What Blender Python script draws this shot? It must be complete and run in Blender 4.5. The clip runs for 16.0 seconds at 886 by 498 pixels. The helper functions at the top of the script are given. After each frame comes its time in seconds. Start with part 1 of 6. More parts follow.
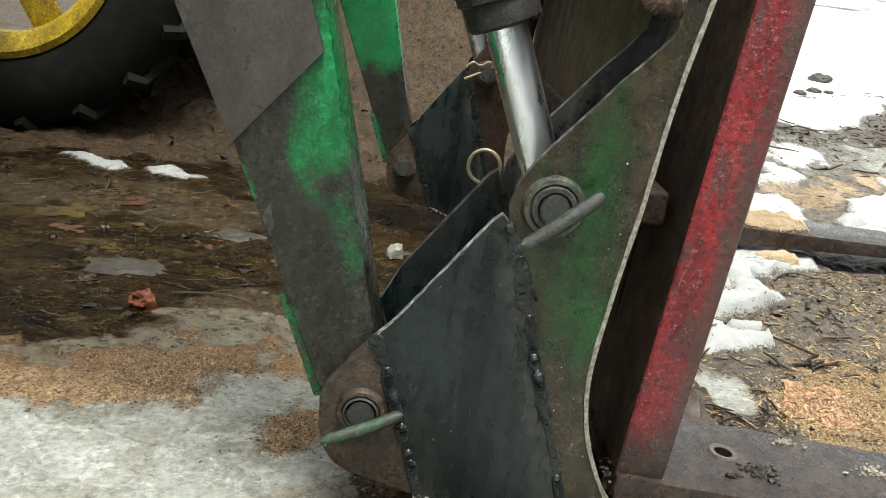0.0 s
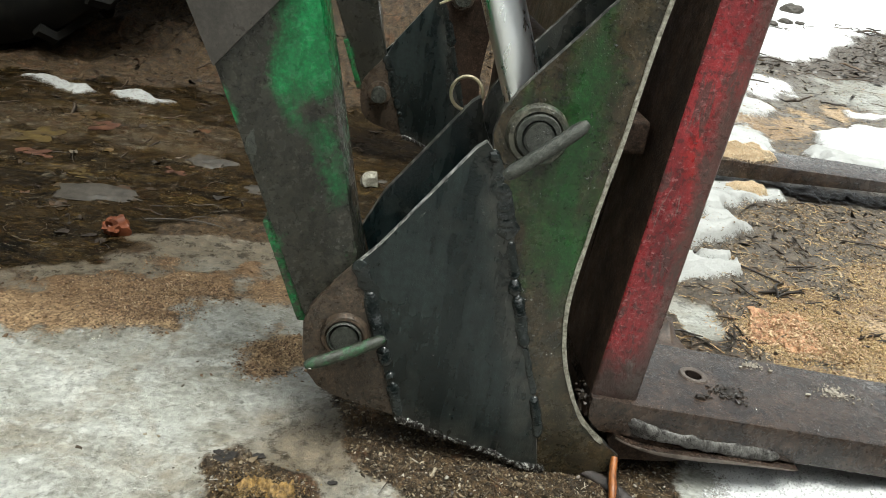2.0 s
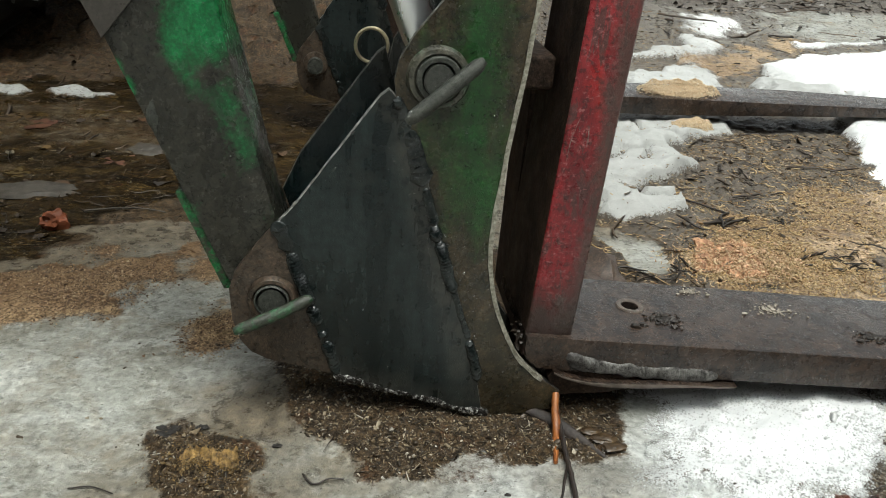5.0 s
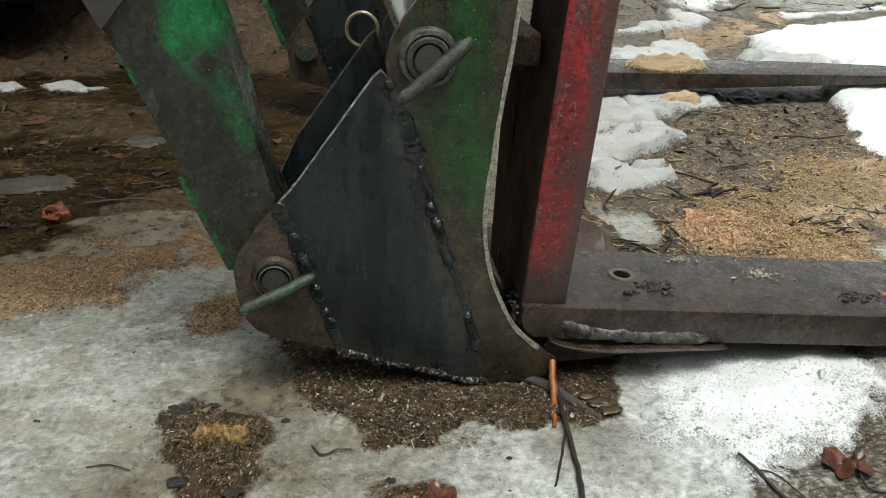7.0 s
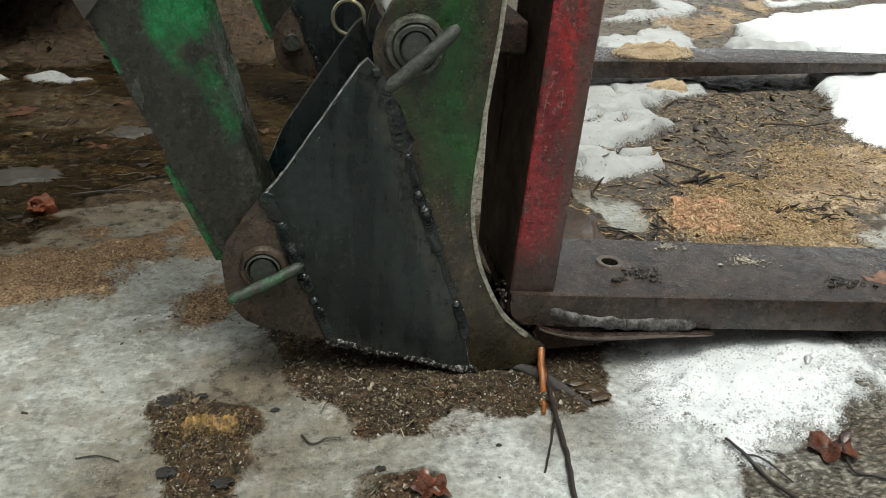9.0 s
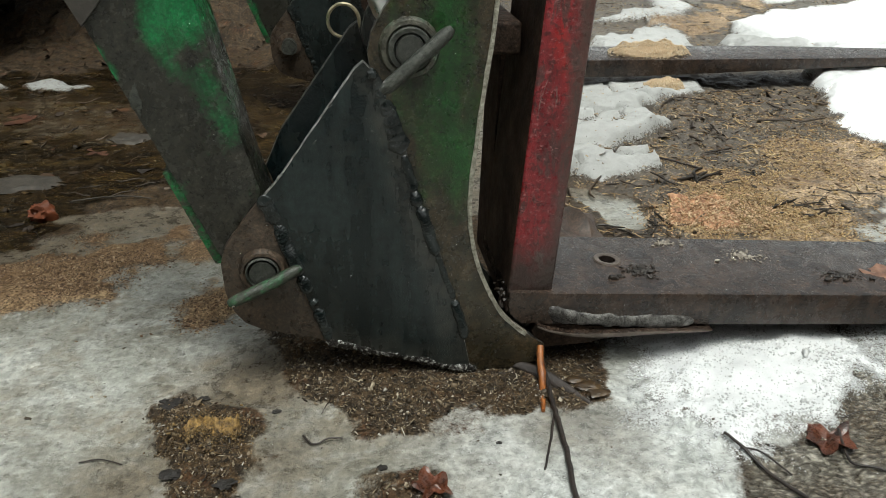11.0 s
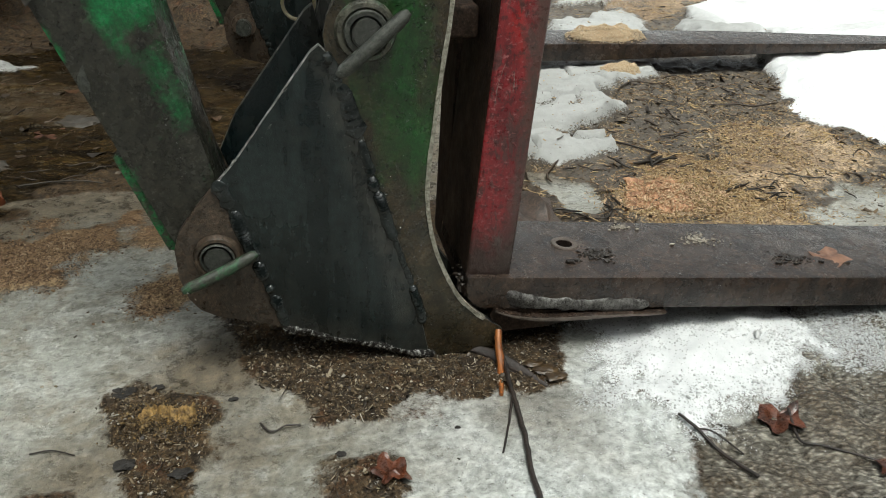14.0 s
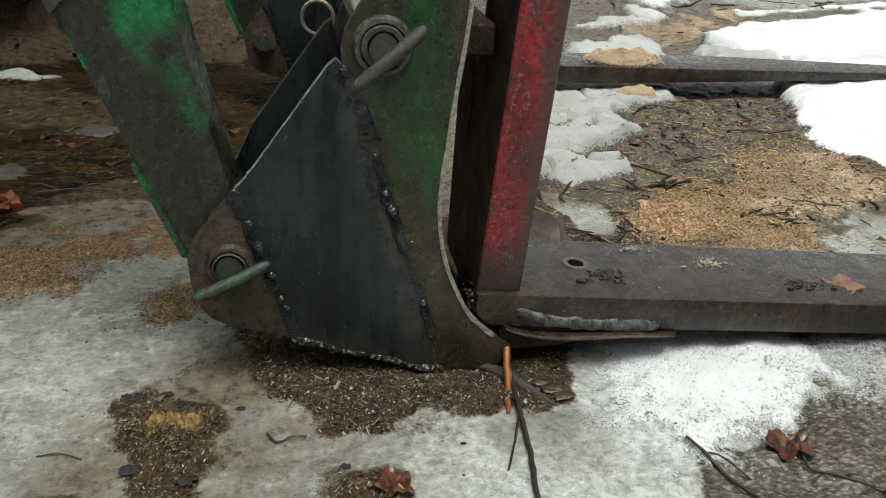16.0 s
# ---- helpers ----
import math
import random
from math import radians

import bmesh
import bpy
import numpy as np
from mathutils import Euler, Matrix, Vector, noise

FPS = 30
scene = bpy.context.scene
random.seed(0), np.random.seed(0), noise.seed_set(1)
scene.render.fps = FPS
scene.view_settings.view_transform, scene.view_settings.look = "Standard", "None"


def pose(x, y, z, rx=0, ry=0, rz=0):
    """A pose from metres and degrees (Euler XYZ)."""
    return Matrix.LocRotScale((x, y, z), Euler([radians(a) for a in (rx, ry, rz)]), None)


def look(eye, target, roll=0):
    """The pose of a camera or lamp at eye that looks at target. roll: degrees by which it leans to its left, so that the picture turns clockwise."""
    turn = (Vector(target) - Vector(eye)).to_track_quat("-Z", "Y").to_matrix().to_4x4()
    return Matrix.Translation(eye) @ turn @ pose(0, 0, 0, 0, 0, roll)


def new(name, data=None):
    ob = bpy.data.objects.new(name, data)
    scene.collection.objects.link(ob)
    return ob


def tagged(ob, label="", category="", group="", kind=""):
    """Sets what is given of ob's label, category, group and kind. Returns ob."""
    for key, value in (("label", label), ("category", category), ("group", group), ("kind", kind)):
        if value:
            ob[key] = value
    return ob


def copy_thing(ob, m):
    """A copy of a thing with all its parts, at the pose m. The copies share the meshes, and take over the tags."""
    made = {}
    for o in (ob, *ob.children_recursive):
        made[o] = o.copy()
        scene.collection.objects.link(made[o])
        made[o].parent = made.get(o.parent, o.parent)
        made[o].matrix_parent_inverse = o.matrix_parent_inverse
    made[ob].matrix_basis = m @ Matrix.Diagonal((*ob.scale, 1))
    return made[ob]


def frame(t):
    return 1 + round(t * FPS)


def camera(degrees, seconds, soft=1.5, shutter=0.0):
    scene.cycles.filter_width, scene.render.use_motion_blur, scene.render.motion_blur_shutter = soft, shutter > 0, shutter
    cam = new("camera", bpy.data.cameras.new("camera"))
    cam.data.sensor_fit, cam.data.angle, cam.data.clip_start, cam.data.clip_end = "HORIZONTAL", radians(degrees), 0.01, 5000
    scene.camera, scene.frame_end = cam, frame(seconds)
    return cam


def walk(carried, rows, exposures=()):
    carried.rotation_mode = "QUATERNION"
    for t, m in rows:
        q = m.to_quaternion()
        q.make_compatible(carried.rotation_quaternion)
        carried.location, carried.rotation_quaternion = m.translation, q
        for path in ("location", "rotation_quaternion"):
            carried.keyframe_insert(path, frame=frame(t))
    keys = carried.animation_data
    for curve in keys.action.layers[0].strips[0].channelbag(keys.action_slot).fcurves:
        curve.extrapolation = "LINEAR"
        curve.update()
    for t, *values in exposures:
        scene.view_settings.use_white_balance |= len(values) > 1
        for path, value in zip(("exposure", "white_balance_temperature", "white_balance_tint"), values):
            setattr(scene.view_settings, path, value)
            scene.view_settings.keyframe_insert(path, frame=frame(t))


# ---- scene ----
cam = camera(56.2, 16.0, 0.55)
PATH = [
    (0, (0.04, -0.01, 0.551), (0.121, 1.89, -0.068), 7.0),
    (0.5, (0.041, -0.017, 0.548), (0.194, 1.855, -0.139), 7.5),
    (1, (0.032, -0.015, 0.537), (0.232, 1.849, -0.158), 7.8),
    (1.5, (0.032, -0.015, 0.533), (0.214, 1.837, -0.198), 7.4),
    (2, (0.025, -0.016, 0.549), (0.203, 1.822, -0.218), 8.4),
    (2.5, (0.026, -0.012, 0.545), (0.2, 1.841, -0.187), 8.7),
    (3, (0.026, -0.013, 0.539), (0.178, 1.835, -0.208), 8.0),
    (3.5, (0.027, -0.015, 0.536), (0.18, 1.827, -0.228), 7.5),
    (4, (0.062, -0.027, 0.527), (0.234, 1.773, -0.327), 6.1),
    (4.5, (0.077, -0.031, 0.525), (0.215, 1.768, -0.337), 3.7),
    (4.7, (0.085, -0.03, 0.532), (0.294, 1.782, -0.288), 4.0),
    (6.8, (0.083, -0.057, 0.537), (0.309, 1.741, -0.31), 1.3),
    (7, (0.082, -0.06, 0.537), (0.316, 1.733, -0.317), 1.4),
    (7.5, (0.087, -0.059, 0.531), (0.346, 1.726, -0.333), 2.0),
    (8, (0.088, -0.06, 0.529), (0.384, 1.712, -0.348), 2.8),
    (8.5, (0.087, -0.06, 0.537), (0.385, 1.705, -0.355), 1.9),
    (9, (0.082, -0.061, 0.535), (0.343, 1.719, -0.339), 1.4),
    (9.2, (0.081, -0.062, 0.536), (0.334, 1.718, -0.34), 1.2),
    (11.3, (0.085, -0.068, 0.536), (0.344, 1.715, -0.334), 0.4),
    (11.5, (0.084, -0.068, 0.537), (0.344, 1.713, -0.337), 0.5),
    (12, (0.08, -0.066, 0.53), (0.356, 1.705, -0.355), 1.3),
    (12.5, (0.079, -0.069, 0.533), (0.361, 1.693, -0.37), 1.4),
    (13, (0.081, -0.07, 0.535), (0.375, 1.685, -0.378), 1.5),
    (13.5, (0.086, -0.066, 0.535), (0.386, 1.684, -0.385), 1.1),
    (14, (0.086, -0.065, 0.537), (0.44, 1.683, -0.368), 1.6),
    (14.5, (0.088, -0.065, 0.533), (0.459, 1.691, -0.349), 2.8),
    (15, (0.085, -0.068, 0.531), (0.455, 1.68, -0.369), 2.5),
    (15.5, (0.087, -0.068, 0.533), (0.424, 1.711, -0.318), 3.1),
    (16, (0.088, -0.07, 0.534), (0.412, 1.705, -0.329), 2.7),
]
EXPOSURES = [(0.0, 1.62, 6500, 3), (2.0, 1.40, 6500, 3), (3.5, 1.38, 6500, 3), (4.0, 1.14, 6500, 3), (4.7, 1.02, 6500, 3), (7.0, 0.89, 6500, 3), (13.0, 0.86, 6500, 3), (16.0, 0.80, 6500, 3)]
walk(cam, [(t, look(eye, target, roll)) for t, eye, target, roll in PATH], EXPOSURES)

# ---- light ----
SUN_ELEVATION, SUN_ROTATION = 70.0, 171.0
world = bpy.data.worlds.new("overcast_sky")
scene.world = world
world.use_nodes = True
wn, wl = world.node_tree.nodes, world.node_tree.links
sky = wn.new("ShaderNodeTexSky")
sky.sky_type, sky.sun_disc = "NISHITA", False
sky.sun_elevation, sky.sun_rotation = radians(SUN_ELEVATION), radians(SUN_ROTATION)
sky.dust_density, sky.ozone_density = 4.0, 1.0
grey = wn.new("ShaderNodeHueSaturation")
grey.inputs["Saturation"].default_value = 0.18
wl.new(sky.outputs[0], grey.inputs["Color"])
wl.new(grey.outputs[0], wn["Background"].inputs["Color"])
wn["Background"].inputs["Strength"].default_value = 0.095
sun_data = bpy.data.lights.new("sun", "SUN")
sun_data.energy, sun_data.angle, sun_data.color = 1.5, radians(25), (1.0, 0.985, 0.95)
sun = new("sun", sun_data)
sun.matrix_world = look((0.2, -1.3, 3.6), (0, 0, 0))

# ---- materials ----


class Mat:
    """A small builder for one node material."""

    def __init__(self, name):
        self.m = bpy.data.materials.new(name)
        self.m.use_nodes = True
        self.n, self.l = self.m.node_tree.nodes, self.m.node_tree.links
        self.b = self.n["Principled BSDF"]
        self.co = self.n.new("ShaderNodeTexCoord").outputs["Object"]

    def put(self, socket, value):
        if isinstance(value, bpy.types.NodeSocket):
            self.l.new(value, socket)
        elif isinstance(value, tuple) and len(value) == 3 and socket.type == "RGBA":
            socket.default_value = (*value, 1)
        else:
            socket.default_value = value

    def scaled(self, sx, sy, sz, vec=None, turn=0.0):
        n = self.n.new("ShaderNodeMapping")
        n.inputs["Rotation"].default_value = (0, 0, radians(turn))
        self.put(n.inputs["Vector"], vec or self.co)
        n.inputs["Scale"].default_value = (sx, sy, sz)
        return n.outputs[0]

    def noise(self, scale, detail=4, rough=0.55, vec=None, warp=0.0):
        n = self.n.new("ShaderNodeTexNoise")
        self.put(n.inputs["Vector"], vec or self.co)
        n.inputs["Scale"].default_value, n.inputs["Detail"].default_value = scale, detail
        n.inputs["Roughness"].default_value, n.inputs["Distortion"].default_value = rough, warp
        return n.outputs["Fac"]

    def cells(self, scale, feature="F1", vec=None, out="Distance"):
        n = self.n.new("ShaderNodeTexVoronoi")
        n.feature = feature
        self.put(n.inputs["Vector"], vec or self.co)
        n.inputs["Scale"].default_value = scale
        return n.outputs[out]

    def ramp(self, fac, *stops):
        n = self.n.new("ShaderNodeValToRGB")
        self.put(n.inputs[0], fac)
        e = n.color_ramp.elements
        while len(e) < len(stops):
            e.new(0.5)
        for el, (p, c) in zip(e, stops):
            el.position = p
            el.color = (c, c, c, 1) if isinstance(c, (int, float)) else (*c, 1)
        return n.outputs[0]

    def mix(self, fac, a, b, blend="MIX"):
        n = self.n.new("ShaderNodeMix")
        n.data_type, n.blend_type = "RGBA", blend
        self.put(n.inputs[0], fac)
        self.put(n.inputs[6], a)
        self.put(n.inputs[7], b)
        return n.outputs[2]

    def math(self, op, a, b=0.0, clamp=False):
        n = self.n.new("ShaderNodeMath")
        n.operation, n.use_clamp = op, clamp
        self.put(n.inputs[0], a)
        self.put(n.inputs[1], b)
        return n.outputs[0]

    def axis(self, i, vec=None):
        n = self.n.new("ShaderNodeSeparateXYZ")
        self.put(n.inputs[0], vec or self.co)
        return n.outputs[i]

    def attr(self, name):
        n = self.n.new("ShaderNodeAttribute")
        n.attribute_name = name
        return n

    def island(self):
        return self.n.new("ShaderNodeNewGeometry").outputs["Random Per Island"]

    def bump(self, height, strength=0.3, dist=0.002, under=None):
        n = self.n.new("ShaderNodeBump")
        n.inputs["Strength"].default_value, n.inputs["Distance"].default_value = strength, dist
        self.put(n.inputs["Height"], height)
        if under:
            self.put(n.inputs["Normal"], under)
        return n.outputs[0]

    def done(self, color, rough=0.5, metal=0.0, normal=None, spec=0.5, coat=0.0):
        self.put(self.b.inputs["Base Color"], color)
        self.put(self.b.inputs["Roughness"], rough)
        self.put(self.b.inputs["Metallic"], metal)
        self.put(self.b.inputs["Specular IOR Level"], spec)
        self.put(self.b.inputs["Coat Weight"], coat)
        self.b.inputs["Coat Roughness"].default_value = 0.12
        if normal:
            self.put(self.b.inputs["Normal"], normal)
        return self.m


def rusty_paint(name, paint, paint2, rust, rust2, cover, scale=22.0, gloss=0.42, place=None, streak=True, edge=0.07, run_share=0.15, bumpy=0.45, spec=0.5, fine_share=0.25, mott=1.0):
    """Worn paint over rust. cover: the share left of the paint; place: more paint round a spot (x, z, reach, gain)."""
    t = Mat(name)
    big = t.noise(scale, 5, 0.62, warp=0.3)
    fine = t.noise(scale * 9, 4, 0.7)
    run = t.noise(30, 3, 0.6, t.scaled(1.6, 1.6, 0.18)) if streak else big
    k = t.math("ADD", t.math("MULTIPLY", big, 1.0 - fine_share - run_share), t.math("MULTIPLY", fine, fine_share))
    k = t.math("ADD", k, t.math("MULTIPLY", run, run_share))
    for px, pz, reach, gain in place or ():
        dx = t.math("SUBTRACT", t.axis(0), px)
        dz = t.math("MULTIPLY", t.math("SUBTRACT", t.axis(2), pz), 0.6)
        d = t.math("SQRT", t.math("ADD", t.math("MULTIPLY", dx, dx), t.math("MULTIPLY", dz, dz)))
        k = t.math("ADD", k, t.math("MULTIPLY", t.math("SUBTRACT", 1.0, t.math("DIVIDE", d, reach), True), gain))
    lo = 0.62 - 0.3 * cover
    mask = t.ramp(k, (lo, 0.0), (lo + edge, 1.0))
    pc = t.mix(t.noise(scale * 2.3, 5, 0.7), paint, paint2)
    rc = t.mix(t.ramp(t.noise(scale * 1.7, 6, 0.75, warp=0.5), (0.35, 0.0), (0.68, 1.0)), rust, rust2)
    rc = t.mix(t.ramp(t.noise(scale * 30, 2, 0.5), (0.6, 0.0), (0.75, 0.6)), rc, (rust2[0] * 1.7, rust2[1] * 1.6, rust2[2] * 1.5))
    col = t.mix(mask, rc, pc)
    mottle = t.ramp(t.noise(95, 6, 0.75, warp=0.3), (0.3, 0.40), (0.52, 1.0), (0.75, 1.75))
    col = t.mix(mott, col, mottle, "MULTIPLY")
    col = t.mix(mott, col, t.ramp(t.noise(330, 4, 0.7), (0.36, 0.55), (0.5, 1.0), (0.66, 1.7)), "MULTIPLY")
    speck = t.noise(560, 3, 0.7)
    # light specks: dirt granules, and droplet glints put into the colour
    col = t.mix(t.ramp(speck, (0.66, 0.0), (0.74, 0.18)), col, (0.16, 0.15, 0.125))
    stain = t.ramp(t.noise(11, 5, 0.65, t.scaled(1.5, 1.5, 0.35), 0.4), (0.35, 0.62), (0.5, 1.0), (0.68, 1.25))
    col = t.mix(1.0, col, stain, "MULTIPLY")
    wet = t.ramp(t.noise(scale * 1.4, 5, 0.7), (0.32, gloss - 0.22), (0.7, gloss + 0.16))
    h = t.math("ADD", t.math("MULTIPLY", mask, 0.45), t.math("ADD", t.math("MULTIPLY", fine, 0.8), t.math("MULTIPLY", speck, 0.5)))
    drops = t.ramp(t.cells(330), (0.0, 1.0), (0.28, 0.0))
    nrm = t.bump(drops, 0.32, 0.002, t.bump(h, bumpy, 0.0016))
    return t.done(col, wet, 0.0, nrm, spec)


def steel(name, a, b, rough=0.45, metal=0.6, scale=60.0, bumpy=0.3, span=(0.35, 0.70)):
    t = Mat(name)
    k = t.noise(scale, 5, 0.7)
    f = t.noise(scale * 8, 3, 0.6)
    return t.done(t.mix(t.ramp(k, (span[0], 0.0), (span[1], 1.0)), a, b), t.ramp(f, (0.3, rough - 0.12), (0.7, rough + 0.15)), metal,
                  t.bump(t.math("ADD", k, t.math("MULTIPLY", f, 0.4)), bumpy, 0.0012))


def island_stuff(name, stops, rough=0.8, scale=300.0):
    t = Mat(name)
    c = t.ramp(t.island(), *stops)
    g = t.noise(scale, 3, 0.6)
    return t.done(t.mix(t.math("MULTIPLY", g, 0.6), c, (0.02, 0.014, 0.008)), rough, 0.0, t.bump(g, 0.3, 0.001))


GREEN, GREEN2 = (0.014, 0.215, 0.060), (0.008, 0.070, 0.026)
BARE, BARE2 = (0.016, 0.017, 0.0135), (0.035, 0.033, 0.025)
M_ARM = rusty_paint("worn_green_arm", GREEN, GREEN2, BARE, BARE2, 0.0, 34.0, 0.27,
                    [(-0.050, 0.445, 0.055, 0.27), (-0.034, 0.395, 0.045, 0.24), (-0.066, 0.385, 0.022, 0.20), (-0.018, 0.330, 0.028, 0.26), (-0.008, 0.290, 0.022, 0.18), (-0.056, 0.350, 0.014, 0.18),
                     (-0.107, 0.348, 0.009, 0.45), (-0.116, 0.368, 0.009, 0.40), (-0.066, 0.225, 0.020, 0.28), (-0.02, 0.52, 0.09, 0.3), (0.010, 0.235, 0.020, 0.10)], edge=0.20, bumpy=0.35, fine_share=0.30, mott=0.75)
M_FAR_ARM = rusty_paint("green_far_arm", GREEN, GREEN2, BARE, BARE2, 0.0, 26.0, 0.34,
                        [(-0.085, 0.62, 0.19, 1.3), (-0.03, 0.44, 0.05, 0.12), (-0.06, 0.22, 0.020, 0.3)], edge=0.16, bumpy=0.3, fine_share=0.15, mott=0.6)
M_FLANGE = rusty_paint("green_flange_paint", (0.012, 0.16, 0.045), (0.008, 0.07, 0.022), (0.024, 0.022, 0.017), (0.048, 0.038, 0.027), 0.55, 32.0, 0.34)
M_SLEEVE = rusty_paint("dull_grey_brown_paint", (0.062, 0.055, 0.048), (0.050, 0.044, 0.038), (0.042, 0.036, 0.030), (0.072, 0.060, 0.047), 0.9, 14.0, 0.42, streak=False, mott=0.4, bumpy=0.25)
M_HORN = rusty_paint("rusted_green_plate", (0.010, 0.082, 0.016), (0.014, 0.036, 0.010), (0.012, 0.013, 0.008), (0.046, 0.033, 0.018), 0.02, 24.0, 0.32,
                     [(0.066, 0.30, 0.070, 0.30), (0.078, 0.43, 0.055, 0.27), (0.02, 0.40, 0.03, 0.14), (0.090, 0.24, 0.060, 0.20), (0.05, 0.36, 0.05, 0.12)], edge=0.24, run_share=0.42, bumpy=0.30, mott=0.8)
M_EAR = rusty_paint("brown_rusted_plate", (0.04, 0.036, 0.032), (0.06, 0.05, 0.04), (0.034, 0.027, 0.020), (0.066, 0.045, 0.030), 0.10, 34.0, 0.36)


def red_paint():
    """Chipped red paint, worn dark along one edge and muddy at the foot."""
    t = Mat("chipped_red_paint")
    along = t.scaled(1.7, 1.7, 0.5)
    c = t.mix(t.ramp(t.noise(22, 5, 0.65, along, 0.4), (0.34, 0.0), (0.66, 1.0)), (0.13, 0.012, 0.016), (0.30, 0.026, 0.032))
    c = t.mix(t.ramp(t.noise(13, 4, 0.6, along), (0.56, 0.0), (0.68, 0.7)), c, (0.42, 0.020, 0.016))
    c = t.mix(t.ramp(t.noise(36, 7, 0.68, along, 0.5), (0.545, 0.0), (0.60, 0.85)), c, (0.075, 0.042, 0.038))
    c = t.mix(t.ramp(t.noise(30, 6, 0.7, t.scaled(1.8, 1.8, 0.45, turn=20), 0.6), (0.63, 0.0), (0.66, 0.75)), c, (0.22, 0.185, 0.165))
    c = t.mix(t.ramp(t.noise(150, 5, 0.7), (0.50, 0.0), (0.60, 0.75)), c, (0.045, 0.014, 0.014))
    # pale pink specks paint wet glints into the red
    c = t.mix(t.ramp(t.noise(170, 4, 0.7, t.scaled(1, 1, 1.6)), (0.57, 0.0), (0.66, 0.65)), c, (0.38, 0.17, 0.165))
    rag = t.math("MULTIPLY", t.math("SUBTRACT", t.noise(24, 6, 0.7, along), 0.5), 0.075)
    across = t.math("SUBTRACT", t.axis(0), t.math("MULTIPLY", t.math("SUBTRACT", t.axis(2), 0.04), 0.0769))
    edge = t.ramp(t.math("ADD", t.math("ADD", across, 0.5), rag), (0.476, 0.0), (0.494, 0.85))
    c = t.mix(edge, c, t.mix(t.noise(90, 5, 0.7), (0.030, 0.022, 0.019), (0.11, 0.075, 0.062)))
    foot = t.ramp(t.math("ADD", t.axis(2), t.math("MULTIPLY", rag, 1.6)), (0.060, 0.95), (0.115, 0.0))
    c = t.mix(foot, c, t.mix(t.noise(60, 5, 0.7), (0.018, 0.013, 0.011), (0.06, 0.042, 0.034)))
    h = t.noise(150, 5, 0.7)
    return t.done(c, t.ramp(t.noise(40, 5, 0.7), (0.32, 0.16), (0.68, 0.5)), 0.0, t.bump(h, 0.9, 0.002), 0.5)


M_RED = red_paint()
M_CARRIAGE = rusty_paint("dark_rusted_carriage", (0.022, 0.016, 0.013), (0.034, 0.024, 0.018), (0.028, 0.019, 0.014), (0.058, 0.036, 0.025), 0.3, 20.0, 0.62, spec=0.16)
M_SHEET = rusty_paint("brown_rusted_sheet", (0.085, 0.066, 0.042), (0.11, 0.078, 0.048), (0.085, 0.058, 0.036), (0.14, 0.088, 0.052), 0.3, 14.0, 0.5)
M_TINE = rusty_paint("wet_brown_fork_steel", (0.016, 0.012, 0.010), (0.027, 0.019, 0.016), (0.022, 0.015, 0.011), (0.050, 0.033, 0.024), 0.4, 26.0, 0.27, streak=False, spec=0.5, mott=0.8, bumpy=0.40)


def black_plate():
    t = Mat("blue_black_painted_plate")
    run = t.noise(38, 4, 0.6, t.scaled(1.0, 1.0, 0.16))
    blot = t.noise(26, 5, 0.6, warp=0.4)
    fine = t.noise(420, 3, 0.6)
    c = t.mix(t.ramp(run, (0.46, 0.0), (0.60, 1.0)), (0.003, 0.0065, 0.007), (0.012, 0.018, 0.0175))
    c = t.mix(t.ramp(blot, (0.54, 0.0), (0.70, 0.4)), c, (0.034, 0.036, 0.030))
    c = t.mix(1.0, c, t.ramp(t.noise(120, 6, 0.75), (0.3, 0.40), (0.7, 1.7)), "MULTIPLY")
    c = t.mix(t.ramp(fine, (0.68, 0.0), (0.76, 0.3)), c, (0.10, 0.10, 0.09))
    # worn, brushed strips along the welded edges
    joint = t.math("SUBTRACT", t.math("SUBTRACT", 0.1009, t.math("MULTIPLY", t.axis(2), 0.298)), t.axis(0))
    foot = t.math("ADD", t.math("SUBTRACT", t.axis(2), 0.0416), t.math("MULTIPLY", t.axis(0), 0.311))
    rub = t.math("MAXIMUM", t.ramp(joint, (0.008, 1.0), (0.026, 0.0)), t.ramp(foot, (0.004, 1.0), (0.024, 0.0)))
    rub = t.math("MULTIPLY", rub, t.ramp(t.noise(60, 6, 0.75, warp=0.4), (0.38, 0.0), (0.60, 1.0)))
    c = t.mix(t.math("MULTIPLY", rub, 0.55), c, t.mix(run, (0.022, 0.021, 0.017), (0.085, 0.080, 0.068)))
    c = t.mix(t.math("MULTIPLY", rub, t.ramp(t.noise(160, 5, 0.75), (0.64, 0.0), (0.72, 0.7))), c, (0.34, 0.33, 0.29))
    r = t.ramp(t.math("ADD", t.math("MULTIPLY", run, 0.6), t.math("MULTIPLY", blot, 0.4)), (0.38, 0.12), (0.62, 0.46))
    drops = t.ramp(t.cells(260), (0.0, 1.0), (0.22, 0.0))
    return t.done(c, r, 0.0, t.bump(drops, 0.4, 0.0015, t.bump(t.math("ADD", run, t.math("MULTIPLY", fine, 0.5)), 0.5, 0.002)), 0.45)


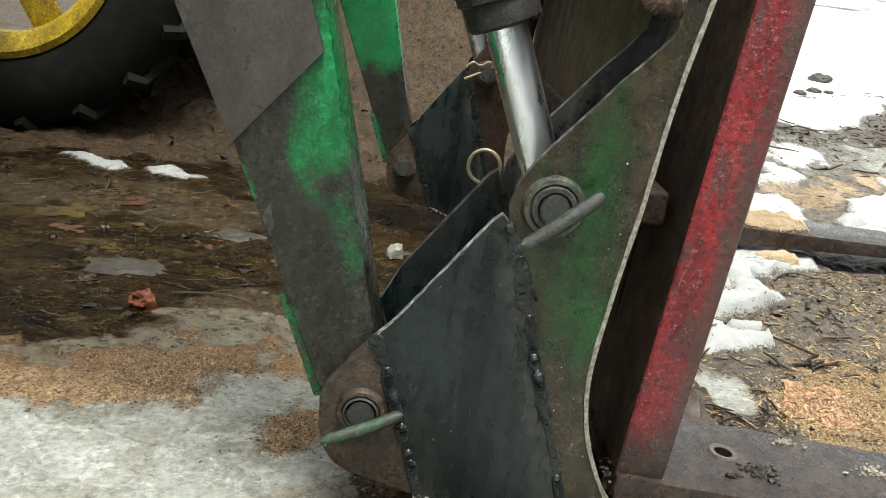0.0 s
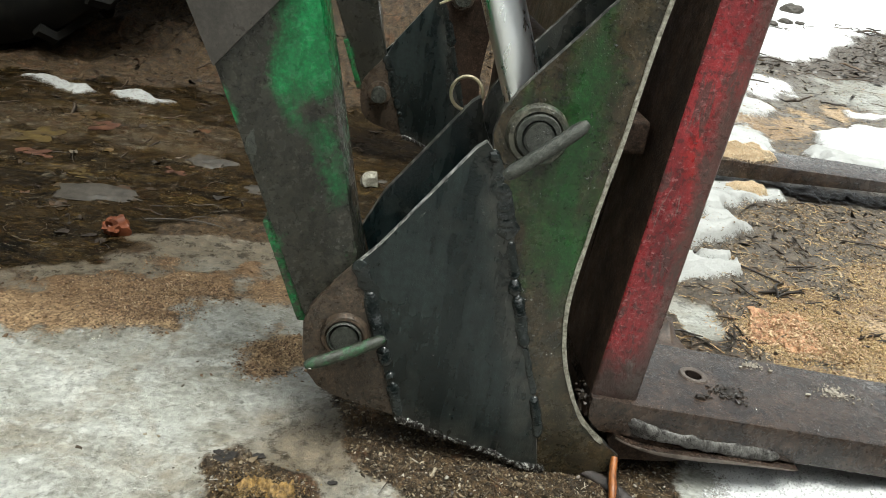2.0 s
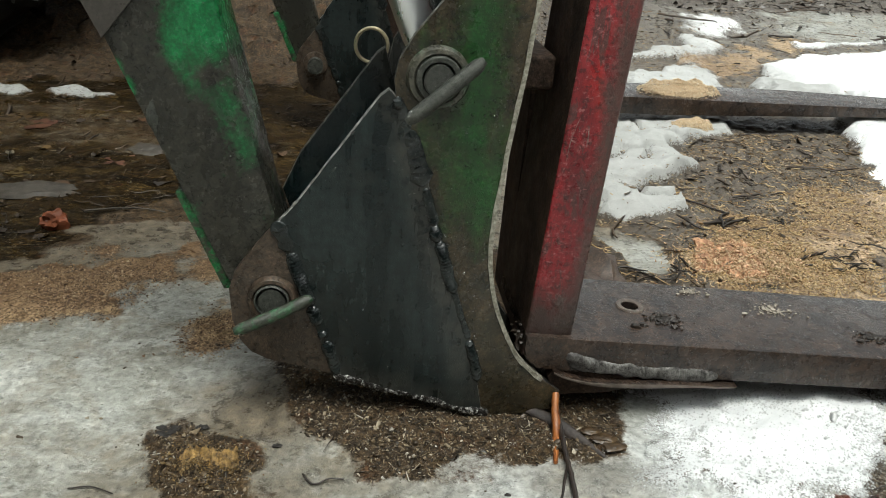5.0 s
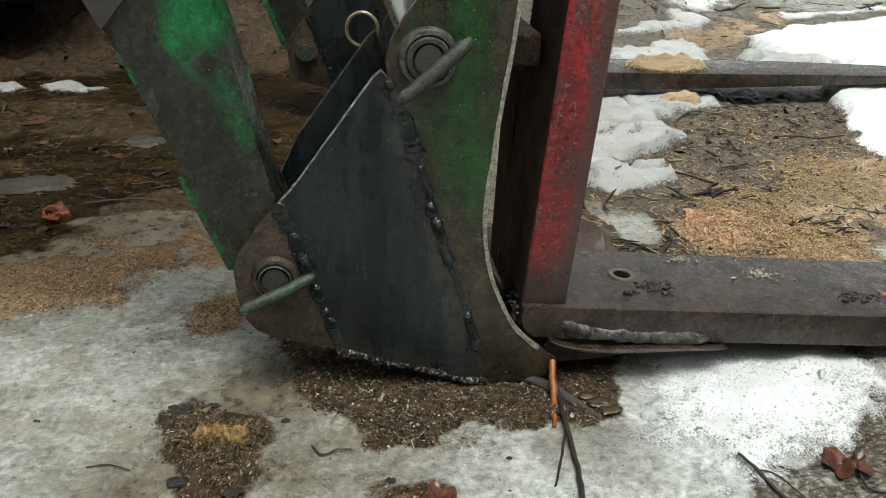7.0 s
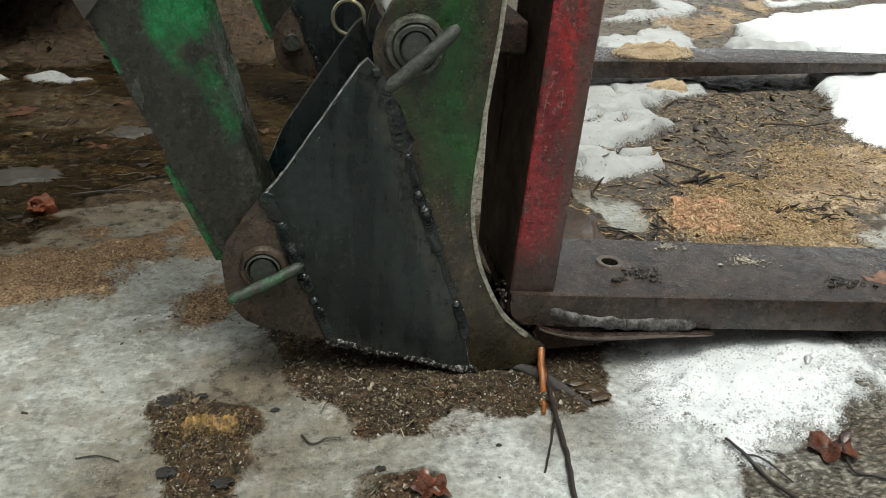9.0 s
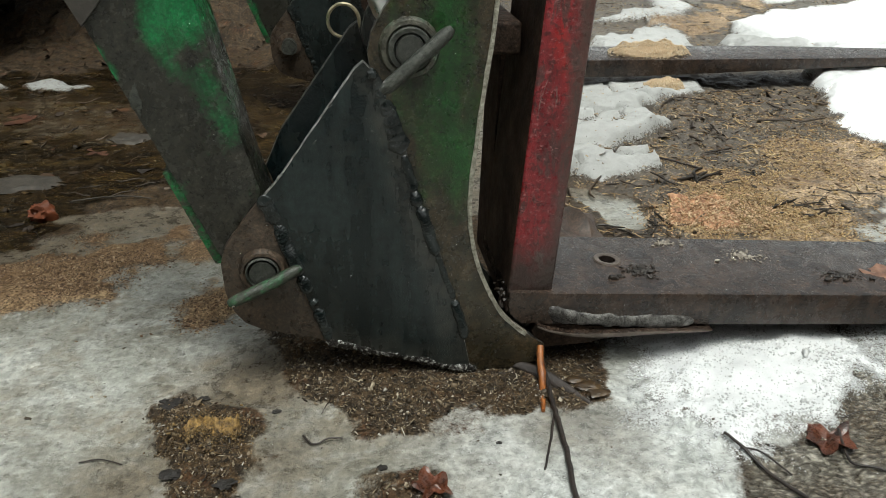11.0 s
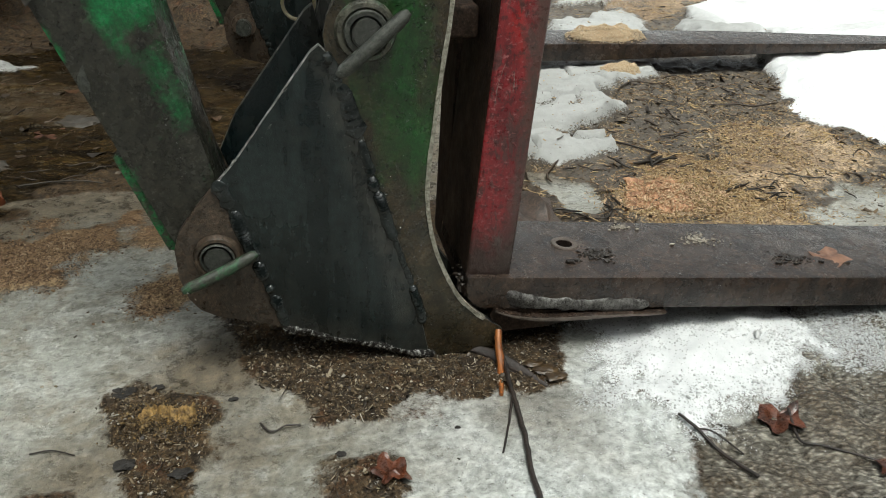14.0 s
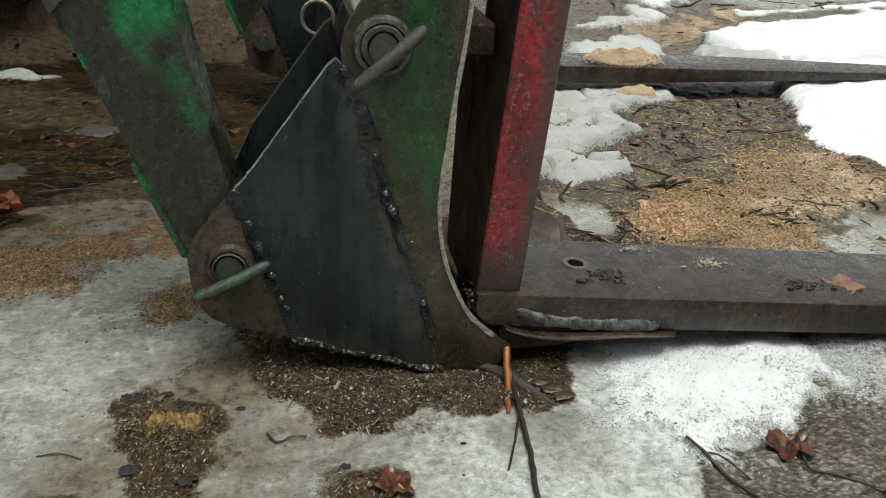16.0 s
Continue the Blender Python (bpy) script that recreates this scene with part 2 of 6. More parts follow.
M_BLACK = black_plate()
M_WELD = steel("weld_metal", (0.006, 0.009, 0.009), (0.026, 0.030, 0.028), 0.17, 0.0, 45.0, 0.12, (0.40, 0.75))
# the pale patches are the bead's glints, painted as base colour
M_WELD_GLINTS = steel("weld_metal_with_painted_glints", (0.020, 0.018, 0.016), (0.55, 0.55, 0.52), 0.22, 0.4, 230.0, 1.0, (0.52, 0.66))
M_WELD_GREY = steel("grey_weld_metal", (0.026, 0.023, 0.021), (0.165, 0.16, 0.148), 0.30, 0.2, 110.0, 1.0, (0.42, 0.66))
M_EDGE = steel("bare_cut_edge", (0.13, 0.12, 0.09), (0.50, 0.48, 0.40), 0.45, 0.3, 210.0, 0.8)
M_DARK_EDGE = steel("dull_cut_edge", (0.022, 0.021, 0.019), (0.27, 0.26, 0.23), 0.45, 0.3, 120.0, 0.6, (0.46, 0.70))
M_RIM = steel("worn_brown_steel", (0.07, 0.055, 0.045), (0.17, 0.14, 0.115), 0.38, 0.2, 90.0, 0.6)
M_PATCH_EDGE = steel("scuffed_plate_edge", (0.05, 0.05, 0.047), (0.50, 0.49, 0.46), 0.4, 0.3, 150.0, 0.6, (0.44, 0.62))
M_PIN = steel("grey_pin_steel", (0.022, 0.025, 0.021), (0.10, 0.105, 0.09), 0.32, 0.35, 170.0, 1.0)
M_BOSS = rusty_paint("grey_green_boss", (0.022, 0.062, 0.026), (0.05, 0.075, 0.05), (0.038, 0.038, 0.028), (0.090, 0.088, 0.068), 0.30, 60.0, 0.36, streak=False)
M_HANDLE = rusty_paint("worn_green_handle", (0.014, 0.070, 0.027), (0.026, 0.05, 0.026), (0.022, 0.026, 0.018), (0.046, 0.054, 0.038), 0.42, 90.0, 0.45, streak=False)


def chrome():
    t = Mat("chromed_rod")
    k = t.noise(30, 4, 0.6, t.scaled(2.0, 2.0, 0.3))
    return t.done(t.mix(k, (0.78, 0.82, 0.86), (0.92, 0.94, 0.96)), t.ramp(k, (0.35, 0.22), (0.65, 0.40)), 1.0)


M_CHROME = chrome()
M_BRASS = steel("pale_brass_wire", (0.42, 0.36, 0.22), (0.62, 0.56, 0.40), 0.35, 0.8, 90.0, 0.2)
M_BARREL = rusty_paint("grimy_black_barrel", (0.022, 0.021, 0.019), (0.035, 0.03, 0.026), (0.03, 0.025, 0.02), (0.05, 0.04, 0.03), 0.7, 20.0, 0.4)


def rubber():
    t = Mat("black_tyre_rubber")
    k = t.noise(18, 5, 0.6)
    return t.done(t.mix(t.ramp(k, (0.5, 0.0), (0.75, 1.0)), (0.009, 0.009, 0.008), (0.020, 0.018, 0.014)), 0.7, 0.0, t.bump(t.noise(150, 3), 0.3, 0.002), 0.15)


M_RUBBER = rubber()
M_YELLOW = rusty_paint("dirty_yellow_rim", (0.43, 0.30, 0.015), (0.32, 0.21, 0.018), (0.16, 0.10, 0.04), (0.25, 0.17, 0.06), 0.85, 9.0, 0.5, streak=False)


def ground_material():
    """Ice, snow, sawdust, wet litter, dark debris and gravel ice, mixed by the ground's own weights."""
    t = Mat("thawing_yard_ground")
    a, b = t.attr("cover_a"), t.attr("cover_b")
    sa, sb = t.n.new("ShaderNodeSeparateColor"), t.n.new("ShaderNodeSeparateColor")
    t.put(sa.inputs[0], a.outputs["Color"])
    t.put(sb.inputs[0], b.outputs["Color"])
    n1, n2, n3 = t.noise(9, 8, 0.66, warp=0.2), t.noise(45, 9, 0.74), t.noise(260, 6, 0.75)
    grit = t.cells(330, out="Color")
    rag = t.math("ADD", t.math("MULTIPLY", t.math("SUBTRACT", n2, 0.5), 0.9), t.math("MULTIPLY", t.math("SUBTRACT", n3, 0.5), 0.7))

    def weight(s, soft=0.12):
        return t.ramp(t.math("ADD", s, rag), (0.5 - soft, 0.0), (0.5 + soft, 1.0))

    # dark soaked debris
    deb = t.mix(t.ramp(n2, (0.3, 0.0), (0.7, 1.0)), (0.022, 0.016, 0.010), (0.100, 0.068, 0.040))
    deb = t.mix(t.ramp(t.noise(140, 3, 0.6, warp=1.2), (0.58, 0.0), (0.66, 0.7)), deb, (0.16, 0.11, 0.062))
    deb = t.mix(t.ramp(t.noise(3.2, 5, 0.65), (0.42, 0.0), (0.62, 0.8)), deb, t.mix(n2, (0.034, 0.021, 0.010), (0.105, 0.068, 0.033)))
    deb = t.mix(t.ramp(t.noise(55, 5, 0.7, warp=0.8), (0.48, 0.0), (0.60, 0.8)), deb, (0.020, 0.016, 0.012))
    deb = t.mix(t.ramp(t.noise(24, 4, 0.6), (0.54, 0.0), (0.68, 0.5)), deb, (0.090, 0.040, 0.019))
    deb = t.mix(1.0, deb, t.ramp(t.noise(210, 5, 0.72), (0.34, 0.30), (0.5, 0.95), (0.66, 2.0)), "MULTIPLY")
    # right side greyer: sky reflection on wet mud, mixed into its colour
    yard = t.ramp(t.axis(0), (0.42, 0.0), (0.62, 1.0))
    deb = t.mix(t.math("MULTIPLY", yard, 0.75), deb, t.mix(t.ramp(n2, (0.3, 0.0), (0.7, 1.0)), (0.022, 0.019, 0.016), (0.19, 0.165, 0.135)))
    col, rough = deb, t.ramp(n2, (0.38, 0.20), (0.62, 0.75))
    # wet leaf litter under a film of water
    lay = t.scaled(1.0, 2.0, 1.0, turn=4)
    lit = t.mix(t.ramp(t.noise(11, 7, 0.68, lay, 0.9), (0.38, 0.0), (0.64, 1.0)), (0.007, 0.005, 0.0025), (0.046, 0.027, 0.009))
    lit = t.mix(t.ramp(t.noise(6, 6, 0.66, lay, 0.7), (0.50, 0.0), (0.64, 0.8)), lit, t.mix(n2, (0.032, 0.020, 0.007), (0.105, 0.066, 0.021)))
    lit = t.mix(t.ramp(t.noise(17, 6, 0.7, lay, 1.1), (0.58, 0.0), (0.66, 0.7)), lit, (0.105, 0.088, 0.062))
    lit = t.mix(t.ramp(t.noise(23, 5, 0.7, lay, 0.8), (0.64, 0.0), (0.70, 0.7)), lit, (0.120, 0.045, 0.020))
    lit = t.mix(1.0, lit, t.ramp(t.noise(80, 6, 0.74, lay, 0.5), (0.36, 0.12), (0.5, 0.48), (0.64, 1.7)), "MULTIPLY")
    lit = t.mix(t.ramp(t.noise(190, 3, 0.6, lay), (0.64, 0.0), (0.70, 0.8)), lit, (0.26, 0.22, 0.15))
    wl_ = weight(sb.outputs[0])
    col = t.mix(wl_, col, lit)
    rough = t.mix(wl_, rough, t.ramp(n1, (0.42, 0.12), (0.6, 0.45)))
    # grey ice
    lie = t.scaled(1.0, 1.45, 1.0, turn=-38)
    tone = t.noise(4.2, 5, 0.58, warp=0.7)
    ice = t.mix(t.ramp(tone, (0.36, 0.0), (0.62, 1.0)), (0.150, 0.138, 0.104), (0.295, 0.297, 0.262))
    ice = t.mix(t.ramp(t.noise(5.5, 7, 0.64, lie, 1.1), (0.50, 0.0), (0.62, 0.55)), ice, (0.45, 0.457, 0.43))
    ice = t.mix(t.ramp(t.noise(9, 6, 0.66, warp=0.8), (0.50, 0.0), (0.66, 0.65)), ice, (0.235, 0.19, 0.125))
    ice = t.mix(t.ramp(t.noise(15, 7, 0.66, lie, 0.9), (0.52, 0.0), (0.64, 0.7)), ice, (0.43, 0.43, 0.39))
    ice = t.mix(t.ramp(t.noise(36, 6, 0.62, lie, 0.7), (0.53, 0.0), (0.66, 0.6)), ice, (0.47, 0.475, 0.445))
    ice = t.mix(t.ramp(t.noise(38, 6, 0.68, lie, 1.4), (0.56, 0.0), (0.68, 0.5)), ice, (0.12, 0.112, 0.092))
    ice = t.mix(a.outputs["Alpha"], ice, t.mix(t.ramp(t.noise(30, 8, 0.68), (0.36, 0.0), (0.62, 1.0)), (0.42, 0.445, 0.43), (0.80, 0.83, 0.82)))
    ice = t.mix(sb.outputs[1], ice, t.mix(t.ramp(n2, (0.35, 0.0), (0.65, 1.0)), (0.045, 0.036, 0.024), (0.20, 0.165, 0.115)))
    ice = t.mix(1.0, ice, t.ramp(t.noise(120, 5, 0.64, warp=0.3), (0.33, 0.64), (0.5, 1.0), (0.68, 1.32)), "MULTIPLY")
    ice = t.mix(t.ramp(t.noise(230, 3, 0.6), (0.64, 0.0), (0.70, 0.75)), ice, (0.075, 0.065, 0.05))
    wi = weight(sa.outputs[0])
    col = t.mix(wi, col, ice)
    rough = t.mix(wi, rough, t.ramp(n2, (0.35, 0.16), (0.65, 0.5)))
    # gravel ice, dark and pebbled; sky glints are painted into the pale tones
    flow = t.noise(42, 9, 0.68, t.scaled(1.0, 1.8, 1.0), 1.6)
    gra = t.mix(t.ramp(flow, (0.36, 0.0), (0.66, 1.0)), (0.055, 0.045, 0.030), (0.42, 0.39, 0.33))
    gra = t.mix(t.ramp(n1, (0.42, 0.0), (0.60, 0.75)), gra, t.mix(flow, (0.045, 0.030, 0.018), (0.19, 0.14, 0.09)))
    gra = t.mix(t.math("MULTIPLY", t.ramp(t.noise(420, 4, 0.7), (0.52, 0.0), (0.62, 1.0)), t.ramp(t.axis(1), (0.52, 0.15), (0.70, 0.9))), gra, (0.55, 0.57, 0.53))
    lumps = t.cells(150, "SMOOTH_F1", t.scaled(1.0, 1.5, 1.0))
    gra = t.mix(1.0, gra, t.ramp(lumps, (0.12, 1.9), (0.5, 0.65)), "MULTIPLY")
    wg = weight(sb.outputs[2])
    col = t.mix(wg, col, gra)
    rough = t.mix(wg, rough, t.ramp(flow, (0.35, 0.05), (0.65, 0.22)))
    # sawdust
    dust = t.mix(t.ramp(n2, (0.3, 0.0), (0.7, 1.0)), (0.14, 0.085, 0.046), (0.46, 0.33, 0.19))
    dust = t.mix(t.ramp(n1, (0.4, 0.0), (0.62, 0.6)), dust, (0.20, 0.125, 0.07))
    dust = t.mix(t.math("MULTIPLY", t.ramp(t.axis(0), (0.55, 0.0), (1.0, 1.0)), 0.7), dust, t.mix(n2, (0.34, 0.25, 0.165), (0.74, 0.58, 0.40)))
    dust = t.mix(1.0, dust, t.ramp(t.axis(0, grit), (0.0, 0.45), (0.5, 1.0), (1.0, 1.5)), "MULTIPLY")
    dust = t.mix(t.math("MULTIPLY", sb.outputs[1], 0.65), dust, t.mix(n3, (0.055, 0.028, 0.013), (0.17, 0.098, 0.052)))
    wd = weight(sa.outputs[2])
    col = t.mix(wd, col, dust)
    rough = t.mix(wd, rough, (0.85, 0.85, 0.85))
    # snow
    sno = t.mix(t.ramp(n2, (0.35, 0.0), (0.7, 1.0)), (0.76, 0.78, 0.785), (0.91, 0.92, 0.92))
    sno = t.mix(t.ramp(t.noise(120, 3, 0.7), (0.66, 0.0), (0.76, 0.6)), sno, (0.25, 0.24, 0.22))
    grains = t.math("ADD", t.math("MULTIPLY", t.math("SUBTRACT", t.noise(620, 2, 0.6), 0.5), 1.3), t.math("MULTIPLY", t.math("SUBTRACT", t.noise(150, 4, 0.7), 0.5), 1.2))
    sno = t.mix(t.ramp(t.noise(6, 5, 0.6), (0.46, 0.0), (0.68, 0.28)), sno, (0.58, 0.60, 0.59))
    sno = t.mix(sb.outputs[1], sno, t.mix(n2, (0.30, 0.30, 0.285), (0.48, 0.49, 0.475)))
    ws = t.ramp(t.math("ADD", sa.outputs[1], grains), (0.38, 0.0), (0.52, 1.0))
    col = t.mix(ws, col, sno)
    rough = t.mix(ws, rough, (0.7, 0.7, 0.7))
    h = t.math("ADD", t.math("MULTIPLY", n2, 1.0), t.math("MULTIPLY", n3, t.math("ADD", 0.55, t.math("MULTIPLY", wg, 0.7))))
    smooth = t.math("MULTIPLY", t.math("ADD", wi, wl_, True), t.math("SUBTRACT", 1.0, t.math("ADD", wd, ws, True)))
    rel = t.math("SUBTRACT", 1.0, t.math("MULTIPLY", smooth, 0.35))
    h = t.math("ADD", t.math("MULTIPLY", h, rel), t.math("MULTIPLY", t.math("MULTIPLY", t.math("SUBTRACT", flow, lumps), wg), 1.6))
    spec = t.math("ADD", t.math("ADD", t.math("SUBTRACT", 0.18, t.math("MULTIPLY", wl_, 0.10)), t.math("MULTIPLY", yard, 0.3)), t.math("MULTIPLY", t.math("ADD", wi, wg, True), 0.32))
    return t.done(col, rough, 0.0, t.bump(h, 0.85, 0.006), spec)


# for the unseen backdrop that is added to darken reflections
M_BACKDROP = steel("unseen_dark_backdrop", (0.012, 0.012, 0.009), (0.045, 0.040, 0.030), 0.8, 0.0, 3.0, 0.5)
M_GROUND = ground_material()
M_DUST = island_stuff("fresh_sawdust", [(0.0, (0.58, 0.38, 0.17)), (0.5, (0.73, 0.56, 0.31)), (0.85, (0.30, 0.17, 0.075)), (1.0, (0.16, 0.09, 0.045))], 0.85)
M_GOLD = island_stuff("yellow_brown_crumbs", [(0.0, (0.05, 0.03, 0.012)), (0.5, (0.14, 0.088, 0.032)), (1.0, (0.30, 0.20, 0.08))], 0.6)
M_CRUST = island_stuff("pale_grey_wood_crumbs", [(0.0, (0.22, 0.19, 0.15)), (1.0, (0.55, 0.50, 0.42))], 0.7)
M_SNOW = island_stuff("wet_snow_grains", [(0.0, (0.62, 0.64, 0.63)), (1.0, (0.86, 0.87, 0.87))], 0.5)
M_PALE = island_stuff("pale_peach_sawdust", [(0.0, (0.78, 0.60, 0.38)), (0.6, (0.90, 0.76, 0.54)), (1.0, (0.62, 0.42, 0.24))], 0.85)
M_BROWN = island_stuff("damp_brown_sawdust", [(0.0, (0.07, 0.038, 0.020)), (0.5, (0.24, 0.145, 0.078)), (0.85, (0.46, 0.30, 0.17)), (1.0, (0.58, 0.44, 0.28))], 0.8)
M_CHIP = island_stuff("wet_wood_chips", [(0.0, (0.045, 0.030, 0.018)), (0.30, (0.12, 0.082, 0.046)), (0.6, (0.30, 0.21, 0.12)), (1.0, (0.58, 0.47, 0.32))], 0.55)
M_LITTER = island_stuff("soaked_litter", [(0.0, (0.008, 0.005, 0.003)), (0.6, (0.026, 0.014, 0.006)), (0.93, (0.055, 0.030, 0.010)), (1.0, (0.085, 0.026, 0.010))], 0.7)
M_FALLEN = island_stuff("fallen_leaves", [(0.0, (0.030, 0.017, 0.009)), (0.3, (0.11, 0.066, 0.020)), (0.5, (0.07, 0.050, 0.034)), (0.7, (0.10, 0.042, 0.018)), (0.9, (0.14, 0.12, 0.09)), (1.0, (0.08, 0.022, 0.014))], 0.35, 90.0)
M_BARKS = island_stuff("black_wet_bark", [(0.0, (0.010, 0.008, 0.006)), (0.7, (0.026, 0.020, 0.015)), (1.0, (0.06, 0.045, 0.03))], 0.35)
M_PEBBLY = island_stuff("grey_scraps", [(0.0, (0.060, 0.050, 0.042)), (0.4, (0.15, 0.13, 0.11)), (0.8, (0.24, 0.22, 0.195)), (1.0, (0.42, 0.42, 0.41))], 0.5, 120.0)
M_TWIG = island_stuff("dark_wet_twigs", [(0.0, (0.018, 0.013, 0.010)), (0.6, (0.05, 0.034, 0.022)), (1.0, (0.13, 0.085, 0.05))], 0.45)
M_CRUMB = island_stuff("soil_crumbs", [(0.0, (0.014, 0.010, 0.006)), (0.40, (0.060, 0.041, 0.023)), (0.72, (0.18, 0.132, 0.078)), (0.90, (0.36, 0.30, 0.20)), (1.0, (0.52, 0.50, 0.45))], 0.5)
M_CLOD = island_stuff("bank_clods", [(0.0, (0.026, 0.016, 0.008)), (0.5, (0.050, 0.031, 0.016)), (0.9, (0.080, 0.050, 0.026)), (1.0, (0.105, 0.045, 0.020))], 0.75, 60.0)
M_MUD = steel("dark_wet_mud", (0.010, 0.008, 0.006), (0.034, 0.024, 0.017), 0.34, 0.0, 70.0, 1.0)
M_PEBBLE = steel("dark_damp_stone", (0.008, 0.007, 0.006), (0.026, 0.021, 0.017), 0.6, 0.0, 160.0, 1.0)
M_HEAP = rusty_paint("rusty_brown_mud", (0.030, 0.023, 0.019), (0.05, 0.036, 0.028), (0.045, 0.031, 0.023), (0.085, 0.056, 0.04), 0.3, 40.0, 0.5, streak=False)
M_LEAF = steel("brown_dead_leaf", (0.022, 0.009, 0.005), (0.135, 0.042, 0.020), 0.30, 0.0, 60.0, 0.5)
M_SODDEN = steel("sodden_dark_leaf", (0.018, 0.011, 0.006), (0.085, 0.050, 0.018), 0.4, 0.0, 60.0, 0.5)
M_OCHRE = steel("wet_ochre_leaf", (0.026, 0.016, 0.005), (0.105, 0.070, 0.018), 0.4, 0.0, 40.0, 0.5)
M_RUSSET = steel("russet_leaf", (0.030, 0.012, 0.008), (0.120, 0.050, 0.026), 0.45, 0.0, 40.0, 0.5)
M_TAN = steel("pale_reddish_leaf", (0.09, 0.042, 0.025), (0.27, 0.145, 0.092), 0.4, 0.0, 60.0, 0.6)
M_ORANGE = steel("orange_brown_leaf", (0.10, 0.028, 0.010), (0.24, 0.068, 0.026), 0.5, 0.0, 40.0, 0.5)
M_FLAKE = island_stuff("pale_orange_shavings", [(0.0, (0.46, 0.27, 0.14)), (0.4, (0.76, 0.50, 0.31)), (0.8, (0.66, 0.50, 0.29)), (1.0, (0.22, 0.12, 0.06))], 0.75)



def inner_bark():
    t = Mat("pale_orange_inner_bark")
    g = t.noise(45, 6, 0.7, t.scaled(2.4, 1.0, 1.0, turn=30), 0.5)
    c = t.mix(t.ramp(g, (0.36, 0.0), (0.62, 1.0)), (0.17, 0.075, 0.036), (0.55, 0.31, 0.17))
    c = t.mix(t.ramp(t.noise(26, 5, 0.7, warp=1.2), (0.58, 0.0), (0.66, 0.85)), c, (0.10, 0.055, 0.030))
    return t.done(c, 0.7, 0.0, t.bump(g, 0.7, 0.003))


M_FLAKE_BARK = inner_bark()


def peeled():
    t = Mat("peeled_orange_root")
    grain = t.noise(170, 5, 0.7, t.scaled(1.0, 0.22, 0.22), 0.3)
    patch = t.noise(60, 4, 0.65)
    c = t.mix(t.ramp(grain, (0.36, 0.0), (0.64, 1.0)), (0.10, 0.030, 0.009), (0.36, 0.125, 0.030))
    c = t.mix(t.ramp(patch, (0.52, 0.0), (0.62, 0.8)), c, (0.045, 0.020, 0.011))
    return t.done(c, t.ramp(grain, (0.3, 0.25), (0.7, 0.5)), 0.0, t.bump(grain, 0.8, 0.0015))


M_PEEL = peeled()
M_ROCK = steel("yellow_brown_clod", (0.060, 0.034, 0.012), (0.40, 0.25, 0.080), 0.55, 0.0, 150.0, 1.0)
M_STONE = steel("grey_wet_stone", (0.022, 0.018, 0.013), (0.075, 0.064, 0.050), 0.55, 0.0, 60.0, 1.0)
M_BARK = steel("dark_wet_bark", (0.011, 0.009, 0.008), (0.030, 0.020, 0.015), 0.5, 0.0, 45.0, 1.0)


def droplet_material():
    t = Mat("water_droplets")
    t.b.inputs["Transmission Weight"].default_value = 0.92
    t.b.inputs["IOR"].default_value = 1.33
    return t.done((0.86, 0.87, 0.86), 0.03)


M_WATER = droplet_material()

# ---- building helpers ----
ORIGIN = {}


def thing(name, at, label, category, group=""):
    ob = new(name)
    ob.location = at
    ob.empty_display_size = 0.05
    ORIGIN[ob] = Vector(at)
    return tagged(ob, label, category, group)


def link_mesh(name, bm, mats, angle=38):
    me = bpy.data.meshes.new(name)
    bm.to_mesh(me)
    bm.free()
    for m in mats if isinstance(mats, (list, tuple)) else [mats]:
        me.materials.append(m)
    me.shade_smooth()
    me.set_sharp_from_angle(angle=radians(angle))
    return new(name, me)


def part(name, bm, material, parent, label="", angle=38):
    """One mesh, given in world coordinates, as a part of a thing."""
    bm.transform(Matrix.Translation(-ORIGIN[parent]))
    ob = link_mesh(name, bm, material, angle)
    ob.parent = parent
    ORIGIN[ob] = ORIGIN[parent]
    return tagged(ob, label)


def solo(name, bm, material, label, category, group="", angle=38, kind=""):
    """A thing of one mesh, with its origin at the middle of its base."""
    lo = [min(v.co[i] for v in bm.verts) for i in range(3)]
    hi = [max(v.co[i] for v in bm.verts) for i in range(3)]
    at = Vector(((lo[0] + hi[0]) / 2, (lo[1] + hi[1]) / 2, lo[2]))
    bm.transform(Matrix.Translation(-at))
    ob = link_mesh(name, bm, material, angle)
    ob.location = at
    ORIGIN[ob] = at
    return tagged(ob, label, category, group, kind)


def smooth(points, n=4):
    """A curve through the points, with n steps between each two."""
    p = [Vector(q) for q in points]
    p = [2 * p[0] - p[1], *p, 2 * p[-1] - p[-2]]
    out = []
    for i in range(1, len(p) - 2):
        for k in range(n):
            u = k / n
            a, b, c, d = p[i - 1], p[i], p[i + 1], p[i + 2]
            out.append(0.5 * (2 * b + (c - a) * u + (2 * a - 5 * b + 4 * c - d) * u * u + (3 * b - a - 3 * c + d) * u ** 3))
    return out + [p[-2]]


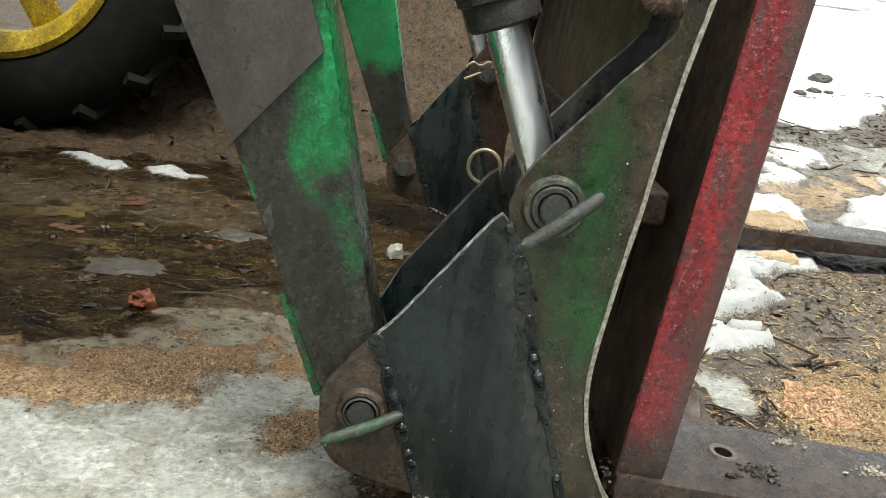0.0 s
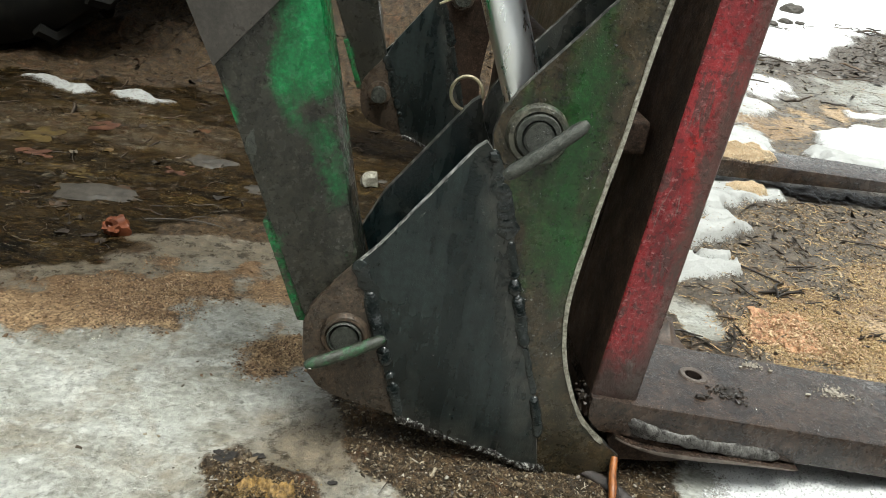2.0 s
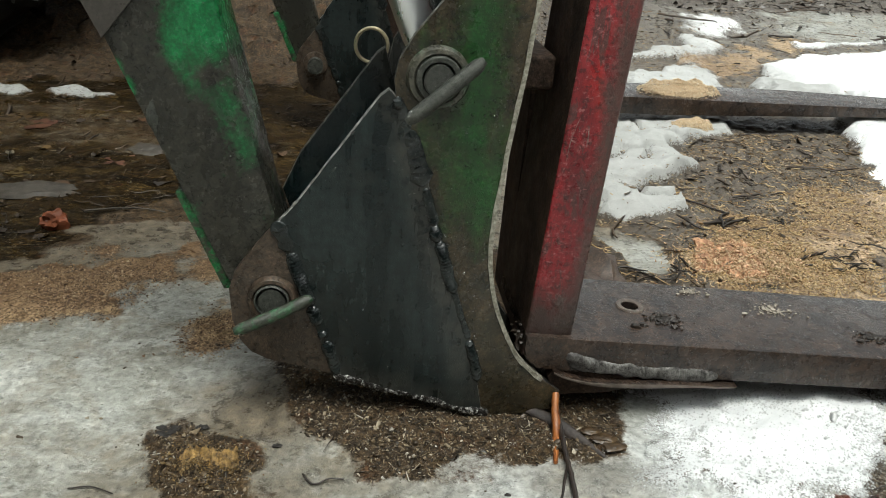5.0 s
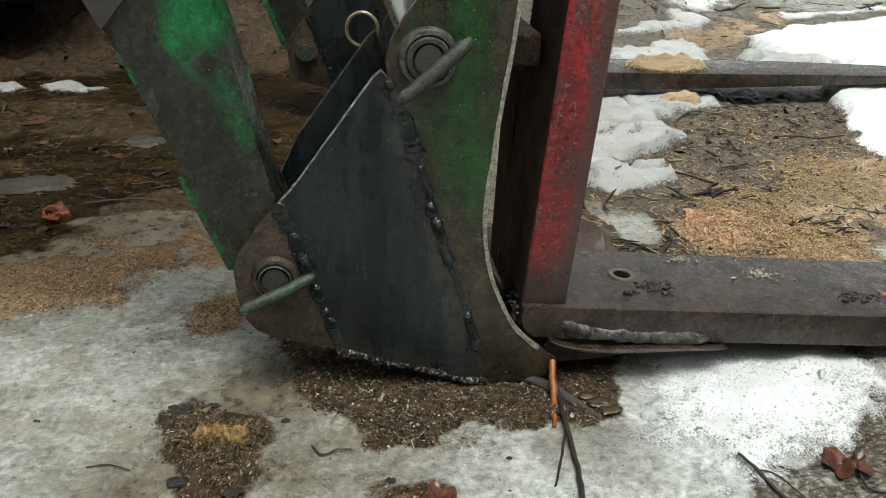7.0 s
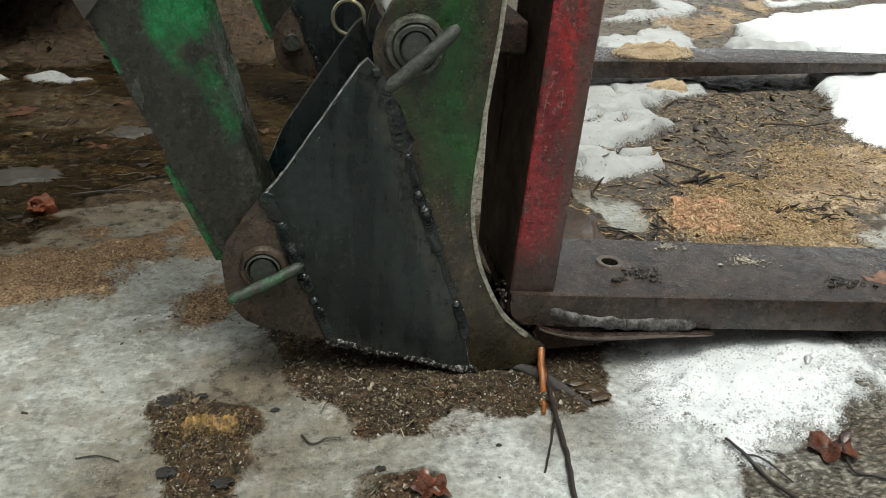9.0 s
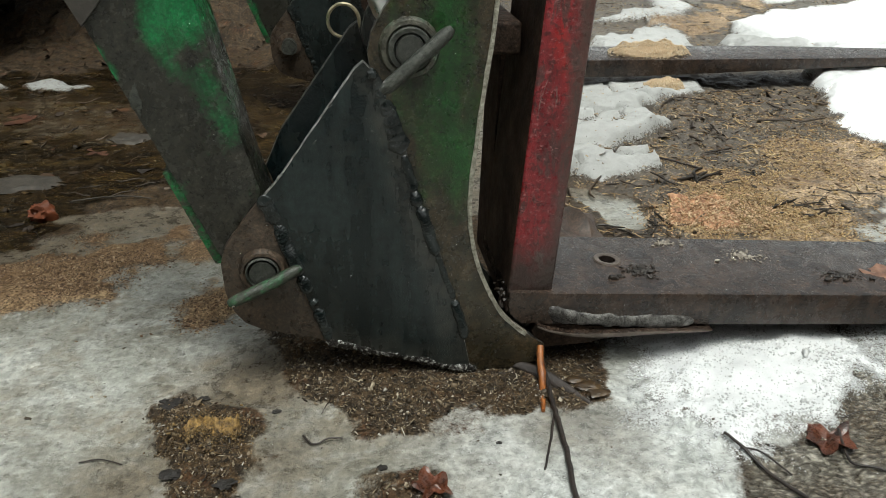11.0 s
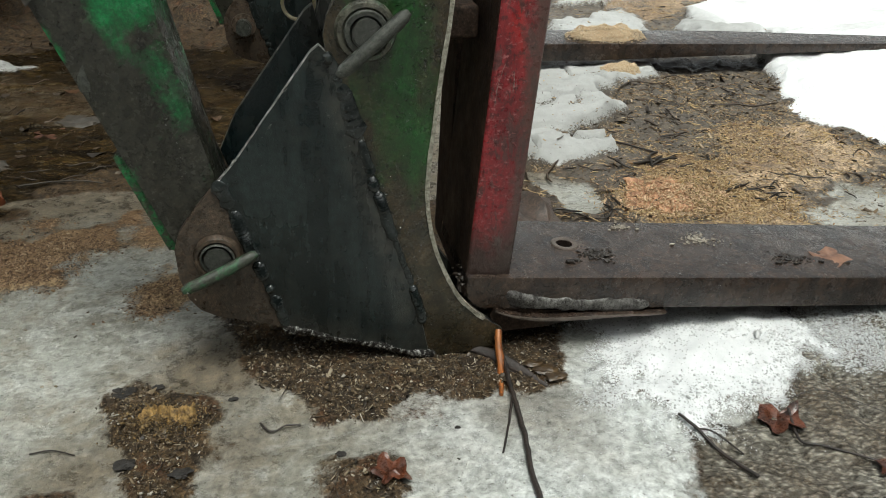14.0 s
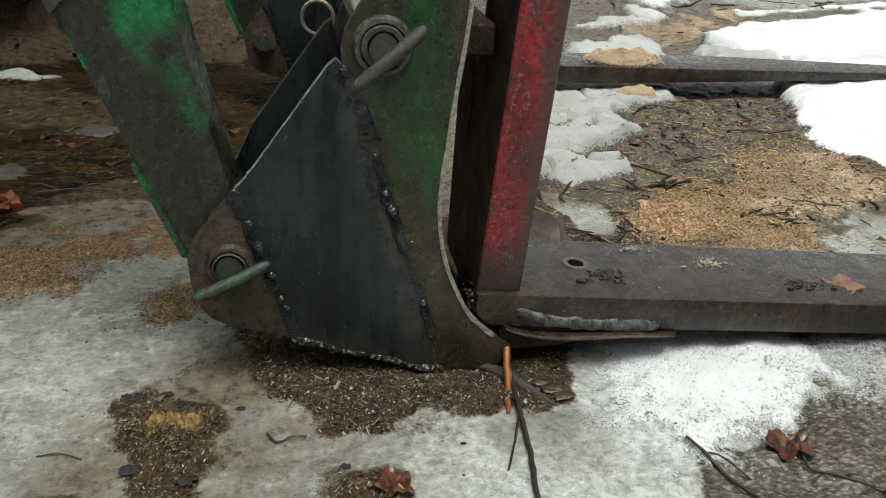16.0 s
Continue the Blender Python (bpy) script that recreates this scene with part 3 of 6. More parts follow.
def slab(outline, y0, y1, bevel=0.001):
    """A plate with an outline in x and z, from y0 to y1; its rim takes the second material."""
    bm = bmesh.new()
    f = bm.faces.new([bm.verts.new((x, y0, z)) for x, z in outline])
    r = bmesh.ops.extrude_face_region(bm, geom=[f])
    for v in r["geom"]:
        if isinstance(v, bmesh.types.BMVert):
            v.co.y = y1
    bmesh.ops.recalc_face_normals(bm, faces=bm.faces)
    if bevel:
        rim = [e for e in bm.edges if abs(e.verts[0].co.y - e.verts[1].co.y) < 1e-6]
        bmesh.ops.bevel(bm, geom=rim, offset=bevel, segments=2, affect="EDGES", profile=0.6, clamp_overlap=True)
    bm.normal_update()
    for f in bm.faces:
        f.material_index = 0 if abs(f.normal.y) > 0.9 else 1
    return bm


def box(x0, x1, y0, y1, z0, z1, bevel=0.003, seg=2):
    bm = bmesh.new()
    bmesh.ops.create_cube(bm, size=1)
    for v in bm.verts:
        v.co = Vector((x0 if v.co.x < 0 else x1, y0 if v.co.y < 0 else y1, z0 if v.co.z < 0 else z1))
    if bevel:
        bmesh.ops.bevel(bm, geom=bm.edges[:], offset=bevel, segments=seg, affect="EDGES", profile=0.5)
    return bm


def sweep(points, radii, seg=10, bm=None, flat=1.0):
    """A round bar along the points; radii: one, or one for each point."""
    bm = bm or bmesh.new()
    pts = [Vector(p) for p in points]
    rad = radii if isinstance(radii, (list, tuple)) else [radii] * len(pts)
    rings, side = [], None
    for i, p in enumerate(pts):
        d = (pts[min(i + 1, len(pts) - 1)] - pts[max(i - 1, 0)]).normalized()
        side = side if side is not None else d.orthogonal()
        side = (side - d * side.dot(d)).normalized()
        up = d.cross(side)
        rings.append([bm.verts.new(p + (side * math.cos(a) + up * math.sin(a) * flat) * rad[i]) for a in (k * math.tau / seg for k in range(seg))])
    for a, b in zip(rings, rings[1:]):
        for k in range(seg):
            bm.faces.new((a[k], a[(k + 1) % seg], b[(k + 1) % seg], b[k]))
    bm.faces.new(rings[0][::-1])
    bm.faces.new(rings[-1])
    bmesh.ops.recalc_face_normals(bm, faces=bm.faces)
    return bm


def lathe(profile, centre, seg=48, bm=None):
    """A ring of (radius, y) pairs turned about a line along y through centre (x, z); closed."""
    bm = bm or bmesh.new()
    cx, cz = centre
    rings = []
    for k in range(seg):
        a = k * math.tau / seg
        rings.append([bm.verts.new((cx + r * math.cos(a), y, cz + r * math.sin(a))) for r, y in profile])
    n = len(profile)
    for k in range(seg):
        a, b = rings[k], rings[(k + 1) % seg]
        for i in range(n):
            j = (i + 1) % n
            bm.faces.new((a[i], a[j], b[j], b[i]))
    bmesh.ops.recalc_face_normals(bm, faces=bm.faces)
    return bm


def disc(centre, r, y0, y1, seg=32, bevel=0.0015):
    """A short solid cylinder along y."""
    bm = bmesh.new()
    cx, cz = centre
    bmesh.ops.create_cone(bm, cap_ends=True, segments=seg, radius1=r, radius2=r, depth=abs(y1 - y0))
    bm.transform(Matrix.Translation((cx, (y0 + y1) / 2, cz)) @ Matrix.Rotation(radians(90), 4, "X"))
    if bevel:
        caps = [e for e in bm.edges if abs(e.verts[0].co.y - e.verts[1].co.y) < 1e-5]
        bmesh.ops.bevel(bm, geom=caps, offset=bevel, segments=2, affect="EDGES")
    return bm


def weld(points, width, step=0.0050, lumpy=0.35, seed=0, sag=0.42):
    """A rippled, uneven bead of weld metal along the points, half sunk into the plate."""
    fine, path = smooth(points, 30), []
    for a, b in zip(fine, fine[1:]):
        n = max(1, int((b - a).length / 0.0009))
        path += [a.lerp(b, k / n) for k in range(n)]
    bm, rows, run = bmesh.new(), [], 0.0
    total = sum((b - a).length for a, b in zip(path, path[1:]))
    flat = max(p.y for p in path) - min(p.y for p in path) < 1e-3
    for i, p in enumerate(path):
        if i:
            run += (p - path[i - 1]).length
        d = (path[min(i + 3, len(path) - 1)] - path[max(i - 3, 0)]).normalized()
        across = Vector((d.z, 0, -d.x)).normalized() if flat else Vector((1, 0, 0))
        out = Vector((0, -1, 0)) if flat else d.cross(across)
        def wave(f, k):
            return noise.noise(Vector((run * f, seed * 5.1, k)))
        r = width / 2 * (0.95 + lumpy * 0.7 * wave(55, 0) + lumpy * 0.4 * wave(160, 1))
        r *= min(1.0, 0.25 + min(run, total - run) / (width * 0.7))
        shift = across * width * 0.35 * lumpy * wave(45, 2)
        row = []
        for k in range(14):
            c, sn = math.cos(k * math.tau / 14), math.sin(k * math.tau / 14)
            ph = (run / step + 0.9 * wave(90, 3) + 0.45 * c * c + 0.2 * c) % 1.0
            q = r * (0.88 + 0.32 * math.sqrt(ph) * (1 - ph) * 2.6 + lumpy * 0.14 * noise.noise((p + across * c * r) * 330))
            row.append(bm.verts.new(p + shift + across * c * q + out * sn * q * (sag if flat else 1.0)))
        rows.append(row)
    for a, b in zip(rows, rows[1:]):
        for k in range(14):
            bm.faces.new((a[k], a[(k + 1) % 14], b[(k + 1) % 14], b[k]))
    bm.faces.new(rows[0])
    bm.faces.new(rows[-1])
    bmesh.ops.recalc_face_normals(bm, faces=bm.faces)
    return bm


def bead(points, y, width, height, step, seed):
    """A bead of overlapping weld scales on a plate's face at y, along points in x and z."""
    path = []
    for a, b in zip(points, points[1:]):
        a, b = Vector((a[0], y, a[1])), Vector((b[0], y, b[1]))
        n = max(2, int((b - a).length / 0.0006))
        path += [a.lerp(b, k / n) for k in range(n)]
    bm, rows, run = bmesh.new(), [], 0.0
    total = sum((b - a).length for a, b in zip(path, path[1:]))
    for i, p in enumerate(path):
        run += (p - path[i - 1]).length if i else 0.0
        d = (path[min(i + 4, len(path) - 1)] - path[max(i - 4, 0)]).normalized()
        across = Vector((d.z, 0, -d.x))

        def wave(f, k):
            return noise.noise(Vector((run * f, seed * 5.1, k)))
        end = min(1.0, (min(run, total - run) / (width * 0.45)) ** 0.5 if min(run, total - run) > 0 else 0.0)
        r = width / 2 * (0.92 + 0.30 * wave(75, 0)) * (0.25 + 0.75 * end)
        row = []
        for k in range(13):
            v = -1 + k / 6
            ph = (run / step + 0.55 * v * v + 0.6 * wave(60, 3)) % 1.0
            q = p + across * (v * r * (1.0 + 0.06 * ph) + width * 0.10 * wave(40, 2))
            h = height * max(0.0, 1 - v * v) ** 0.6 * (0.62 + 0.55 * ph ** 0.7) * (0.9 + 0.5 * wave(50, 5)) * (0.3 + 0.7 * end)
            row.append(bm.verts.new(q - Vector((0, h - 0.0004, 0))))
        rows.append(row)
    for a, b in zip(rows, rows[1:]):
        for k in range(12):
            bm.faces.new((a[k], a[k + 1], b[k + 1], b[k]))
    bmesh.ops.recalc_face_normals(bm, faces=bm.faces)
    return bm


def blob(centre, size, seed, sub=2, rough=0.3):
    """An uneven lump."""
    bm = bmesh.new()
    bmesh.ops.create_icosphere(bm, subdivisions=sub, radius=1)
    c = Vector(centre)
    for v in bm.verts:
        k = 1 + rough * noise.noise(v.co * 1.6 + Vector((seed * 7.3, 0, 0))) + rough * 0.5 * noise.noise(v.co * 4.1 + Vector((0, seed * 3.1, 0)))
        v.co = c + Vector((v.co.x * size[0], v.co.y * size[1], v.co.z * size[2])) * k
    return bm

# ---- ground ----


def lattice(ix, iy, seed):
    h = (ix.astype(np.int64) * 374761393 + iy.astype(np.int64) * 668265263 + seed * 1442695041) & 0x7FFFFFFF
    h = ((h ^ (h >> 13)) * 1274126177) & 0x7FFFFFFF
    return ((h ^ (h >> 16)) & 0xFFFF) / 65535.0


def vnoise(x, y, scale, seed, octaves=4, gain=0.5):
    """Smooth noise between -1 and 1."""
    total, amp, norm = np.zeros_like(x), 1.0, 0.0
    for o in range(octaves):
        u, v = x * scale * 2 ** o + 17.3 * o, y * scale * 2 ** o - 9.1 * o
        iu, iv = np.floor(u), np.floor(v)
        fu, fv = u - iu, v - iv
        fu, fv = fu * fu * (3 - 2 * fu), fv * fv * (3 - 2 * fv)
        a, b = lattice(iu, iv, seed + o), lattice(iu + 1, iv, seed + o)
        c, d = lattice(iu, iv + 1, seed + o), lattice(iu + 1, iv + 1, seed + o)
        total += amp * (2 * ((a * (1 - fu) + b * fu) * (1 - fv) + (c * (1 - fu) + d * fu) * fv) - 1)
        norm, amp = norm + amp, amp * gain
    return total / norm


def outside(poly, x, y):
    """Distance to an outline, negative inside."""
    best, inside = np.full_like(x, 1e9), np.zeros(x.shape, bool)
    for (ax, ay), (bx, by) in zip(poly, poly[1:] + poly[:1]):
        ex, ey = bx - ax, by - ay
        u = np.clip(((x - ax) * ex + (y - ay) * ey) / (ex * ex + ey * ey), 0, 1)
        best = np.minimum(best, np.hypot(x - ax - u * ex, y - ay - u * ey))
        cross = ((ay > y) != (by > y)) & (x < ex * (y - ay) / (by - ay if by != ay else 1e-9) + ax)
        inside ^= cross
    return np.where(inside, -best, best)


def ease(a, b, v):
    u = np.clip((v - a) / (b - a), 0, 1)
    return u * u * (3 - 2 * u)


ICE, SNOW, DUST, LITTER, DEBRIS, GRAVEL = range(6)
# what covers the ground, painted in this order: kind, strength, ragged edge in metres, outline in x and y
COVER = [
    (ICE, 1.0, 0.035, [(-3, -6), (-3, 1.15), (-0.36, 1.16), (-0.10, 1.15), (0.0, 0.95), (0.05, 0.82), (0.12, 0.80), (0.45, 0.82), (0.9, 0.84), (3, 0.8), (3, -6)]),
    (LITTER, 0.9, 0.09, [(-2.5, 1.07), (-0.43, 1.05), (-0.34, 1.12), (-0.31, 1.25), (-0.20, 1.33), (0.02, 1.36), (0.36, 1.3), (0.40, 2.3), (-2.5, 2.0)]),
    (ICE, 0.85, 0.07, [(-0.31, 1.20), (-0.24, 1.26), (-0.14, 1.28), (-0.04, 1.23), (0.0, 1.02), (-0.06, 0.93), (-0.20, 0.96), (-0.26, 1.10)]),
    (ICE, 0.38, 0.16, [(-2.4, 1.62), (-0.68, 1.61), (-0.55, 1.55), (-0.41, 1.60), (-0.25, 1.62), (-0.20, 1.80), (-0.30, 1.98), (-0.50, 2.0), (-0.80, 1.95), (-2.4, 2.1)]),
    (DUST, 0.78, 0.07, [(-1.6, 0.98), (-0.43, 0.90), (-0.33, 0.91), (-0.27, 0.882), (-0.206, 0.893), (-0.165, 0.905), (-0.150, 0.929), (-0.18, 0.965), (-0.220, 0.995), (-0.195, 1.030), (-0.12, 1.035), (-0.08, 1.05), (-0.08, 1.12), (-0.17, 1.115), (-0.27, 1.115), (-0.36, 1.06), (-0.43, 1.04), (-1.6, 1.15)]),
    (DUST, 0.64, 0.08, [(-0.141, 0.884), (-0.135, 0.925), (-0.09, 0.94), (-0.02, 0.95), (0.02, 0.86), (-0.03, 0.828), (-0.094, 0.85)]),
    (DEBRIS, 0.95, 0.030, [(-0.03, 0.82), (0.003, 0.760), (0.008, 0.714), (0.03, 0.695), (0.065, 0.664), (0.076, 0.638), (0.109, 0.605), (0.147, 0.595), (0.171, 0.604), (0.20, 0.602), (0.238, 0.618), (0.273, 0.61), (0.293, 0.619), (0.338, 0.622), (0.365, 0.638), (0.378, 0.669), (0.393, 0.713), (0.40, 0.75), (0.36, 0.9), (0.10, 0.95)]),
    (ICE, 0.55, 0.030, [(0.180, 0.632), (0.205, 0.640), (0.238, 0.636), (0.235, 0.616), (0.20, 0.604), (0.178, 0.608)]),
    (DEBRIS, 0.62, 0.040, [(-0.101, 0.682), (-0.094, 0.712), (-0.049, 0.700), (-0.030, 0.663), (-0.079, 0.659)]),
    (DEBRIS, 0.92, 0.035, [(-0.096, 0.682), (-0.077, 0.669), (-0.022, 0.656), (-0.006, 0.616), (0.014, 0.600), (0.014, 0.574), (0.004, 0.560), (-0.004, 0.523), (-0.010, 0.451), (-0.110, 0.451), (-0.097, 0.522), (-0.093, 0.552), (-0.087, 0.574), (-0.088, 0.616), (-0.093, 0.652)]),
    (DEBRIS, 0.66, 0.050, [(-0.20, 0.46), (-0.17, 0.548), (-0.156, 0.572), (-0.134, 0.572), (-0.110, 0.575), (-0.095, 0.52), (-0.11, 0.46)]),
    (DEBRIS, 0.66, 0.035, [(0.116, 0.549), (0.127, 0.559), (0.159, 0.552), (0.172, 0.515), (0.175, 0.47), (0.112, 0.48), (0.100, 0.521)]),
    (SNOW, 0.18, 0.12, [(0.28, 0.64), (0.40, 0.70), (0.46, 0.62), (0.47, 0.48), (0.36, 0.42), (0.20, 0.48)]),
    (GRAVEL, 1.0, 0.05, [(0.455, 0.542), (0.474, 0.530), (0.544, 0.553), (0.593, 0.582), (0.64, 0.64), (0.67, 0.70), (0.66, 0.80), (1.6, 0.84), (2.6, 0.9), (2.9, -0.4), (1.6, -1.2), (0.5, -0.9), (0.40, 0.2), (0.440, 0.47)]),
    (SNOW, 1.0, 0.05, [(0.422, 0.80), (0.66, 0.80), (0.668, 0.699), (0.640, 0.63), (0.580, 0.568), (0.512, 0.538), (0.470, 0.520), (0.447, 0.50), (0.432, 0.545), (0.409, 0.581), (0.395, 0.602), (0.413, 0.642), (0.424, 0.697)]),
    (SNOW, 0.50, 0.12, [(0.66, 0.68), (0.74, 0.62), (0.95, 0.56), (1.2, 0.60), (1.2, 0.85), (0.7, 0.86)]),
    (SNOW, 0.95, 0.02, [(0.43, 1.34), (0.54, 1.38), (0.621, 1.405), (0.704, 1.447), (0.775, 1.506), (0.809, 1.542), (0.767, 1.617), (0.865, 1.698), (0.974, 1.786), (0.98, 1.86), (0.43, 1.9)]),
    (ICE, 0.9, 0.03, [(0.31, 1.15), (0.46, 1.20), (0.46, 1.9), (0.31, 1.9)]),
    (SNOW, 0.95, 0.015, [(0.47, 1.36), (0.56, 1.375), (0.68, 1.395), (0.691, 1.308), (0.625, 1.288), (0.552, 1.262), (0.49, 1.30)]),
    (ICE, 1.0, 0.015, [(0.50, 1.24), (0.552, 1.213), (0.588, 1.182), (0.592, 1.063), (0.555, 1.045), (0.53, 1.06), (0.50, 1.15)]),
    (DUST, 0.60, 0.10, [(0.914, 1.397), (1.086, 1.48), (1.18, 1.439), (1.221, 1.31), (1.21, 1.247), (1.096, 1.092), (0.949, 1.062), (0.90, 0.85), (0.66, 0.85), (0.593, 1.041), (0.604, 1.131), (0.646, 1.201), (0.765, 1.331), (0.804, 1.266), (0.893, 1.285)]),
    (SNOW, 1.0, 0.03, [(1.42, 2.02), (1.336, 1.922), (1.258, 1.76), (1.205, 1.572), (1.158, 1.453), (1.221, 1.389), (1.243, 1.298), (1.45, 1.22), (2.6, 1.0), (3.2, 2.2), (1.5, 2.05)]),
    (ICE, 0.85, 0.05, [(0.935, 1.04), (1.008, 1.103), (1.105, 1.104), (1.5, 1.08), (1.6, 0.9), (0.92, 0.86), (0.885, 0.971)]),
    (ICE, 0.45, 0.22, [(0.72, 2.02), (1.35, 2.1), (2.2, 2.7), (2.6, 3.7), (1.1, 3.7), (0.75, 2.6)]),
    (SNOW, 0.85, 0.05, [(0.80, 2.10), (0.95, 2.40), (1.10, 2.50), (1.18, 2.64), (1.24, 2.64), (1.24, 2.49), (1.19, 2.36), (1.10, 2.12)]),
    (SNOW, 0.75, 0.05, [(1.0, 2.75), (1.27, 2.85), (1.33, 2.98), (1.43, 3.07), (1.47, 2.97), (1.35, 2.80), (1.2, 2.68)]),
    (SNOW, 0.60, 0.08, [(1.30, 3.0), (1.47, 3.36), (1.56, 3.55), (1.76, 3.50), (1.68, 3.28), (1.58, 3.14)]),
    (DUST, 0.62, 0.12, [(1.10, 2.60), (1.36, 2.77), (1.53, 2.98), (1.82, 3.17), (1.84, 3.06), (1.63, 2.82), (1.45, 2.60), (1.34, 2.46), (1.22, 2.42)]),
    (SNOW, 1.0, 0.05, [(1.25, 2.10), (1.26, 2.28), (1.34, 2.36), (1.48, 2.64), (1.65, 2.78), (1.83, 2.86), (2.6, 3.2), (4.5, 3.4), (4.5, 1.9), (1.6, 2.1)]),
    (SNOW, 0.9, 0.04, [(1.78, 3.0), (1.80, 3.07), (1.97, 3.10), (2.6, 3.3), (2.6, 3.2)]),
    (ICE, 0.75, 0.12, [(1.83, 3.28), (1.97, 3.54), (2.07, 3.62), (2.30, 3.65), (3.0, 3.8), (2.6, 3.3), (1.97, 3.11)]),
    (SNOW, 1.0, 0.09, [(1.0, 4.5), (1.50, 4.05), (1.78, 3.93), (1.90, 3.85), (2.15, 4.04), (2.30, 4.22), (2.47, 4.42), (2.69, 4.79), (3.0, 5.05), (6, 5.6), (9, 12), (0.9, 12)]),
    (DEBRIS, 0.62, 0.16, [(2.08, 3.70), (2.13, 3.88), (2.26, 4.16), (2.47, 4.42), (2.69, 4.76), (3.1, 4.95), (3.6, 4.9), (2.4, 3.72)]),
    (DEBRIS, 0.55, 0.14, [(2.05, 4.62), (2.20, 4.85), (2.38, 4.95), (2.45, 4.86), (2.25, 4.68)]),
    (DEBRIS, 0.55, 0.10, [(2.56, 4.93), (2.70, 5.06), (2.95, 5.16), (3.3, 5.2), (3.3, 5.08), (2.9, 5.02)]),
    (SNOW, 0.62, 0.018, [(-0.88, 2.12), (-0.80, 2.13), (-0.72, 2.09), (-0.69, 2.06), (-0.72, 2.03), (-0.80, 2.07)]),
    (SNOW, 0.62, 0.018, [(-0.64, 2.08), (-0.60, 2.10), (-0.49, 2.05), (-0.53, 2.01), (-0.62, 2.05)]),
]


def ground_fields(x, y):
    """Height and the six covers at points of the plan."""
    wob = vnoise(x, y, 14, 3, 4)
    cover = np.zeros((6, *x.shape))
    cover[DEBRIS] = 1
    # far field: snow with thawed patches on the open side
    open_side = ease(0.22, 0.42, x / np.maximum(y, 0.5))
    far = ease(4.8, 5.8, y) * open_side
    patchy = ease(-0.22, 0.02, vnoise(x, y * 1.6, 0.9, 21, 4) + 0.5 * vnoise(x, y * 2.2, 5, 23, 4) + 0.25 * ease(4, 7, y))
    for k, amount in ((SNOW, far * patchy), (ICE, far * (1 - patchy) * 0.35)):
        cover *= 1 - amount
        cover[k] += amount
    # round about: patches of ice and mud; unseen snow is added as a reflector
    drift = 0.55 * vnoise(x, y, 1.1, 53, 4)
    away = ease(1.5, 2.2, np.hypot(x - 0.3, (y - 0.9) * 0.9) + drift) * ease(1.2, 0.4, y + drift)
    away = np.maximum(away, ease(1.7, 2.3, x + drift) * ease(2.4, 1.4, y + drift))
    icy = ease(-0.25, 0.2, vnoise(x, y, 0.55, 51, 4))
    snowy = ease(-0.35, 0.0, vnoise(x, y, 0.4, 57, 4))
    for kind, strength, ragged, poly in COVER:
        w = strength * ease(ragged * 0.6, -ragged * 0.6, outside(poly, x, y) + ragged * 1.3 * wob)
        cover *= 1 - w
        cover[kind] += w
    for k, amount in ((DEBRIS, away), (ICE, away * icy), (SNOW, away * snowy)):
        cover *= 1 - amount
        cover[k] += amount
    # debris weight in the snow's creases stands in for their shade
    crease = ease(0.055, 0.012, np.abs(vnoise(x * 0.55, y, 11, 13, 3))) * ease(0.40, 0.50, x) * ease(1.10, 0.95, x) * ease(1.25, 1.32, y) * ease(2.0, 1.9, y)
    cover[DEBRIS] += cover[SNOW] * 0.62 * crease
    cover[SNOW] *= 1 - 0.62 * crease
    hard = ease(0.2, 0.8, cover[ICE] + 0.7 * cover[LITTER])
    z = 0.010 * vnoise(x, y, 2.2, 5, 3) + (0.007 - 0.0045 * hard) * ease(5.0, 2.6, y) * vnoise(x, y, 30, 7, 4, 0.6)
    z += cover[SNOW] * (0.016 + 0.012 * ease(4.2, 2.4, y) * vnoise(x, y, 7, 11, 3) - 0.016 * ease(3.2, 2.2, y) * np.abs(vnoise(x * 0.6, y, 13, 13, 3))) + cover[DUST] * 0.005 + cover[DEBRIS] * 0.004 - cover[LITTER] * 0.004
    z += (cover[DEBRIS] + 0.5 * cover[DUST]) * ease(5.0, 2.6, y) * (0.0045 * vnoise(x, y, 70, 8, 2, 0.6) + 0.006 * ease(0.42, 0.6, x) * np.abs(vnoise(x, y, 26, 9, 2)))
    # tongues of thawing snow between the forks
    tongues = sum(h * np.exp(-((y - c - 0.10 * (x - 0.6)) / w) ** 2) for c, w, h in ((1.325, 0.040, 0.030), (1.465, 0.050, 0.034), (1.635, 0.070, 0.040), (1.80, 0.05, 0.020)))
    z += cover[SNOW] * tongues * ease(1.12, 0.95, x) * ease(0.30, 0.38, x)
    z += cover[SNOW] * 0.050 * ease(1.5, 1.4, x) * ease(2.05, 2.2, y) * ease(3.6, 3.2, y) * (0.5 + 0.5 * vnoise(x, y, 4, 19, 2))
    z += cover[SNOW] * 0.045 * ease(1.12, 1.4, x) * ease(1.5, 1.75, y) * ease(2.3, 2.0, y)
    # crumbly spoil under the bracket, and a lip of ice before it
    z += 0.020 * np.exp(-((x - 0.13) / 0.14) ** 2 - ((y - 0.80) / 0.07) ** 2)
    z += 0.003 * np.exp(-((x + 0.06) / 0.05) ** 2 - ((y - 0.65) / 0.04) ** 2)
    # spoil bank behind the machine, and a slow rise of the snow field
    bank = ease(0.33, 0.10, x / np.maximum(y, 0.5)) * ease(-1.6, -0.9, x - 0.25 * (y - 2.5))
    z += bank * ease(2.35, 4.2, y) * (1.9 + 0.35 * vnoise(x, y, 1.3, 31, 4) + 0.11 * vnoise(x, y, 7, 33, 4)) * ease(14, 6, y)
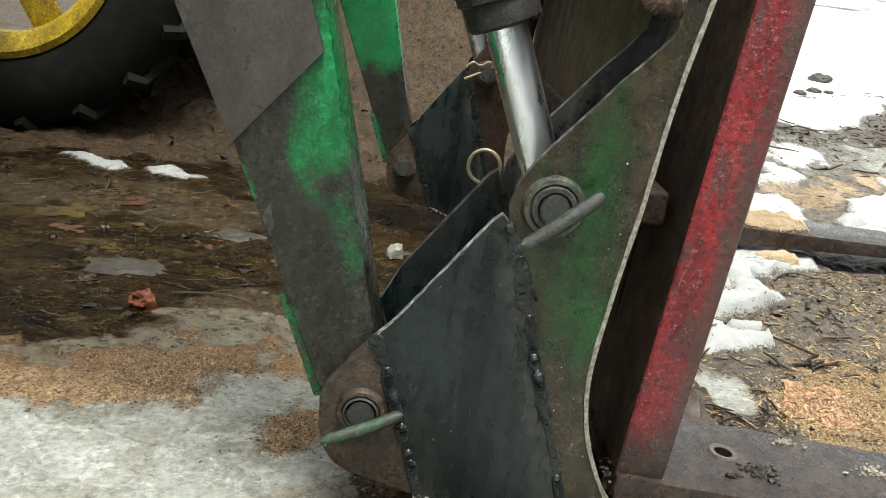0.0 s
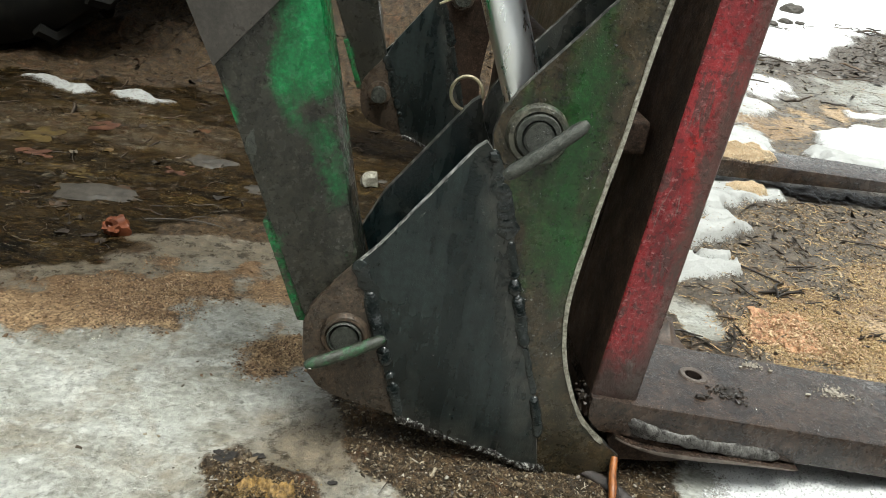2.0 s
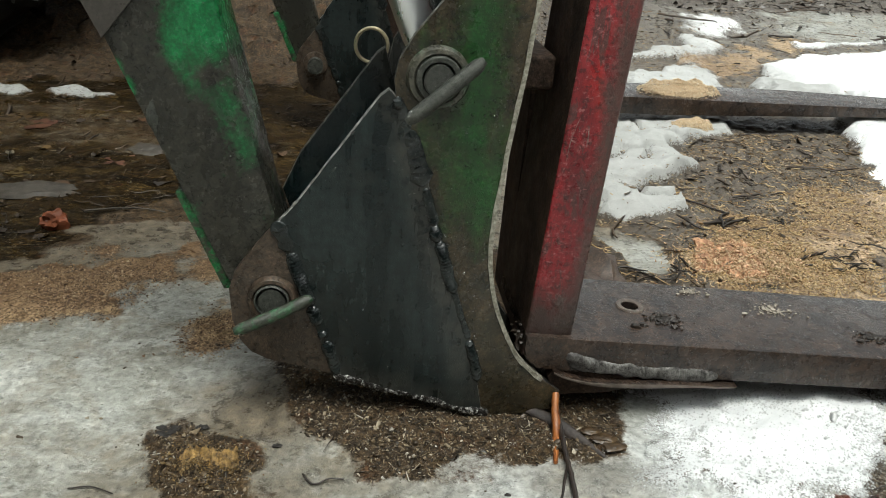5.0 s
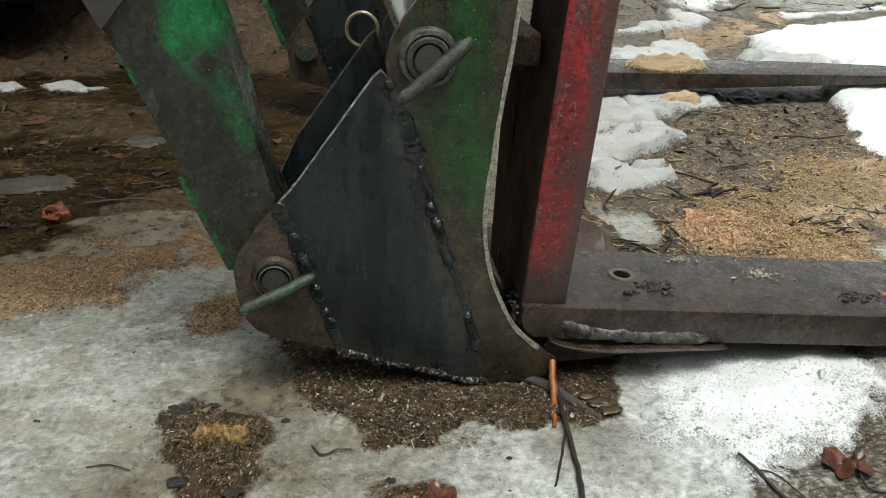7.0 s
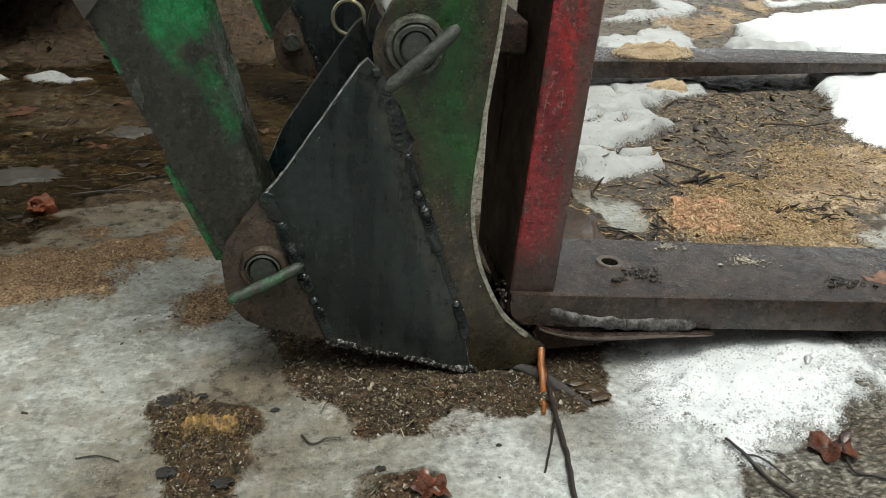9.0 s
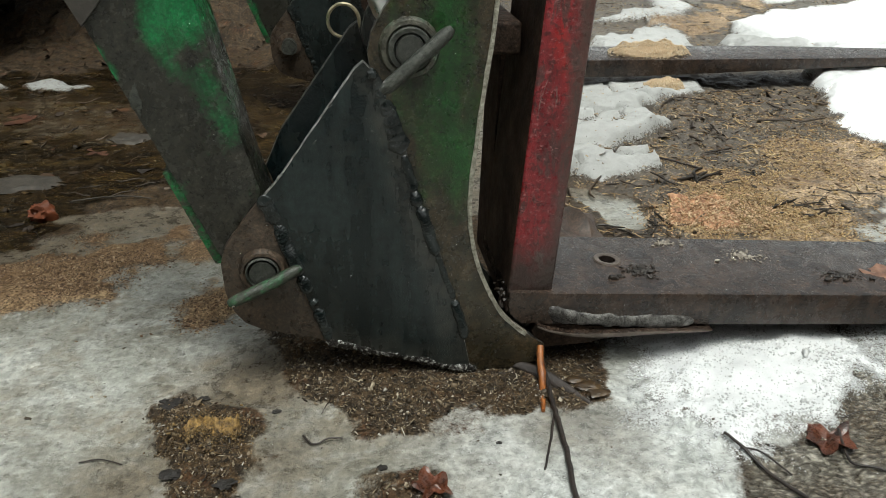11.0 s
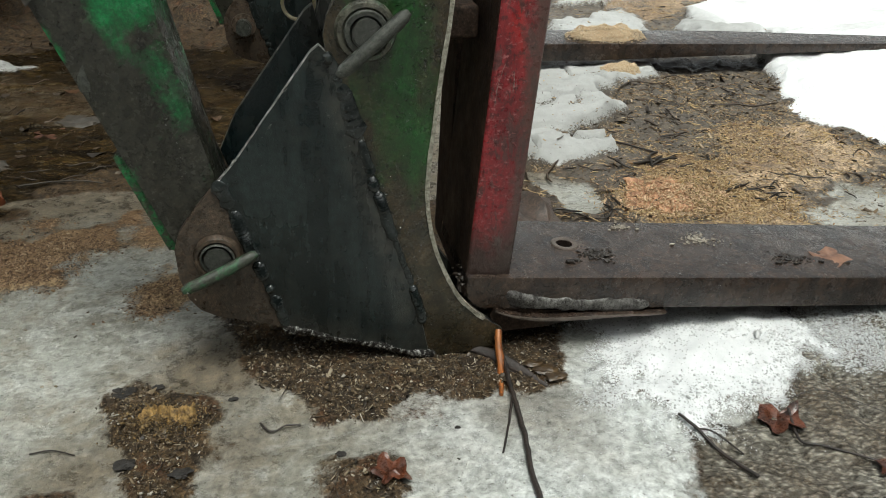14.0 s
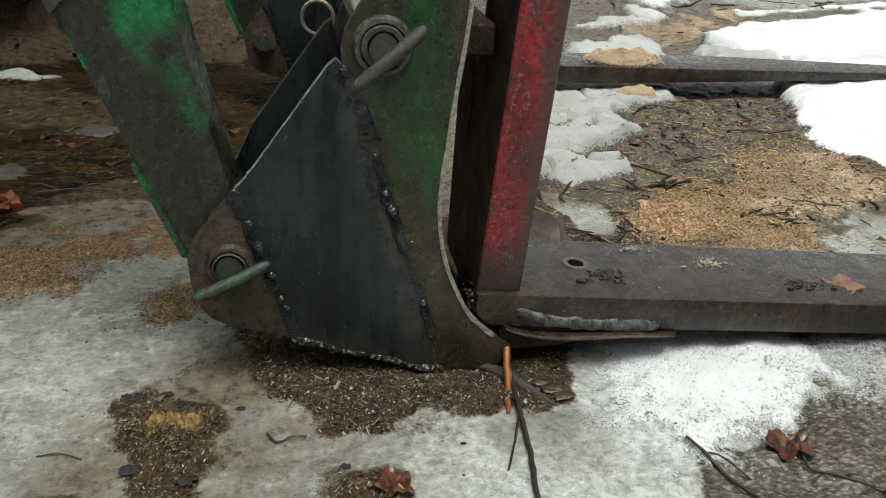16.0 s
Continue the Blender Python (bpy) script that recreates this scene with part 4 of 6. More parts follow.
    z += bank * ease(2.05, 2.6, y) * ease(6, 4, y) * (0.028 * vnoise(x, y, 17, 35, 4) + 0.050 * np.abs(vnoise(x * 0.6, y * 1.7, 8, 37, 3)))
    z += open_side * np.clip(y - 3.0, 0, 60) * 0.085 + far * (0.015 * vnoise(x, y, 1.2, 27, 2) + 0.012 * patchy)
    z += 0.9 * ease(0, 1, (-x - 3.0) / 6) * ease(1, 4, y)
    return z, cover


def spread(lo, hi, step, left, right):
    """Grid lines: even between lo and hi, then wider and wider out to left and right."""
    a = list(np.arange(lo, hi, step))
    s, v = step, lo
    while v > left:
        s *= 1.07
        v -= s
        a.insert(0, v)
    s, v = step, a[-1]
    while v < right:
        s *= 1.07
        v += s
        a.append(v)
    return np.array(a)


GX, GY = spread(-1.0, 1.6, 0.0048, -120, 120), spread(0.42, 2.6, 0.0048, -60, 160)
GU, GV = np.meshgrid(GX, GY)
GZ, GCOVER = ground_fields(GU, GV)
# a seventh row: where loose stuff gathers in patches
GCOVER = np.concatenate((GCOVER, ease(-0.12, 0.22, vnoise(GU, GV, 11, 61, 4))[None]))


def ground_z(x, y):
    i = min(max(int(np.searchsorted(GX, x)) - 1, 0), len(GX) - 2)
    j = min(max(int(np.searchsorted(GY, y)) - 1, 0), len(GY) - 2)
    u, v = (x - GX[i]) / (GX[i + 1] - GX[i]), (y - GY[j]) / (GY[j + 1] - GY[j])
    return float((GZ[j, i] * (1 - u) + GZ[j, i + 1] * u) * (1 - v) + (GZ[j + 1, i] * (1 - u) + GZ[j + 1, i + 1] * u) * v)


def cover_at(x, y):
    i = min(max(int(np.searchsorted(GX, x)), 0), len(GX) - 1)
    j = min(max(int(np.searchsorted(GY, y)), 0), len(GY) - 1)
    return GCOVER[:, j, i]


def raw_mesh(name, co, quads, material):
    me = bpy.data.meshes.new(name)
    me.vertices.add(len(co))
    me.vertices.foreach_set("co", np.asarray(co, dtype=np.float32).ravel())
    q = np.asarray(quads, dtype=np.int32)
    me.loops.add(q.size)
    me.loops.foreach_set("vertex_index", q.ravel())
    me.polygons.add(len(q))
    me.polygons.foreach_set("loop_start", np.arange(0, q.size, q.shape[1], dtype=np.int32))
    me.materials.append(material)
    me.update(calc_edges=True)
    me.validate()
    return me


def build_ground():
    ny, nx = GU.shape
    idx = np.arange(nx * ny).reshape(ny, nx)
    quads = np.stack((idx[:-1, :-1], idx[:-1, 1:], idx[1:, 1:], idx[1:, :-1]), -1).reshape(-1, 4)
    me = raw_mesh("ground", np.stack((GU, GV, GZ), -1).reshape(-1, 3), quads, M_GROUND)
    for name, kinds in (("cover_a", (ICE, SNOW, DUST)), ("cover_b", (LITTER, DEBRIS, GRAVEL))):
        layer = me.color_attributes.new(name, "FLOAT_COLOR", "POINT")
        rgba = np.ones((nx * ny, 4), dtype=np.float32)
        for c, k in enumerate(kinds):
            rgba[:, c] = GCOVER[k].ravel()
        if name == "cover_a":
            frost = ease(0.10, 0.26, GU) * ease(0.72, 0.66, GV) * ease(-0.1, 0.4, GV) * ease(0.60, 0.48, GU) * 0.82 + 0.10 * np.exp(-((GU + 0.25) / 0.13) ** 2 - ((GV - 0.76) / 0.12) ** 2)
            rgba[:, 3] = (frost * (0.75 + 0.5 * vnoise(GU, GV, 12, 71, 4))).clip(0, 1).ravel()
        if name == "cover_b":
            # green channel: soil film; round the bracket's foot it also paints shade
            rgba[:, 1] = (ease(0.98, 1.20, GV) * ease(0.5, 0.3, GU) * 0.97 + 0.9 * ease(-0.20, -0.40, GU) * ease(0.92, 1.02, GV) + 0.5 * ease(0.1, 0.7, vnoise(GU, GV, 6, 41, 3)) * ease(-0.45, 0.1, GU) + 0.95 * np.exp(-((GU - 0.02) / 0.09) ** 2 - ((GV - 0.735) / 0.06) ** 2) + 0.90 * ease(0.40, 0.46, GU) * ease(1.15, 1.0, GU) * ease(1.15, 1.22, GV) * ease(2.0, 1.9, GV) + 0.8 * ease(0.6, 0.7, GU) * ease(1.6, 1.3, GU) * ease(2.0, 2.05, GV) * ease(3.8, 3.6, GV) + 0.4 * np.exp(-((GU - 0.10) / 0.22) ** 2 - ((GV - 0.60) / 0.06) ** 2) + 0.75 * np.exp(-((GU + 0.125) / 0.05) ** 2 - ((GV - 0.56) / 0.06) ** 2) + 0.55 * np.exp(-((GU + 0.03) / 0.07) ** 2 - ((GV - 0.70) / 0.05) ** 2)).clip(0, 1).ravel()
        layer.data.foreach_set("color", rgba.ravel())
    me.shade_smooth()
    return tagged(new("ground", me), "thawing yard ground with grey ice, snow, mud and sawdust", "ground", kind="structure")


build_ground()


def woods():
    """An unseen dark backdrop, added behind the camera and beside it to darken reflections."""
    bm = bmesh.new()
    rows, n = [], 150
    for k in range(n + 1):
        a = radians(158 + 232 * k / n)
        r = 8.0 + 0.5 * math.sin(k * 1.7) + 0.4 * noise.noise(Vector((k * 0.31, 0, 0)))
        x, y = r * math.cos(a), 0.7 + r * math.sin(a)
        base = float(ground_fields(np.array([x]), np.array([y]))[0][0]) - 0.2
        top = 5.2 + 1.3 * noise.noise(Vector((k * 0.23, 3, 0))) + 0.8 * noise.noise(Vector((k * 0.9, 7, 0)))
        rows.append([bm.verts.new((x * (1 + 0.03 * j * noise.noise(Vector((k * 0.6, j, 1)))), y, base + (top - base) * j / 6)) for j in range(7)])
    for a, b in zip(rows, rows[1:]):
        for j in range(6):
            bm.faces.new((a[j], b[j], b[j + 1], a[j + 1]))
    bmesh.ops.recalc_face_normals(bm, faces=bm.faces)
    bmesh.ops.solidify(bm, geom=bm.faces[:], thickness=0.3)
    tagged(link_mesh("backdrop", bm, M_BACKDROP), "unseen dark backdrop added round the yard for darker reflections", "woods", kind="structure")


woods()

# ---- loader brackets ----
# outlines in x and z, shared by both sides of the machine
JOINT = [(0.126, 0.352), (0.143, 0.315), (0.157, 0.277), (0.171, 0.221), (0.191, 0.163), (0.212, 0.093), (0.228, 0.010)]
EAR = [(-0.030, 0.158), (-0.0285, 0.125), (-0.022, 0.102), (-0.012, 0.088), (0.004, 0.079), (0.071, 0.060), (0.016, 0.226), (-0.009, 0.197), (-0.024, 0.176)]
CURVE = [(0.270, 0.572), (0.262, 0.527), (0.254, 0.480), (0.248, 0.429), (0.242, 0.371), (0.235, 0.320), (0.2285, 0.265), (0.2245, 0.215), (0.2265, 0.178),
         (0.234, 0.143), (0.246, 0.111), (0.262, 0.080), (0.284, 0.057), (0.311, 0.036)]


def flat_curve(points, n=4):
    return [(v.x, v.z) for v in smooth([(x, 0, z) for x, z in points], n)]


CURVE_FINE = flat_curve(CURVE)
HORN = [*CURVE_FINE, (0.314, 0.018), (0.284, 0.009), (0.246, 0.005), *JOINT[::-1], (0.124, 0.366), (0.128, 0.384), (0.140, 0.405), (0.163, 0.434), (0.184, 0.459), (0.204, 0.484), (0.225, 0.507), (0.241, 0.527), (0.247, 0.560)]
# the runs of weld along both seams: points, width, height, length of a scale
WELDS = [
    ([(0.016, 0.230), (0.024, 0.214), (0.030, 0.198)], 0.0135, 0.0032, 0.0110),
    ([(0.030, 0.198), (0.036, 0.178), (0.044, 0.154), (0.048, 0.140)], 0.0130, 0.0050, 0.0036),
    ([(0.049, 0.141), (0.056, 0.118)], 0.0115, 0.0050, 0.0045),
    ([(0.058, 0.113), (0.062, 0.103)], 0.0125, 0.0065, 0.0100),
    ([(0.063, 0.101), (0.068, 0.084), (0.075, 0.060)], 0.0105, 0.0034, 0.0042),
    ([(0.126, 0.352), (0.132, 0.335), (0.138, 0.320)], 0.0110, 0.0016, 0.0070),
    ([(0.138, 0.321), (0.145, 0.297), (0.154, 0.266)], 0.0165, 0.0024, 0.0090),
    ([(0.156, 0.266), (0.160, 0.250), (0.167, 0.226)], 0.0085, 0.0034, 0.0034),
    ([(0.166, 0.228), (0.171, 0.210)], 0.0120, 0.0052, 0.0060),
    ([(0.171, 0.212), (0.180, 0.184), (0.189, 0.154)], 0.0110, 0.0040, 0.0036),
    ([(0.189, 0.156), (0.198, 0.128), (0.208, 0.100)], 0.0065, 0.0018, 0.0050),
    ([(0.208, 0.100), (0.215, 0.076), (0.221, 0.050)], 0.0095, 0.0044, 0.0055),
]
BOTTOM_SEAM = [(0.070, 0.060), (0.110, 0.047), (0.160, 0.031), (0.200, 0.018), (0.238, 0.008)]
PIN_LOW, PIN_HIGH = (0.011, 0.149), (0.163, 0.370)
MIDDLE = 1.295


def patch_outline(rise):
    return [(0.016, 0.226), (0.035, 0.247 + rise), (0.112, 0.352 + rise), (0.120, 0.358 + rise), *JOINT, (0.071, 0.060)]


def loader_bracket(side):
    """side 1: on the camera's side; side -1: its mirror image beyond."""
    def yy(v):
        return v if side > 0 else 2 * MIDDLE - v

    def plate(outline, a, b, bevel=0.0012):
        return slab(outline, *sorted((yy(a), yy(b))), bevel)

    th = thing("loader_bracket", (0.13, yy(0.755), 0.0), "welded loader bracket of rusted green and black steel plate", "bracket", "loader brackets")
    part("ear_plate", plate(EAR, 0.700, 0.710), [M_EAR, M_EAR], th, "brown rusted ear plate")
    part("horn_plate", plate(HORN, 0.700, 0.710), [M_HORN, M_DARK_EDGE], th, "dark rusted plate with worn green paint")
    part("patch_plate", plate(patch_outline(0), 0.698, 0.709), [M_BLACK, M_PATCH_EDGE], th, "blue-black painted patch plate")
    part("inner_ear_plate", plate(EAR, 0.800, 0.810), [M_EAR, M_EAR], th, "brown rusted ear plate")
    part("inner_horn_plate", plate(HORN, 0.800, 0.810), [M_BLACK if side > 0 else M_CARRIAGE, M_DARK_EDGE], th, "dark inner plate")
    part("inner_patch_plate", plate(patch_outline(0.018), 0.799 if side > 0 else 0.801, 0.812), [M_BLACK, M_DARK_EDGE], th, "blue-black painted patch plate")
    face = yy(0.6985) if side > 0 else yy(0.8125)
    for k, (pts, width, height, step) in enumerate(WELDS):
        part("weld_bead", bead(pts, face, width * 1.22, height if side > 0 else height * 0.4, step, k + 1), M_WELD, th, "dark rippled weld bead", 60)
    part("weld_bead", weld([(x, face + 0.001, z) for x, z in BOTTOM_SEAM], 0.0095, seed=3, lumpy=0.8, sag=0.5), M_WELD_GLINTS, th, "dark weld bead with painted glints")
    # ground bare strip along the curved cut
    bm = bmesh.new()
    out, inn = [], []
    pts = [Vector((x, 0, z)) for x, z in CURVE_FINE[:-3]]
    for i, p in enumerate(pts):
        d = (pts[min(i + 1, len(pts) - 1)] - pts[max(i - 1, 0)]).normalized()
        side_way = Vector((d.z, 0, -d.x))
        w = 0.0034 + 0.0010 * noise.noise(p * 60)
        out.append(p - side_way * 0.0008)
        inn.append(p + side_way * w)
    if side_way.x > 0:
        inn = [2 * p - q for p, q in zip(pts, inn)]
    for rows in (out, inn):
        rows[:] = [(bm.verts.new((q.x, yy(0.6985), q.z)), bm.verts.new((q.x, yy(0.706), q.z))) for q in rows]
    for i in range(len(pts) - 1):
        (a, b), (c, d), (e, f), (g, h) = out[i], out[i + 1], inn[i], inn[i + 1]
        bm.faces.new((a, c, g, e))
        bm.faces.new((a, b, d, c))
        bm.faces.new((e, g, h, f))
    bmesh.ops.recalc_face_normals(bm, faces=bm.faces)
    part("cut_edge", bm, M_EDGE, th, "bare bright cut edge")
    # bosses round the pins
    for (cx, cz), r, hole in ((PIN_LOW, 0.0245, 0.0170), (PIN_HIGH, 0.0292, 0.0205)):
        y0 = yy(0.700)
        o = -side
        if side > 0:
            part("boss", lathe([(hole, y0 + 0.004), (r, y0 + 0.004), (r * 0.97, y0 - 0.004), (r * 0.90, y0 - 0.0075), (hole + 0.002, y0 - 0.008), (hole, y0 - 0.006)], (cx, cz)),
                 M_BOSS if r > 0.028 else M_EAR, th, "worn raised boss")
        part("bushing", lathe([(0.0145, y0 + 0.008), (hole, y0 + 0.008), (hole, y0 - 0.0095), (hole - 0.001, y0 - 0.0105), (0.0155, y0 - 0.0105), (0.0145, y0 - 0.009)], (cx, cz)) if r > 0.028 else
             lathe([(0.0145, y0 + 0.002), (hole, y0 + 0.002), (hole, y0 - 0.0085), (0.0155, y0 - 0.0095), (0.0145, y0 - 0.008)], (cx, cz)), M_PIN, th, "grey steel bushing")
    for cx, cz, a in ((0.071, 0.2825, 0.9), (0.0345, 0.2485, 0.9), (0.088, 0.318, 0.9)):
        bm = blob((0, 0, 0), (0.0034 if cz < 0.3 else 0.002, 0.0005, 0.0012), cx * 90, 2, 0.7)
        bm.transform(Matrix.Translation((cx, yy(0.6982), cz)) @ Matrix.Rotation(-a, 4, "Y"))
        part("paint_chip", bm, M_PATCH_EDGE, th, "pale bare paint chip")
    part("weld_spatter", blob((0.128, yy(0.6975), 0.346), (0.0052, 0.0048, 0.0058), 3), M_WELD, th)
    return th


loader_bracket(1)
loader_bracket(-1)


def bent_bar(a, b, r, seed, bow=0.003):
    a, b = Vector(a), Vector(b)
    pts, rad = [], []
    for k in range(15):
        u = k / 14
        pts.append(a.lerp(b, u) + Vector((0, -bow * math.sin(math.pi * u), 0)))
        e = min(u, 1 - u) * 14
        rad.append(r * (0.55 if e < 0.5 else 0.93 if e < 1.5 else 1.0 + 0.05 * noise.noise(Vector((k * 0.7, seed, 0)))))
    return sweep(pts, rad, 14)


def pin(centre, y0, y1, r, bar, bar_material, label):
    th = thing("hitch_pin", (centre[0], y0, centre[1] - r), label, "pin", "bracket pins")
    part("shaft", disc(centre, r, y0, y1), M_PIN, th)
    part("handle", bent_bar(*bar), bar_material, th, "bent round handle bar")
    return th


pin(PIN_HIGH, 0.684, 0.83, 0.0138, ((0.134, 0.6625, 0.339), (0.198, 0.6665, 0.393), 0.0066, 1.0), M_PIN, "grey steel hitch pin with a welded bar handle")
pin(PIN_LOW, 0.690, 0.83, 0.0132, ((-0.023, 0.672, 0.127), (0.050, 0.688, 0.155), 0.0062, 5.0), M_HANDLE, "steel hitch pin with a worn green bar handle")
for centre, r in ((PIN_LOW, 0.0165), (PIN_HIGH, 0.016)):
    th = thing("bracket_bolt", (centre[0], 2 * MIDDLE - 0.80, centre[1] - r), "dull steel pin end on the rusted bracket", "pin", "bracket pin ends")
    yf = 2 * MIDDLE - 0.812
    part("collar", lathe([(r, yf + 0.004), (r * 1.6, yf + 0.004), (r * 1.55, yf - 0.004), (r, yf - 0.006)], centre), M_EAR, th)
    part("shaft", disc(centre, r, yf - 0.026, yf + 0.11, 24, 0.004), M_PIN, th)

# ring pin that keeps the near pins in place
th = thing("linch_pin", (0.108, 0.816, 0.33), "linch pin with a pale brass spring ring hooked on the bracket", "linch pin")
ring = [(0.1065 + 0.0162 * math.cos(a), 0.815 + 0.003 * math.sin(a), 0.3745 + 0.0165 * math.sin(a)) for a in np.linspace(0, math.tau, 33)]
part("ring", sweep(ring, 0.0019, 8), M_BRASS, th, "pale brass ring")
part("shank", sweep([(0.110, 0.816, 0.362), (0.112, 0.816, 0.335)], 0.0045, 10), M_PIN, th)
# hairpin clip on the far upper pin
hx, hz, hy = PIN_HIGH[0] - 0.012, PIN_HIGH[1] + 0.006, 2 * MIDDLE - 0.812 - 0.020
th = thing("hairpin_clip", (hx, hy, hz - 0.02), "bright wire hairpin clip through a bracket pin", "clip")
wire = [(hx - 0.035, hy, hz - 0.022), (hx - 0.012, hy, hz - 0.010), (hx + 0.012, hy, hz + 0.001), (hx + 0.022, hy, hz + 0.012), (hx + 0.012, hy, hz + 0.018), (hx - 0.004, hy, hz + 0.009), (hx - 0.020, hy, hz + 0.014), (hx - 0.034, hy, hz + 0.004)]
part("wire", sweep(smooth(wire, 5), 0.0026, 8), M_BRASS, th)

# ---- loader arms ----


def loader_arm(side):
    def yy(v):
        return v if side > 0 else 2 * MIDDLE - v

    th = thing("loader_boom", (0.0, yy(0.755), 0.0), "worn green loader boom running down into its bracket", "loader boom", "loader booms")
    up, low = (-0.330, 0.905), (-0.004, 0.090)
    body = [up, (-0.172, 0.508), (-0.034, 0.163), low, (0.030, 0.105), (0.033, 0.165), (0.012, 0.247), (-0.050, 0.520), (-0.165, 0.97)]
    part("tube", slab(body, *sorted((yy(0.712), yy(0.797))), 0.009), [M_ARM if side > 0 else M_FAR_ARM] * 2, th, "tapered box tube in chipped green paint")
    part("upper_beam", slab([(-0.328, 0.900), (-0.166, 0.965), (-0.225, 1.20), (-0.30, 1.27), (-1.9, 1.29), (-1.9, 1.13), (-0.46, 1.10), (-0.40, 1.06)], *sorted((yy(0.713), yy(0.796))), 0.006), [M_FLANGE, M_FLANGE], th, "green upper beam of the boom")
    part("sleeve_plate", slab([(-0.124, 0.393), (-0.049, 0.480), (-0.064, 0.523), (-0.168, 0.960), (-0.336, 0.908), (-0.176, 0.508)], *sorted((yy(0.7055), yy(0.7115))), 0.0012), [M_SLEEVE, M_DARK_EDGE], th,
         "dull grey-brown doubler plate")
    part("back_flange", slab([(-0.0765, 0.250), (-0.066, 0.253), (-0.026, 0.150), (-0.0375, 0.150)], *sorted((yy(0.717), yy(0.802))), 0.0015), [M_FLANGE, M_FLANGE], th, "green flange lip")
    part("chipped_spot", blob((-0.0895, yy(0.712), 0.325), (0.0045, 0.0010, 0.012), 8, 3, 0.7), M_PIN, th, "bare metal chip")
    return th


loader_arm(1)
loader_arm(-1)

# ---- tilt cylinders ----


def tilt_cylinder(side):
    def yy(v):
        return v if side > 0 else 2 * MIDDLE - v

    th = thing("hydraulic_cylinder", (PIN_HIGH[0], yy(0.755), PIN_HIGH[1] - 0.03), "hydraulic cylinder with chromed rod and grimy black barrel", "hydraulic cylinder", "tilt cylinders")
    a = Vector((PIN_HIGH[0], yy(0.755), PIN_HIGH[1]))
    d = (Vector((0.104, yy(0.755), 0.517)) - a).normalized()
    part("rod", sweep([a + d * 0.022, a + d * 0.30], 0.0195, 40), M_CHROME, th, "chromed piston rod")
    part("rod_eye", lathe([(0.0165, yy(0.755) - 0.024), (0.029, yy(0.755) - 0.024), (0.029, yy(0.755) + 0.024), (0.0165, yy(0.755) + 0.024)], PIN_HIGH), M_PIN, th)
    part("gland", sweep([a + d * 0.158, a + d * 0.161, a + d * 0.182, a + d * 0.186], [0.031, 0.034, 0.034, 0.032], 40), M_BARREL, th, "dark end gland")
    part("barrel", sweep([a + d * 0.180, a + d * 0.183, a + d * 0.60], [0.034, 0.038, 0.038], 40), M_BARREL, th, "grimy black barrel")
    return th


tilt_cylinder(1)
tilt_cylinder(-1)

# ---- fork carriage and forks ----
TILT = Matrix.Translation((0.319, 0, 0.100)) @ Matrix.Rotation(radians(4.4), 4, "Y")


def carriage():
    th = thing("fork_carriage", (0.26, MIDDLE, 0.345), "dark rusted fork carriage of tubes and plate between the brackets", "fork carriage")
    part("lower_tube", box(0.243, 0.285, 0.765, 1.825, 0.345, 0.380, 0.005, 3), M_CARRIAGE, th, "square lower tube")
    part("back_plate", slab([(0.262, 0.386), (0.270, 0.386), (0.292, 0.70), (0.284, 0.70)], 0.812, 1.778, 0.001), [M_SHEET, M_SHEET], th, "rusted sheet back plate")
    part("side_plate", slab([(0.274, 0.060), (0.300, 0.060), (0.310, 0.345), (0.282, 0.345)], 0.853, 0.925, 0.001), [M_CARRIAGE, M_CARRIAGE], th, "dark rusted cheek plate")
    part("upper_tube", box(0.205, 0.268, 0.706, 1.884, 0.556, 0.616, 0.005, 3), M_CARRIAGE, th, "square upper tube")
    part("weld_bead", weld([(0.206, 0.7045, 0.556), (0.235, 0.7045, 0.548), (0.268, 0.7045, 0.556)], 0.014, seed=9, lumpy=0.7), M_CARRIAGE, th)
    return th


carriage()


